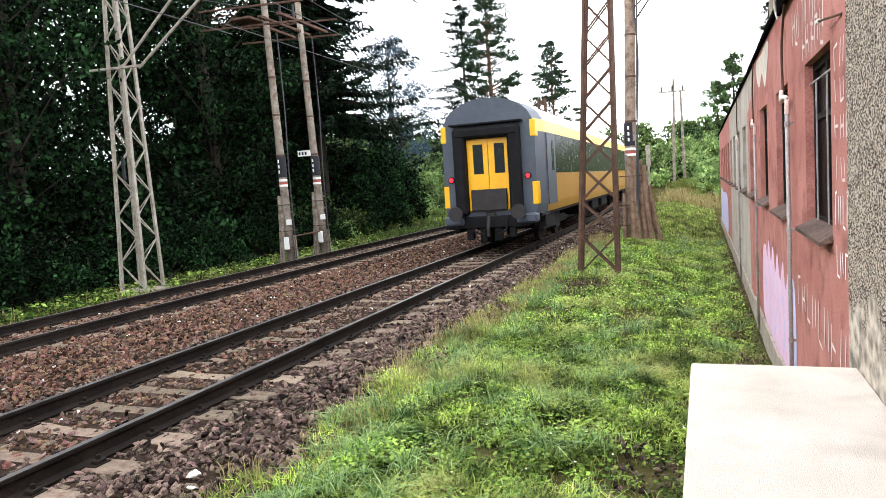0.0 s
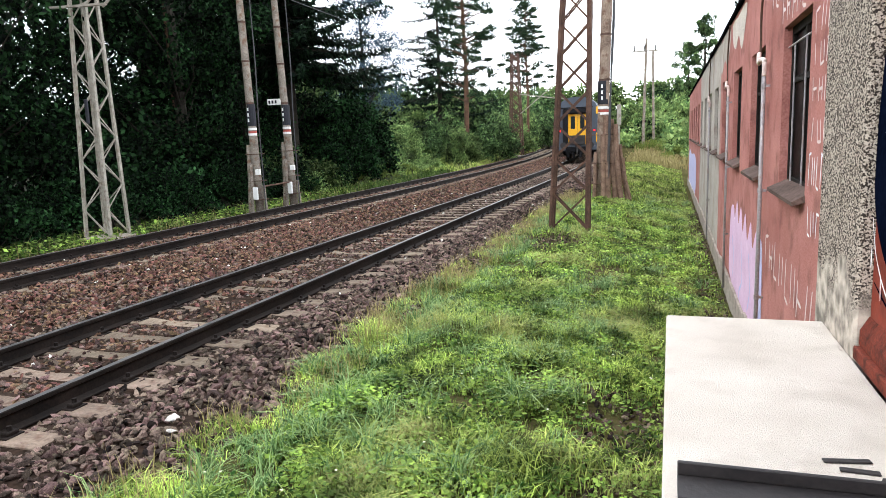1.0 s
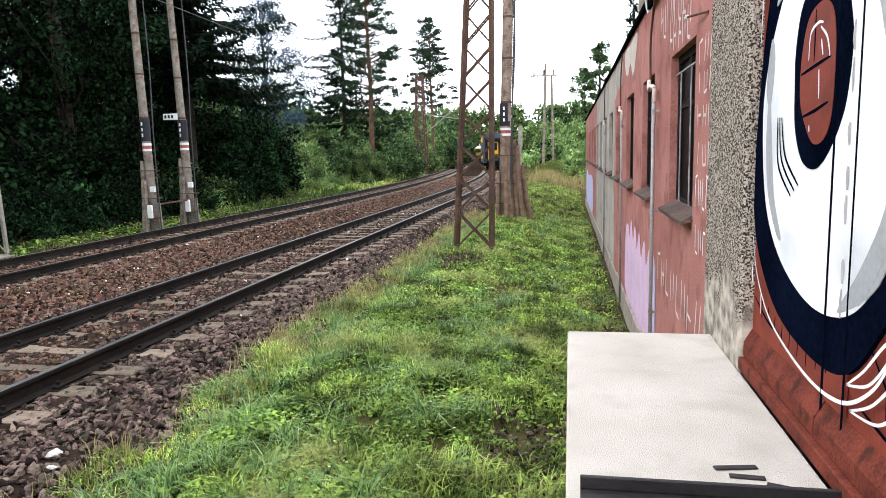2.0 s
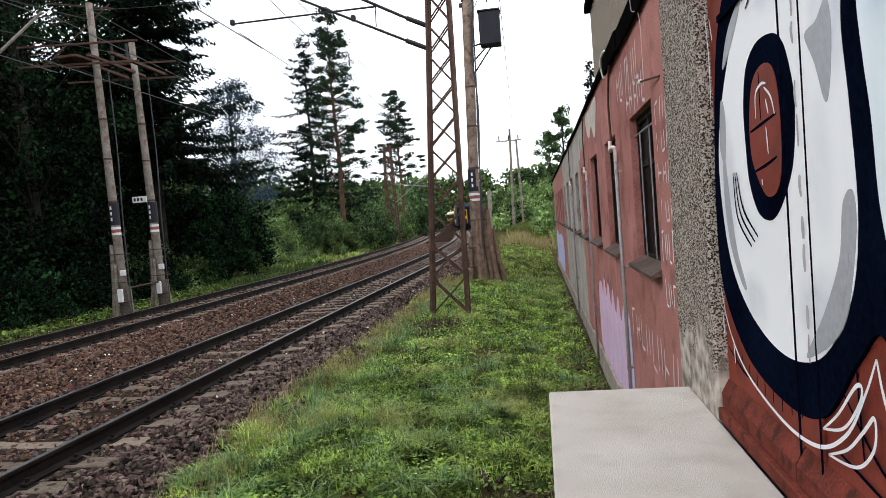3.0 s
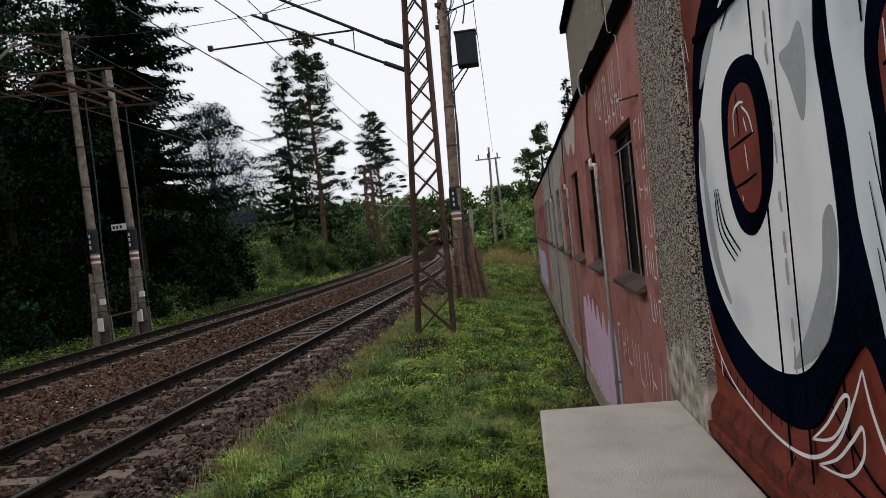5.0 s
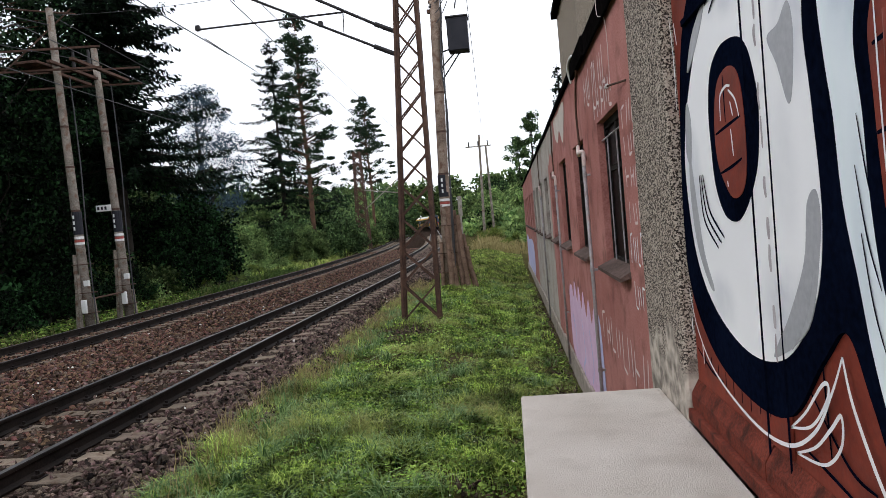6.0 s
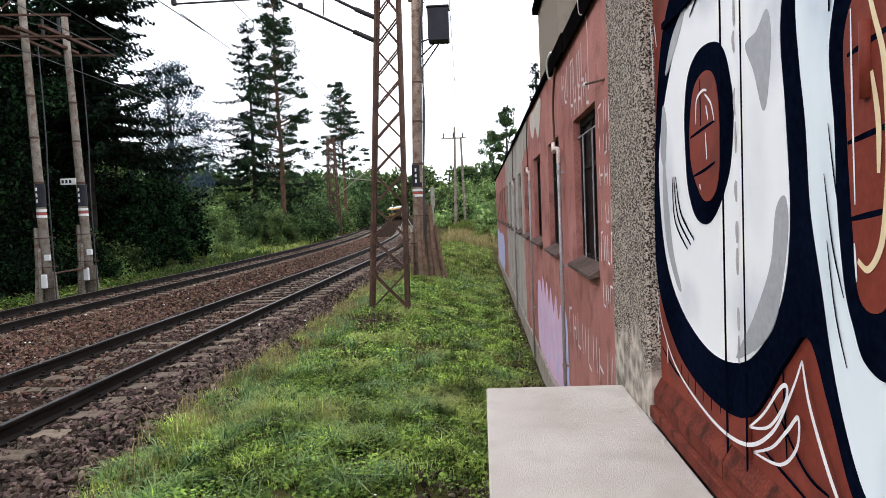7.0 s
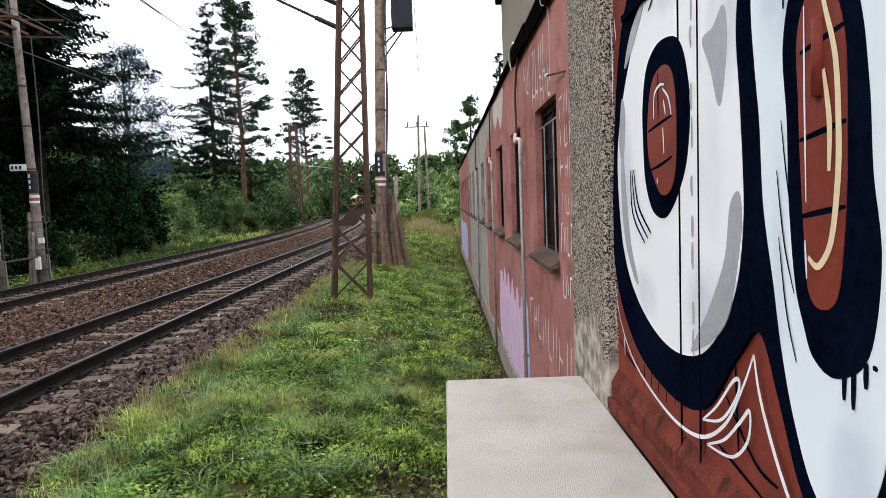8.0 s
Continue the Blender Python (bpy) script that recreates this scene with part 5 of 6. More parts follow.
# clutter of fittings at the top of the tall pole
rnd = random.Random(61)
for k in range(16):
    z = 8.6 + 1.6 * k / 15
    a = rnd.uniform(0, 6.28)
    c = Vector((0.29 + 0.16 * math.cos(a), 0.05 + 0.16 * math.sin(a), z))
    if k % 3:
        Build().tube([c, c + Vector((rnd.uniform(-0.05, 0.12), 0, rnd.uniform(0.1, 0.2)))], [0.05, 0.028], 7).obj("insulator", M_DARK_STEEL, p1)
    else:
        Build().box((c.x - 0.09, c.y - 0.06, z - 0.05), (c.x + 0.09, c.y + 0.06, z + 0.07), 0.015).obj("clamp", M_RUST, p1)
for k in range(5):
    z = 8.8 + 0.3 * k
    pts = [(0.3, -0.1, z), (0.3 + rnd.uniform(0.2, 0.5), -0.15, z + rnd.uniform(-0.1, 0.2)), (0.3 + rnd.uniform(0.1, 0.4), -0.1, z - rnd.uniform(0.3, 0.5)), (0.32, -0.1, z - 0.6)]
    Build().tube(spline(pts, 6), 0.014, 5).obj("cable", M_WIRE, p1)

# far double pole, and small posts
fp = thing("pole", "far timber double pole with a crossarm beyond the grass", "pole", pose(-2.35, 66, 0.5))
Build().tube([(-0.1, 0, -0.5), (0.15, 0, 9.6)], [0.14, 0.1], 8).obj("shaft", M_POLE, fp)
Build().tube([(0.85, 0.3, -0.5), (0.7, 0, 8.6)], [0.13, 0.09], 8).obj("shaft", M_POLE, fp)
Build().beam((-1.2, -0.1, 8.5), (1.2, -0.1, 8.5), 0.1, 0.12).obj("crossarm", M_GREY_STEEL, fp)
for x in (-0.9, 0.0, 0.9):
    Build().tube([(x, -0.1, 8.55), (x, -0.1, 9.0)], 0.06, 6).obj("insulator", M_DARK_STEEL, fp)
sp = thing("signal_post", "short pale post at the bend", "post", pose(-2.9, 42, 0.2))
Build().tube([(0, 0, -0.3), (0, 0, 3.4)], 0.06, 8).obj("post", M_GREY_STEEL, sp)
Build().box((-0.12, -0.08, 2.2), (0.12, 0.08, 3.4), 0.02).obj("signal_head", M_GREY_STEEL, sp)


# ---- wires ----
def wire(label, pts, r=0.012, name="overhead_wire"):
    w = Build().tube(pts, r, 5).obj(name, M_WIRE)
    return tagged(w, label, "wire", group="overhead wires")


def sag(p, q, drop, n=10):
    p, q = Vector(p), Vector(q)
    return [p.lerp(q, k / n) - Vector((0, 0, drop * 4 * (k / n) * (1 - k / n))) for k in range(n + 1)]


SUPPORTS = [-40, 14.5, 71]
for off, hold in ((0.0, "near"), (FAR_OFF, "far")):
    for i in range(2):
        (xa, ya, _), (xb, yb, _) = track_point(SUPPORTS[i], off), track_point(SUPPORTS[i + 1], off)
        sa, sb = 0.25 * (-1) ** i, 0.25 * (-1) ** (i + 1)
        a, b = Vector((xa + sa - 0.5, ya, 6.5)), Vector((xb + sb, yb, 6.1))
        c, d = Vector((xa - 0.2, ya, 7.35)), Vector((xb, yb, 7.2))
        wire("dark contact wire strung over the %s track" % hold, sag(a, b, 0.02), 0.012)
        up = sag(c, d, 0.5)
        wire("dark carrier wire sagging over the %s track" % hold, up, 0.012)
        for k in range(1, 10, 2):
            lo = a.lerp(b, k / 10)
            tagged(Build().tube([lo, up[k]], 0.006, 4).obj("dropper_wire", M_WIRE), "thin dropper holding the contact wire", "wire", group="dropper wires")
wire("feeder wire running from mast to mast", sag((-5.9, -40, 8.9), (-5.95, 14.5, 8.35), 0.4), 0.012)
wire("feeder wire running from mast to mast", sag((-5.95, 14.5, 8.35), (-6.4, 71, 8.2), 0.5), 0.012)
wire("thin stay wire from the mast across the tracks", sag((-2.1, 14.5, 7.6), (-13.0, 19.4, 9.2), 0.25), 0.009)
wire("thin stay wire from mast to cantilever", [(-5.0, 14.5, 7.3), (-2.05, 14.5, 8.35)], 0.009)
wire("telephone wire from pole to far pole", sag((-0.77, 21.4, 10.4), (-1.85, 66, 9.6), 0.3), 0.014)
wire("telephone wire from pole towards the building", [(-0.77, 21.4, 10.4), (-0.4, 12.0, 8.9), (0.3, -6, 6.6)], 0.012)
wire("slack jumper wire at the tall pole's head", sag((-1.7, 21.4, 10.1), (-0.77, 21.4, 10.4), 0.12), 0.014)
wire("wire crossing above the far track", sag((-12.9, 19.5, 8.9), (-21, -10, 10), 0.5), 0.014)
wire("wire crossing above the far track", sag((-12.8, 21.2, 8.2), (-20, -10, 8.6), 0.5), 0.014)
wire("wire from the pole platform along the wood", sag((-12.9, 19.5, 9.2), (-15.2, 71, 9.6), 0.8), 0.012)


# ---- the train ----
def body_ring(y, w, z0, zs, ztop):
    """Half-outline points of a coach section, from the left sill over the roof to the right sill (heights above rail)."""
    pts = [(-w * 0.97, z0), (-w, z0 + 0.25), (-w, zs)]
    for k in range(1, 12):
        a = math.pi * k / 12
        pts.append((-w * math.cos(a) * (1 if abs(math.cos(a)) < 0.9 else 0.995), zs + (ztop - zs) * math.sin(a) ** 0.8))
    return [(x, y, z) for x, z in pts + [(w, zs), (w, z0 + 0.25), (w * 0.97, z0)]]


def coach(label):
    t = thing("railway_coach", label, "railway coach", group="coaches of the train")
    half = 13.2
    secs = [(-half, 1.3), (-half + 0.95, 1.4), (-half + 1.6, 1.415), (half - 1.6, 1.415), (half - 0.95, 1.4), (half, 1.3)]
    rings = [body_ring(y, w, 0.95, 3.15, 4.14) for y, w in secs]
    n = len(rings[0])

    def skin(name, k0, k1, j0, j1, mat, label=""):
        b = Build()
        for j in range(j0, j1 + 1):
            b.v += rings[j][k0:k1 + 1]
        m = k1 - k0 + 1
        b.f += [(j * m + k, j * m + k + 1, (j + 1) * m + k + 1, (j + 1) * m + k) for j in range(j1 - j0) for k in range(m - 1)]
        return b.obj(name, mat, t, label, smooth=False)

    skin("roof", 3, n - 4, 1, 4, M_TRAIN_ROOF, "pale grey roof")
    for k in (2, n - 4):
        skin("cantrail", k, k + 1, 0, 5, M_TRAIN_YEL, "bright yellow band below the roof")
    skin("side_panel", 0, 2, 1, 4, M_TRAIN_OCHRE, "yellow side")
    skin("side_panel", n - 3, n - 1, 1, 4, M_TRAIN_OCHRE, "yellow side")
    for j0 in (0, 4):
        for k0, k1 in ((0, 2), (3, n - 4), (n - 3, n - 1)):
            skin("end_shell", k0, k1, j0, j0 + 1, M_TRAIN_GREY, "slate grey end")
    for s, ring in ((-1, rings[0]), (1, rings[-1])):
        b = Build()
        b.plate(ring, (0, 0.12 * -s, 0))
        b.obj("end_wall", M_TRAIN_GREY, t, "slate grey end wall")
    Build().box((-1.33, -half + 0.3, 0.85), (1.33, half - 0.3, 0.96), 0.02).obj("underframe", M_RUBBER, t)
    for sx in (-1, 1):
        Build().box((sx * 1.42 - 0.006, -half + 2.2, 2.02), (sx * 1.42 + 0.006, half - 2.2, 3.14), 0.002).obj("window_band", M_TRAIN_WIN, t, "dark glazed window band")
        for e in (-1, 1):
            Build().box((sx * 1.418 - 0.008, e * (half - 1.575) - 0.62, 1.15), (sx * 1.418 + 0.008, e * (half - 1.575) + 0.62, 3.14), 0.002).obj("entrance_door", M_TRAIN_GREY, t, "grey entrance door")
            Build().box((sx * 1.424 - 0.008, e * (half - 1.75) - 0.16, 2.1), (sx * 1.424 + 0.008, e * (half - 1.75) + 0.16, 2.95), 0.002).obj("door_window", M_TRAIN_WIN, t)
            for z0, z1 in ((1.2, 1.82), (3.0, 3.46)):
                xs, ys = sorted((sx * 1.17, sx * 1.33)), sorted((e * (half + 0.012), e * (half - 0.28)))
                Build().box((xs[0], ys[0], z0), (xs[1], ys[1], z1), 0.02).obj("corner_panel", M_TRAIN_YEL, t, "bright yellow corner panel")
            Build().box((sx * 1.3 - 0.3, e * (half - 1.0) - 0.3, 0.55), (sx * 1.3 + 0.05, e * (half - 1.0) + 0.3, 0.9), 0.02).obj("step_box", M_RUBBER, t)
    for e in (-1, 1):
        y = e * half
        g = Build()
        for sx in (-1, 1):
            g.box((sx * 0.76 - 0.16, y - 0.3, 1.0), (sx * 0.76 + 0.16, y + 0.3, 3.3), 0.06)
        g.box((-0.92, y - 0.32, 3.06), (0.92, y + 0.32, 3.36), 0.07)
        gang = g.obj("gangway_seal", M_RUBBER, t, "black rubber gangway surround")
        Build().box((-1.0, y + e * 0.02 - 0.28, 3.42), (1.0, y + e * 0.02 + 0.28, 3.47), 0.01).obj("rain_strip", M_RUBBER, gang)
        for sx in (-1, 1):
            lf = Build().box((sx * 0.3 - 0.293, y + e * 0.012 - 0.02, 1.1), (sx * 0.3 + 0.293, y + e * 0.012 + 0.02, 3.05), 0.006).obj("gangway_door", M_TRAIN_YEL, t, "yellow sliding end door")
            Build().box((sx * 0.3 - 0.12, y + e * 0.03 - 0.008, 2.1), (sx * 0.3 + 0.16, y + e * 0.03 + 0.008, 2.9), 0.004).obj("door_window", M_TRAIN_WIN, lf)
            buf = Build().tube([(sx * 0.87, y, 1.05), (sx * 0.87, y + e * 0.45, 1.05)], 0.1, 12)
            buf.tube([(sx * 0.87, y + e * 0.45, 1.05), (sx * 0.87, y + e * 0.52, 1.05)], 0.2, 16)
            buf.obj("buffer", M_DARK_STEEL, t, "dark round buffer")
            Build().box((sx * 1.02 - 0.28, y - 0.22, 0.72), (sx * 1.02 + 0.28, y + 0.22, 0.98), 0.05).obj("bumper_skirt", M_TRAIN_GREY, t)
            lampb = Build().tube([(sx * 1.08, y, 1.98), (sx * 1.08, y + e * 0.06, 1.98)], 0.09, 14).obj("lamp_housing", M_RUBBER, t)
            Build().tube([(sx * 1.08, y + e * 0.06, 1.98), (sx * 1.08, y + e * 0.075, 1.98)], 0.06, 14).obj("tail_light", M_TAIL if e < 0 else M_RUBBER, lampb, "red tail light")
            Build().tube([(sx * 0.5, y + e * 0.1, 0.95), (sx * 0.45, y + e * 0.25, 0.55), (sx * 0.2, y + e * 0.2, 0.45)], 0.03, 6).obj("brake_hose", M_RUBBER, t)
        Build().box((-0.5, y + e * 0.12 - 0.05, 1.1), (0.5, y + e * 0.12 + 0.05, 1.68), 0.02).obj("gangway_flap", M_DARK_STEEL, t, "folded grey gangway flap")
        # Black boxes added below the end keep light out of the underside.
        under = Build().box((-1.0, y - 0.12 - 0.5 * (e > 0), 0.62), (1.0, y + 0.12 + 0.5 * (e < 0), 0.95), 0.03)
        for x, w, lo in ((-0.62, 0.2, 0.3), (-0.25, 0.16, 0.2), (0.18, 0.22, 0.26), (0.58, 0.18, 0.34)):
            under.box((x - w / 2, y - e * 0.02 - 0.1, lo), (x + w / 2, y - e * 0.02 + 0.1, 0.64), 0.03)
        under.obj("underbody_fill", M_RUBBER, t, "dark draw gear blocks added to shade the space below the coach end")
        # Skirts added likewise to darken the space under the doors.
        for sx in (-1, 1):
            Build().box((sx * 1.22 - 0.1, y - e * 1.6 - 0.9, 0.45), (sx * 1.22 + 0.06, y - e * 1.6 + 0.9, 0.95), 0.03).obj("skirt", M_RUBBER, t, "dark side skirt added to shade the underside below the door")
        cp = Build().box((-0.14, y - 0.1, 0.8), (0.14, y + 0.35, 1.05), 0.03)
        cp.tube([(0, y + e * 0.3, 0.95), (0, y + e * 0.42, 0.6), (0, y + e * 0.4, 0.42)], 0.05, 8)
        cp.obj("coupling", M_DARK_STEEL, t, "screw coupling")
        by = e * 9.5
        bg = Build()
        for sx in (-1, 1):
            bg.box((sx * 1.0 - 0.08, by - 1.7, 0.42), (sx * 1.0 + 0.08, by + 1.7, 0.66), 0.03)
            bg.box((sx * 1.0 - 0.12, by - 0.4, 0.3), (sx * 1.0 + 0.12, by + 0.4, 0.85), 0.04)
        bg.box((-0.9, by - 0.3, 0.4), (0.9, by + 0.3, 0.8), 0.03)
        bogie = bg.obj("bogie", M_RUBBER, t, "dusty dark bogie frame")
        for dy in (-1.25, 1.25):
            ax = Build().tube([(-0.8, by + dy, 0.46), (0.8, by + dy, 0.46)], 0.08, 8)
            for sx in (-0.753, 0.753):
                ax.tube([(sx - 0.07, by + dy, 0.46), (sx + 0.07, by + dy, 0.46)], 0.46, 20)
            ax.obj("wheelset", M_RAIL, bogie)
    for k in range(3):
        Build().box((-1.1, -4.5 + k * 3.2, 0.4), (1.1, -2.4 + k * 3.2, 0.84), 0.05).obj("equipment_box", M_RUBBER, t)
    return t


tail_coach = coach("yellow and slate-grey passenger coach with red tail lights, driving away")
coaches = [tail_coach] + [copy_thing(tail_coach, pose(0, 30 * (k + 1), 0)) for k in range(7)]
for c in coaches[1:]:
    tagged(c, "yellow passenger coach coupled ahead in the train")


def coach_pose(s_mid):
    (xa, ya, _), (xb, yb, _) = track_point(s_mid - 9.5), track_point(s_mid + 9.5)
    return pose((xa + xb) / 2, (ya + yb) / 2, RAIL_Z, 0, 0, -math.degrees(math.atan2(xb - xa, yb - ya)))


TRAIN_T = [0.0, 0.5, 1.0, 1.5, 2.0, 2.5, 3.0, 3.5, 4.0, 4.5, 5.0, 5.5, 6.0, 6.5, 7.0, 7.5, 8.0]
TAIL_S = 18.2


def tail_at(t):
    """Metres along the line reached by the train's tail."""
    u = min(t, 2.0)
    return TAIL_S + 25.0 * u + 2.6 * u * u + 25.0 * max(0.0, t - 2.0)


def motions():
    for i, c in enumerate(coaches):
        walk(c, [(t, coach_pose(tail_at(t) + 13.2 + 26.9 * i)) for t in TRAIN_T])


# ---- trees and bushes ----
def leaf_cloud(rng, centres, radii, per, size, squash=0.8, droop=0.0):
    """Leaf quads thrown round clump centres: arrays of corners and faces."""
    vs = []
    for c, r in zip(centres, radii):
        n = int(per * (0.7 + 0.6 * rng.random()))
        d = rng.normal(size=(n, 3))
        d /= np.linalg.norm(d, axis=1)[:, None]
        p = c + d * (r * rng.random(n) ** 0.45)[:, None] * np.array([1, 1, squash])
        a = rng.normal(size=(n, 3))
        a[:, 2] -= droop
        a /= np.linalg.norm(a, axis=1)[:, None]
        b = np.cross(a, rng.normal(size=(n, 3)))
        b /= np.linalg.norm(b, axis=1)[:, None] + 1e-9
        s = (size * rng.uniform(0.6, 1.3, n))[:, None]
        vs.append(np.stack([p - a * s * 0.5, p + b * s * 0.32, p + a * s * 0.5, p - b * s * 0.32], 1))
    v = np.concatenate(vs).reshape(-1, 3)
    f = np.arange(len(v)).reshape(-1, 4)
    return v, f


def limbs(b, rng, base, tops, r):
    for q in tops:
        q = np.array(q)
        mid = base + (q - base) * 0.5 + rng.normal(0, 0.12, 3) * np.linalg.norm(q - base) * 0.5
        b.tube([tuple(base), tuple(mid), tuple(q)], [r, r * 0.6, r * 0.15], 5, False)


def broad_tree(seed, height, spread, low, clumps, per, leaf, label, mat, bark=M_BARK, lump=(0.16, 0.34), each=3):
    """A broad-leaved tree: bent trunk, limbs, and an uneven crown of leaf clumps."""
    rng = np.random.default_rng(seed)
    t = thing("tree", label, "tree")
    lean = rng.normal(0, 0.25, 2)
    trunk = Build()
    trunk.tube([(0, 0, -0.5), (lean[0] * 0.3, lean[1] * 0.3, height * 0.3), (lean[0], lean[1], height * 0.65), (lean[0] * 1.4, lean[1] * 1.4, height * 0.93)], [0.02 * height, 0.015 * height, 0.009 * height, 0.002 * height], 8)
    cs, rs = [], []
    while len(cs) < clumps:
        h = low + (1 - low) * rng.random()
        prof = math.sin(math.pi * min(1, (h - low) / (1 - low) * 0.8 + 0.17)) ** 0.7
        a, d = rng.uniform(0, 6.283), spread * prof * rng.random() ** 0.5 * rng.uniform(0.7, 1.2)
        cs.append(np.array((lean[0] * h + d * math.cos(a), lean[1] * h + d * math.sin(a), h * height)))
        rs.append(spread * rng.uniform(*lump))
    for k in range(0, clumps, each):
        c = cs[k]
        z = max(height * 0.15, c[2] - np.hypot(c[0], c[1]) * 0.9 - 0.5)
        w = z / height
        limbs(trunk, rng, np.array((lean[0] * w, lean[1] * w, z)), [c], 0.0035 * height)
    trunk.obj("trunk", bark, t, "bent trunk with limbs")
    v, f = leaf_cloud(rng, cs, rs, per, leaf)
    raw("crown", v.tolist(), f.tolist(), mat, t)
    return t


def spruce(seed, height, spread, label, bare=0.08, thin=1.0):
    rng = np.random.default_rng(seed)
    t = thing("tree", label, "tree")
    trunk = Build().tube([(0, 0, -0.5), (0, 0, height * 0.5), (0, 0, height)], [0.014 * height, 0.008 * height, 0.01], 8)
    vs = []
    z = height * bare
    while z < height * 0.985:
        w = (z / height - bare) / (1 - bare)
        r = spread * (1 - w) ** 0.85 * rng.uniform(0.75, 1.1) + 0.12
        for _ in range(int(rng.integers(5, 8) * thin) + 1):
            a = rng.uniform(0, 6.283)
            zb = min(height * 0.99, z + rng.uniform(-0.5, 0.5) * (height * 0.018 + 0.12))
            L = r * rng.uniform(0.45, 1.2)
            d = np.array((math.cos(a), math.sin(a), 0))
            m = max(4, int(L * 12))
            s = np.linspace(0.12, 1, m)
            drop = -0.28 * L * s + 0.22 * L * s ** 2.5 + (0.25 * L * s if w > 0.75 else 0)
            p = np.array((0, 0, zb)) + d * (L * s)[:, None]
            p[:, 2] += drop
            side = np.array((-d[1], d[0], 0))
            trunk.tube([(0, 0, zb), tuple(p[m // 2]), tuple(p[-1])], [0.03, 0.02, 0.006], 4, False)
            for sg in (-1, 1, 0):
                q = p + rng.normal(0, 0.05, p.shape)
                lenq = (0.2 + 0.34 * (1 - s)) * rng.uniform(0.7, 1.3, m) * (1 if L > 0.5 else 0.6)
                out = (side * sg + d * 0.6)[None] * lenq[:, None]
                out[:, 2] -= lenq * (0.35 + (0.6 if sg == 0 else 0))
                wd = np.cross(out, np.array((0, 0, 1.0)) + rng.normal(0, 0.5, (m, 3)))
                wd = wd / (np.linalg.norm(wd, axis=1)[:, None] + 1e-9) * 0.055
                vs.append(np.stack([q, q + out * 0.5 + wd, q + out, q + out * 0.5 - wd], 1))
        z += height * 0.018 * rng.uniform(0.7, 1.3) + 0.12
    trunk.obj("trunk", M_BARK, t)
    v = np.concatenate(vs).reshape(-1, 3)
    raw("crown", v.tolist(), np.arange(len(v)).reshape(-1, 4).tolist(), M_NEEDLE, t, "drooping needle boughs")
    return t


def pine(seed, height, spread, label, low=0.45, tufts=96):
    rng = np.random.default_rng(seed)
    t = thing("tree", label, "tree")
    b = Build().tube([(0, 0, -0.5), (0.15, 0, height * 0.35), (-0.1, 0.1, height * 0.7), (0.1, 0, height * 0.97)], [0.011 * height, 0.009 * height, 0.006 * height, 0.02], 8)
    cs, rs = [], []
    for k in range(tufts):
        h = low + (0.98 - low) * rng.random() ** 0.9
        a = rng.uniform(0, 6.283)
        d = spread * (1.15 - 0.85 * (h - low) / (1 - low)) * rng.uniform(0.25, 1.0)
        c = np.array((d * math.cos(a), d * math.sin(a), h * height + 0.15 * d))
        cs.append(c), rs.append(rng.uniform(0.4, 0.85))
        b.tube([(0, 0, h * height - 0.25), tuple(c * np.array((0.6, 0.6, 1)) - np.array((0, 0, 0.1))), tuple(c)], [0.05, 0.035, 0.01], 5, False)
    b.obj("trunk", M_PINE_BARK, t, "orange-brown bare trunk")
    v, f = leaf_cloud(rng, cs, rs, 120, 0.2, 0.4)
    raw("crown", v.tolist(), f.tolist(), M_PINE, t, "open crown of flat needle tufts")
    return t


def bush(seed, height, spread, clumps, per, leaf, label, mat):
    rng = np.random.default_rng(seed)
    t = thing("bush", label, "bush")
    b = Build()
    cs, rs = [], []
    for k in range(clumps):
        a, d = rng.uniform(0, 6.283), spread * rng.random() ** 0.5
        h = height * (1 - 0.55 * (d / spread) ** 2) * rng.uniform(0.25, 1.0)
        cs.append(np.array((d * math.cos(a), d * math.sin(a), h))), rs.append(rng.uniform(0.22, 0.4) * min(height, spread))
        if k % 2 == 0:
            b.tube([(d * 0.2 * math.cos(a), d * 0.2 * math.sin(a), -0.2), tuple(cs[-1])], [0.03, 0.008], 4, False)
    b.obj("stem", M_BARK, t)
    v, f = leaf_cloud(rng, cs, rs, per, leaf)
    raw("foliage", v.tolist(), f.tolist(), mat, t)
    return t


def put(ob, x, y, scale=1.0, turn=0.0, dz=0.0):
    return Matrix.Translation((x, y, ground_z(x, y) + dz)) @ Matrix.Rotation(turn, 4, "Z") @ Matrix.Scale(scale, 4)


def plant(kinds, spots, seed, s0=0.85, s1=1.15):
    """Sets the first specimen of each kind at a spot, and copies at the others."""
    rnd = random.Random(seed)
    used = set()
    far = lighter(kinds)
    for i, (k, x, y, s) in enumerate(spots):
        m = put(None, x, y, s * rnd.uniform(s0, s1), rnd.uniform(0, 6.28))
        dist = y > 62 and k in far
        one = far[k] if dist else kinds[k]
        if (k, dist) in used:
            copy_thing(one, m)
        else:
            one.matrix_basis = m
            used.add((k, dist))


BROAD = "broad-leaved tree with a dense dark green crown at the wood's edge"
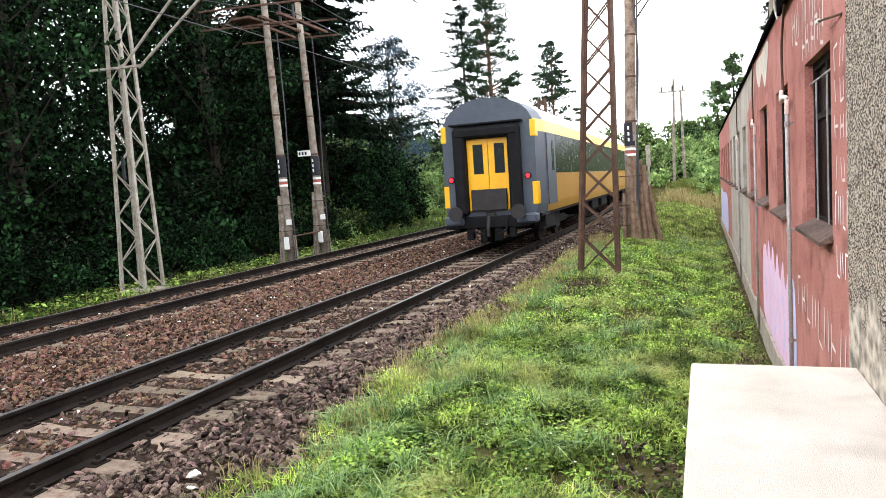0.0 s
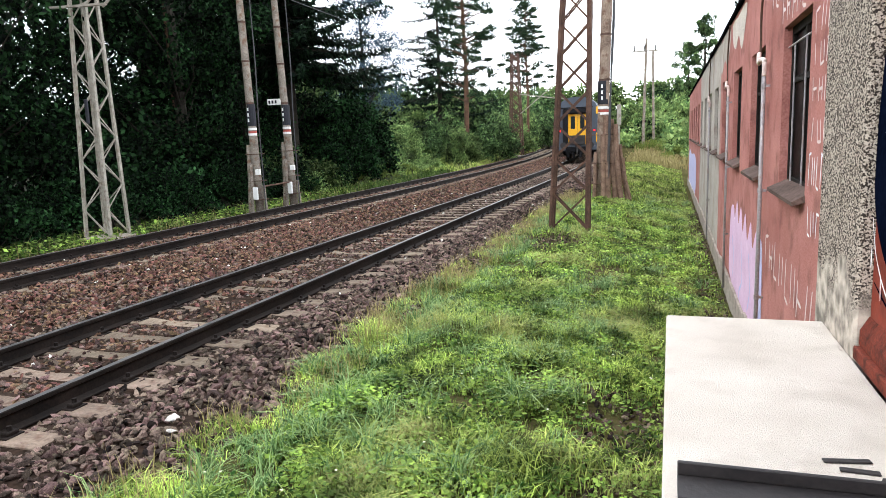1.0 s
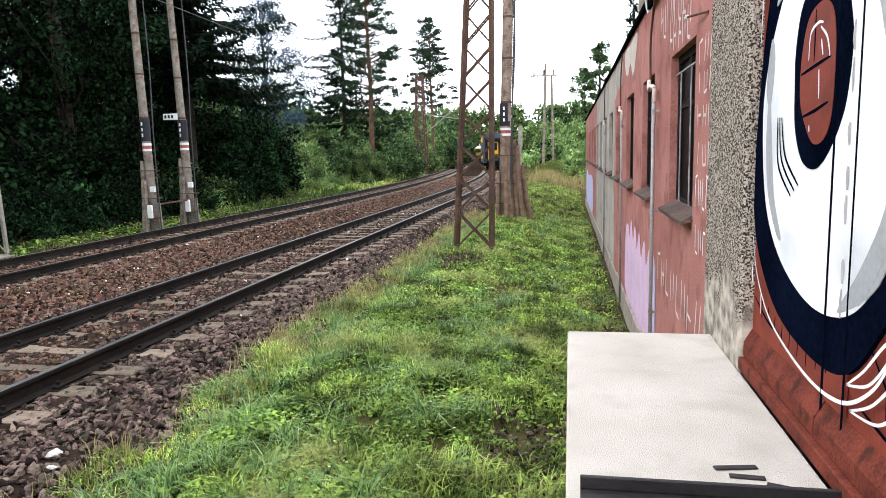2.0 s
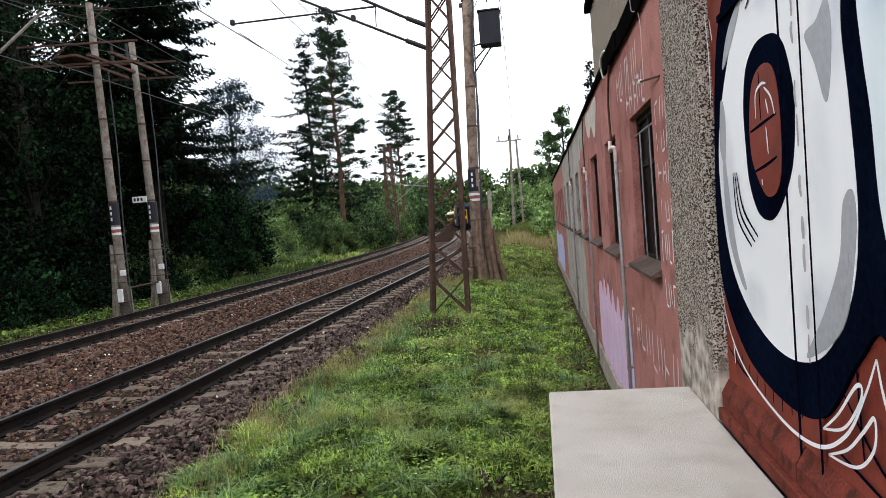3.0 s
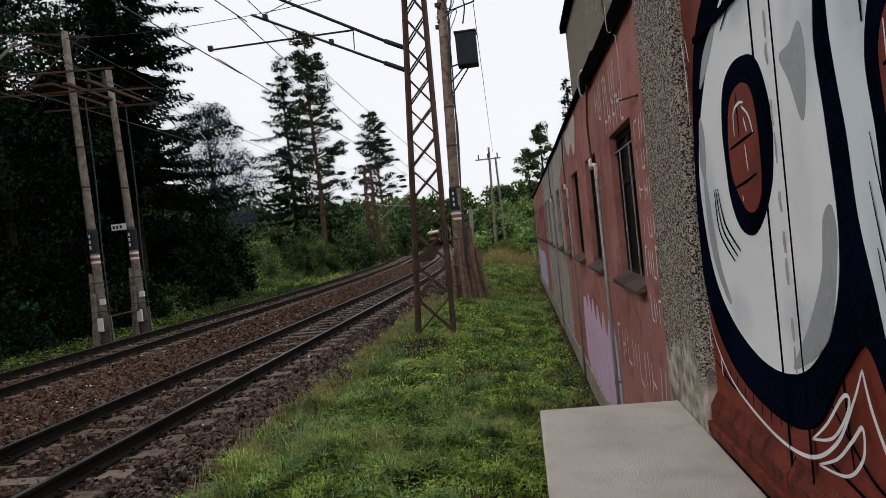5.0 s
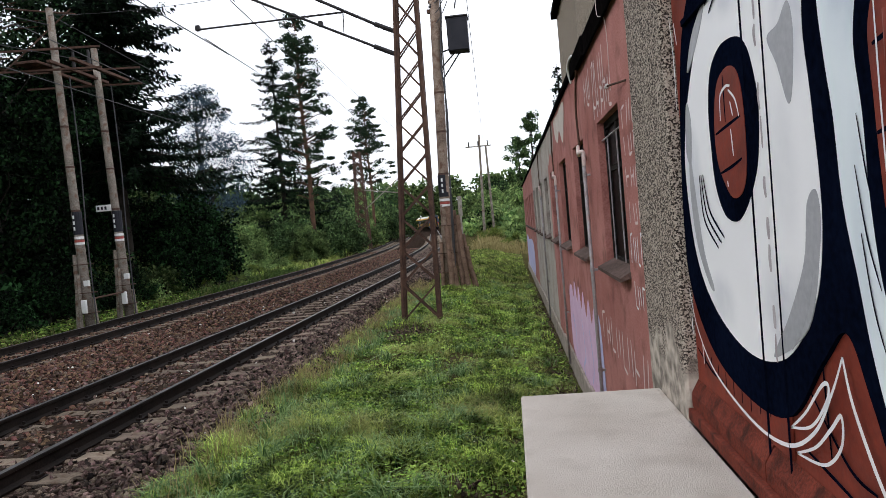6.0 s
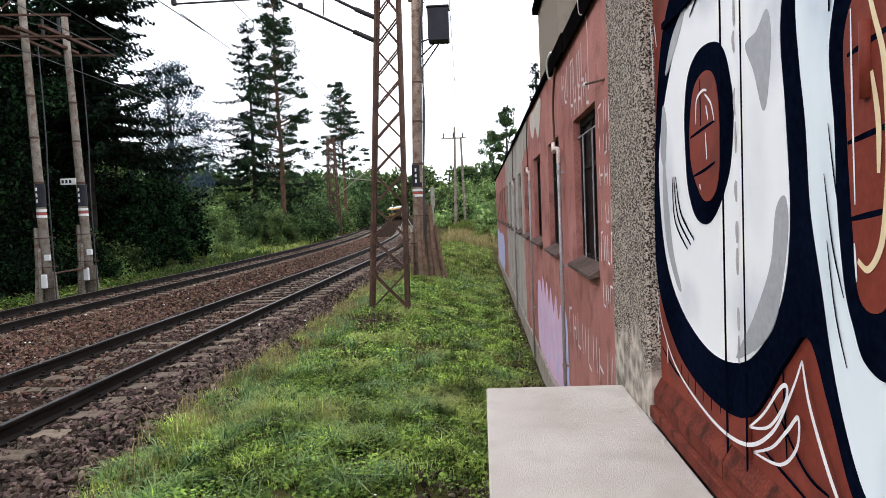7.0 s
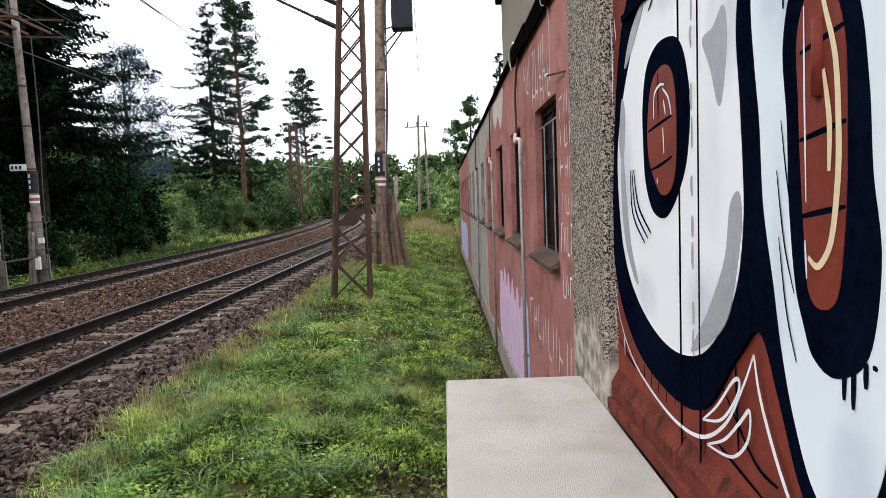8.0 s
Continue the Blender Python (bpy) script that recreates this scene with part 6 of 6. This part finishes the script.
def lighter(specimens):
    """The same plants with fewer, larger leaves, for the far ground."""
    return {2: broad_tree(33, 11, 3.2, 0.1, 60, 60, 0.3, "broad-leaved tree with a paler green crown far down the line", M_LEAF_PALE),
            0: broad_tree(31, 13, 3.6, 0.12, 70, 60, 0.32, "dark broad-leaved tree far down the line", M_LEAF),
            5: bush(36, 1.7, 1.6, 24, 60, 0.2, "pale green willow bush far down the bank", M_LEAF_PALE),
            6: bush(38, 6.5, 3.0, 75, 55, 0.4, "tall green thicket far down the line", M_LEAF_PALE),
            7: bush(39, 6.5, 3.2, 75, 55, 0.4, "tall dark thicket far down the line", M_LEAF_MID)}


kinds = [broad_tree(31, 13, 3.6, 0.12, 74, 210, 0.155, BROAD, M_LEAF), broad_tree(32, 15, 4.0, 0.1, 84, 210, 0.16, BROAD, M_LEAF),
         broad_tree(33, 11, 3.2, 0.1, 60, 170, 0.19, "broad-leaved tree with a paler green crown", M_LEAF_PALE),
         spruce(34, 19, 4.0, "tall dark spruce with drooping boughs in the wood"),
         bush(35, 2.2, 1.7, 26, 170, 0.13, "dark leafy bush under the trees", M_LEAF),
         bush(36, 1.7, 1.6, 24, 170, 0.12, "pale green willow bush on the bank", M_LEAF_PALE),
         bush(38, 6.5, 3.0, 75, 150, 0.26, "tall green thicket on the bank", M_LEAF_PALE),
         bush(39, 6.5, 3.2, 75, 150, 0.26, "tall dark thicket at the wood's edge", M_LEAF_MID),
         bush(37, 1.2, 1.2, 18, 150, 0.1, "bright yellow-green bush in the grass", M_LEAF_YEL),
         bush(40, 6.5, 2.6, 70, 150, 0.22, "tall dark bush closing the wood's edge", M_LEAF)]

rnd = random.Random(77)
spots = []


def along(kind, y, u, s, wob=0.8):
    """A plant u metres to the right of the line at y."""
    spots.append((kind, near_x(y) + u + rnd.uniform(-wob, wob), y + rnd.uniform(-wob, wob), s))


# left wood: front row of trees, further rows behind, undergrowth along its foot
for y in range(-4, 34, 4):
    along(rnd.choice((0, 1, 0)), y, -14.0 - 0.03 * y, rnd.uniform(0.9, 1.15), 1.2)
for y in range(-6, 42, 7):
    along(rnd.choice((0, 1, 3, 1)), y, -20, rnd.uniform(1.0, 1.25), 1.5)
for y in range(-6, 52, 8):
    along(rnd.choice((1, 3, 0)), y, -27, rnd.uniform(1.0, 1.3), 2)
spots += [(3, -21.5, 36.0, 0.85)]
for y in np.arange(0, 33, 2.1):
    along(4, y, -11.2, rnd.uniform(0.8, 1.2), 0.7)
    along(4, y, -13.6, rnd.uniform(1.3, 2.0))
# brighter bushes on the bank further along, taller growth behind them
for x, y, s in ((-16.7, 34.5, 0.85), (-18.3, 37.5, 0.95), (-20.8, 40.2, 1.0), (-24.0, 44.0, 1.15), (-15.8, 32.0, 0.75)):
    spots.append((9, x, y, s))
for y in np.arange(29, 110, 2.4):
    along(rnd.choice((5, 5, 8)), y, -11.0 - 0.015 * (y - 29), rnd.uniform(0.6, 1.0))
    along(5, y, -12.6 - 0.02 * (y - 29), rnd.uniform(1.2, 1.9))
    along(5, y + 1, -16.0, rnd.uniform(1.6, 2.4), 1.2)
for y in np.arange(38, 150, 4.2):
    along(6, y, -16.5 - 0.02 * (y - 38), rnd.uniform(0.55, 0.8), 1.2)
    along(rnd.choice((6, 7)), y + 2, -22.5, rnd.uniform(1.15, 1.5), 1.5)
for y in np.arange(150, 330, 6):
    along(rnd.choice((6, 7)), y, -13, rnd.uniform(1.4, 2.0), 1.5)
for k in range(16):
    spots.append((6, -6.5 + k * 1.5 + rnd.uniform(-0.6, 0.6), 98 + rnd.uniform(-5, 10), rnd.uniform(1.0, 1.5)))
for k in range(7):
    spots.append((rnd.choice((6, 6, 7)), 1.6 + 1.4 * k, 68 + rnd.uniform(-4, 6), rnd.uniform(0.7, 1.1)))
for y in np.arange(44, 150, 6):
    along(2, y, -19, rnd.uniform(0.45, 0.62), 1.5)
    along(rnd.choice((0, 2)), y + 3, -26, rnd.uniform(0.55, 0.75), 2)
for y in np.arange(150, 330, 12):
    along(2, y, -16, rnd.uniform(1.1, 1.5), 2)
    along(rnd.choice((0, 2)), y + 5, -25, rnd.uniform(1.3, 1.7), 3)
# right of the line: a green knot of trees where the strip ends
for y in np.arange(84, 250, 7):
    along(2, y, 11 + 0.02 * y, rnd.uniform(0.9, 1.2), 1.5)
for k in range(11):
    spots.append((2, -5.5 + k * 1.9 + rnd.uniform(-0.6, 0.6), 104 + rnd.uniform(-5, 12), rnd.uniform(0.75, 0.95)))
for k in range(10):
    spots.append((rnd.choice((2, 2, 2, 0)), 2.2 + k * 2.2, 82 + rnd.uniform(-6, 6), rnd.uniform(0.6, 0.8)))
spots += [(3, 2.3, 86, 0.36)]
for k in range(14):
    spots.append((rnd.choice((4, 5, 5)), -2.6 + rnd.uniform(0, 7), 74 + rnd.uniform(-5, 12), rnd.uniform(1.0, 1.8)))
for k in range(9):
    spots.append((5, 1.4 + 0.5 * k, 60 + rnd.uniform(-6, 8), rnd.uniform(1.3, 2.0)))
for k in range(9):
    spots.append((8, -2.4 + 0.65 * k + rnd.uniform(-0.3, 0.3), 58 + rnd.uniform(-4, 4), rnd.uniform(0.6, 1.0)))
spots += [(6, -20.5, 53, 0.7), (7, -18.0, 55, 0.65), (6, -15.6, 53, 0.55), (7, -13.9, 57, 0.55), (6, -22.5, 50, 0.8), (7, -17.8, 62.5, 0.8), (6, -16.0, 79, 0.7), (7, -18.5, 80, 0.75), (6, -20.5, 76, 0.8), (7, -15.6, 92, 0.65)]
spots += [(2, 2.0, 72, 0.68), (0, 3.4, 75, 0.62), (2, 0.9, 80, 0.68), (0, 5.2, 73, 0.68), (2, -0.8, 92, 0.85), (2, -2.6, 96, 0.9)]
# the far bend stays open to view
spots = [q for q in spots if not (100 < q[2] < 340 and -0.168 < q[1] / q[2] < -0.108)]
# a gap in the wood lets the sky through
spots = [q for q in spots if q[0] in (4, 5) or q[1] > -8 or abs((q[1] - 0.08) * 0.662 + (q[2] - 0.08) * 0.749) > 0.9]
plant(kinds, spots, 5)

# single trees that stand out against the sky
t = spruce(51, 20.2, 6.6, "tall spruce standing clear against the sky", 0.1, 0.6)
t.matrix_basis = put(t, -20.4, 62)
t = pine(52, 21.4, 3.2, "tall pine with a bare orange trunk beside the spruce", 0.26, 150)
t.matrix_basis = put(t, -16.8, 58)
t = pine(53, 18.8, 3.4, "pine with a flat-topped crown behind the far mast", 0.42, 130)
t.matrix_basis = put(t, -16.8, 85)
t = broad_tree(54, 12.0, 3.1, 0.3, 300, 62, 0.12, "slender many-limbed tree with airy leaves tinted by the sky behind", M_BIRCH_LEAF, M_BARK, (0.11, 0.21), 4)
t.matrix_basis = put(t, -18.7, 42)
t = pine(55, 19, 4.2, "old pine reaching over the wood", 0.5)
t.matrix_basis = put(t, -21.0, 26)
t = spruce(56, 21.5, 5.9, "broad dark spruce rising over the wood's edge", 0.27, 1.8)
t.matrix_basis = put(t, -17.4, 30)
for seed, x, y, h in ((59, 3.4, 76, 13.0), (60, 1.9, 78, 10.6), (61, 6.2, 80, 11.5)):
    t = broad_tree(seed, h, 2.1, 0.1, 70, 90, 0.26, "dense dark green tree behind the building's end", M_LEAF_MID)
    t.matrix_basis = put(t, x, y)
t = spruce(57, 11.0, 1.5, "slim young spruce behind the building", 0.1, 0.6)
t.matrix_basis = put(t, 3.4, 40)


def far_wood():
    """Closed wood behind the single trees, all round the place."""
    rng = np.random.default_rng(70)
    cs, rs = [], []
    for _ in range(560):
        y = rng.uniform(-30, 330)
        cs.append(np.array((near_x(y) - 33 + rng.uniform(-3, 3), y, rng.uniform(0, 5.5 if y < 60 else 8)))), rs.append(rng.uniform(0.9, 2.0))
    back = 0
    while back < 620:
        y, z = rng.uniform(-12, 36), rng.uniform(0, 11)
        x = -21.5 + rng.uniform(-3.5, 1.5)
        if z > 3.5 and abs((x - 0.08) * 0.662 + (y - 0.08) * 0.749) < 0.8:
            continue
        cs.append(np.array((x, y, z))), rs.append(rng.uniform(0.8, 1.5))
        back += 1
    for _ in range(200):
        x = rng.uniform(-4, 70)
        cs.append(np.array((x, 132 + rng.uniform(-4, 6), rng.uniform(0, 9)))), rs.append(rng.uniform(1.2, 2.4))
    for _ in range(800):
        x = rng.uniform(-170, 20)
        cs.append(np.array((x, 372 + rng.uniform(-8, 8), rng.uniform(0, 25)))), rs.append(rng.uniform(2.5, 4.5))
    v, f = leaf_cloud(rng, cs[:1380], rs[:1380], 130, 0.3)
    v2, f2 = leaf_cloud(rng, cs[1380:], rs[1380:], 60, 2.0)
    tagged(raw("far_wood", v2.tolist(), f2.tolist(), M_LEAF_PALE), "green wood at the end of the line", "woods", kind="stuff")
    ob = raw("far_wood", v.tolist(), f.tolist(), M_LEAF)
    return tagged(ob, "closed dark wood behind the nearer trees", "woods", kind="stuff")


far_wood()

# ---- grass and weeds ----
def blades(rng, pts, h, w, bend):
    """Grass blades as two bent segments: arrays of vertices and faces."""
    n = len(pts)
    a = rng.uniform(0, 6.283, n)
    d = np.stack([np.cos(a), np.sin(a), np.zeros(n)], 1)
    s = np.stack([-np.sin(a), np.cos(a), np.zeros(n)], 1) * (w * rng.uniform(0.7, 1.3, n))[:, None] / 2
    up = np.array((0, 0, 1.0))
    hh = h[:, None]
    b = (bend * rng.uniform(0.3, 1.4, n))[:, None]
    p1 = pts + up * hh * 0.55 + d * hh * b * 0.3
    p2 = pts + up * hh * (1 - 0.35 * b) + d * hh * b
    v = np.stack([pts - s, pts + s, p1 + s * 0.8, p1 - s * 0.8, p2], 1).reshape(-1, 3)
    k = np.arange(n)[:, None] * 5
    f = (k + np.array((0, 1, 2, 3))).tolist() + (k + np.array((3, 2, 4))).tolist()
    return v, f


def grass_spots(rng, n, x0, x1, y0, y1, clump=0.6):
    """Tufted positions on the grass strip, thin where the ground is worn."""
    x, y = rng.uniform(x0, x1, n * 2), rng.uniform(y0, y1, n * 2)
    val = np.array([noise.noise((a * 1.6, b * 1.6, 2)) + 0.6 * noise.noise((a * 5, b * 5, 7)) for a, b in zip(x, y)])
    worn = np.array([noise.noise((a * 0.7 + 3, b * 0.45, 5)) for a, b in zip(x, y)])
    keep = (rng.random(n * 2) < 0.5 + clump * val) & (worn > -0.95 + 0.35 * rng.random(n * 2))
    keep &= ~((x > -0.75) & (x < 0) & (y > 3.2) & (y < 5.8) & (rng.random(n * 2) < 0.65))
    keep &= ~((np.hypot((x + 2.2) / 0.6, (y - 13.1) / 1.1) < 1) & (rng.random(n * 2) < 0.8))
    keep &= ~((x > 0.42) & (y > 5.5) & (rng.random(n * 2) < 0.6))
    x, y, val = x[keep], y[keep], val[keep]
    z = np.array([ground_z(a, b) for a, b in zip(x, y)])
    return np.stack([x, y, z - 0.01], 1), val


def grass():
    rng = np.random.default_rng(90)
    jobs = [("grass", 46000, -3.2, 0.0, 2.2, 9.0, 0.125, 0.009, 0.9, M_GRASS, "lush green grass tufts on the strip beside the ramp", 0),
            ("grass", 9000, 0.0, 0.72, 3.75, 12.0, 0.09, 0.007, 0.9, M_GRASS, "green grass along the wall's foot", 0),
            ("grass", 42000, -3.3, 0.62, 9.0, 22.0, 0.105, 0.013, 0.8, M_GRASS, "green grass round the mast", 0),
            ("grass", 30000, -2.9, 0.6, 22.0, 46.0, 0.12, 0.022, 0.8, M_GRASS, "green grass further down the strip", 0),
            ("grass", 9000, -2.8, 6.0, 46.0, 76.0, 0.5, 0.05, 0.6, M_DRY, "tall pale grass where the strip ends", 0),
            ("grass", 5000, -3.3, -2.6, 2.5, 24.0, 0.22, 0.006, 0.5, M_DRY, "dry seed stalks at the ballast edge", 0),
            ("grass", 15000, -15.6, -12.9, 2.0, 34.0, 0.2, 0.014, 0.7, M_RANK, "rank grass at the wood's foot", 0),
            ("grass", 8000, -9.4, -7.4, 28.0, 42.0, 0.3, 0.03, 0.7, M_RANK, "rank grass on the bank beyond the far track", 1),
            ("grass", 18000, -10.8, -7.4, 42.0, 110.0, 0.34, 0.055, 0.7, M_GRASS, "bright tall grass on the bank beyond the far track", 1),
            ("grass", 900, -14.5, -12.9, 3.0, 36.0, 0.36, 0.01, 0.5, M_DRY, "dry stalks beside the far track", 0)]
    for name, n, x0, x1, y0, y1, h, w, bend, mat, label, follow in jobs:
        p, val = grass_spots(rng, n, x0, x1, y0, y1)
        if follow == 1:
            p[:, 0] += np.interp(p[:, 1], LINE[:420, 1], LINE[:420, 0])
            p[:, 2] = [ground_z(a, b) for a, b in p[:, :2]]
        big = np.array([noise.noise((a * 0.55, b * 0.55, 13)) for a, b in p[:, :2]])
        hh = h * rng.uniform(0.4, 1.35, len(p)) * (1 + 0.8 * np.clip(val, -0.6, 1)) * (1 + 0.9 * np.clip(big, -0.5, 0.8))
        v, f = blades(rng, p, hh, w, bend)
        tagged(raw(name, v.tolist(), f, mat), label, "grass", kind="stuff")
    # long tufts, thickest along the ballast edge
    for n, x0, x1, y0, y1, w in ((150, -3.15, -0.6, 2.3, 9.5, 0.009), (70, -3.1, -2.3, 5, 20, 0.012), (60, -2.6, 0.5, 9, 26, 0.014)):
        ps = []
        hs = []
        for k in range(n):
            x, y = rng.uniform(x0, x1), rng.uniform(y0, y1)
            m = int(rng.integers(25, 60))
            r = rng.normal(0, 0.045, (m, 2))
            ps.append(np.stack([x + r[:, 0], y + r[:, 1], np.full(m, ground_z(x, y) - 0.01)], 1))
            hs.append(rng.uniform(0.14, 0.3) * rng.uniform(0.5, 1.2, m))
        v, f = blades(rng, np.concatenate(ps), np.concatenate(hs), w, 1.1)
        tagged(raw("grass_tufts", v.tolist(), f, M_TUFT), "long pale green grass tufts on the strip", "grass", kind="stuff")
    # low broad-leaved weeds
    for n, x0, x1, y0, y1, s in ((46000, -2.6, 0.0, 2.2, 9.0, 0.042), (26000, -2.5, 0.66, 9.0, 24.0, 0.05), (5000, 0.0, 0.7, 3.75, 11, 0.04), (5000, -15.4, -13.2, 4.0, 36.0, 0.14)):
        p, val = grass_spots(rng, n, x0, x1, y0, y1, 0.9)
        p[:, 2] += rng.uniform(0.02, 0.1, len(p)) * (s / 0.035) ** 0.7
        a = rng.normal(size=(len(p), 3)) * np.array((1, 1, 0.35))
        a /= np.linalg.norm(a, axis=1)[:, None]
        b = np.cross(a, np.array((0, 0, 1.0)) + rng.normal(0, 0.3, a.shape))
        b /= np.linalg.norm(b, axis=1)[:, None]
        sz = (s * rng.uniform(0.6, 1.3, len(p)))[:, None]
        v = np.stack([p - a * sz * 0.5, p + b * sz * 0.35, p + a * sz * 0.5, p - b * sz * 0.35], 1).reshape(-1, 3)
        tagged(raw("weeds", v.tolist(), np.arange(len(v)).reshape(-1, 4).tolist(), M_WEED), "low broad-leaved weeds among the grass", "weeds", kind="stuff")
    p, val = grass_spots(rng, 260, -2.9, 0.4, 3.0, 26.0, 0.3)
    p[:, 2] += rng.uniform(0.06, 0.14, len(p))
    a = rng.uniform(0, 6.283, len(p))
    sz = 0.012
    v = np.stack([p + np.stack([np.cos(a + k * 1.5708) * sz, np.sin(a + k * 1.5708) * sz, np.full(len(p), 0.004 * (k % 2))], 1) for k in range(4)], 1).reshape(-1, 3)
    tagged(raw("flowers", v.tolist(), np.arange(len(v)).reshape(-1, 4).tolist(), M_FLOWER), "tiny pale flowers dotted in the grass", "flowers", kind="stuff")
    p, val = grass_spots(rng, 14000, -3.1, -0.02, -6.0, 2.2)
    v, f = blades(rng, p, 0.12 * rng.uniform(0.4, 1.35, len(p)) * (1 + 0.8 * np.clip(val, -0.6, 1)), 0.012, 0.9)
    tagged(raw("grass", v.tolist(), f, M_GRASS), "green grass along the ramp's foot", "grass", kind="stuff")


grass()
motions()
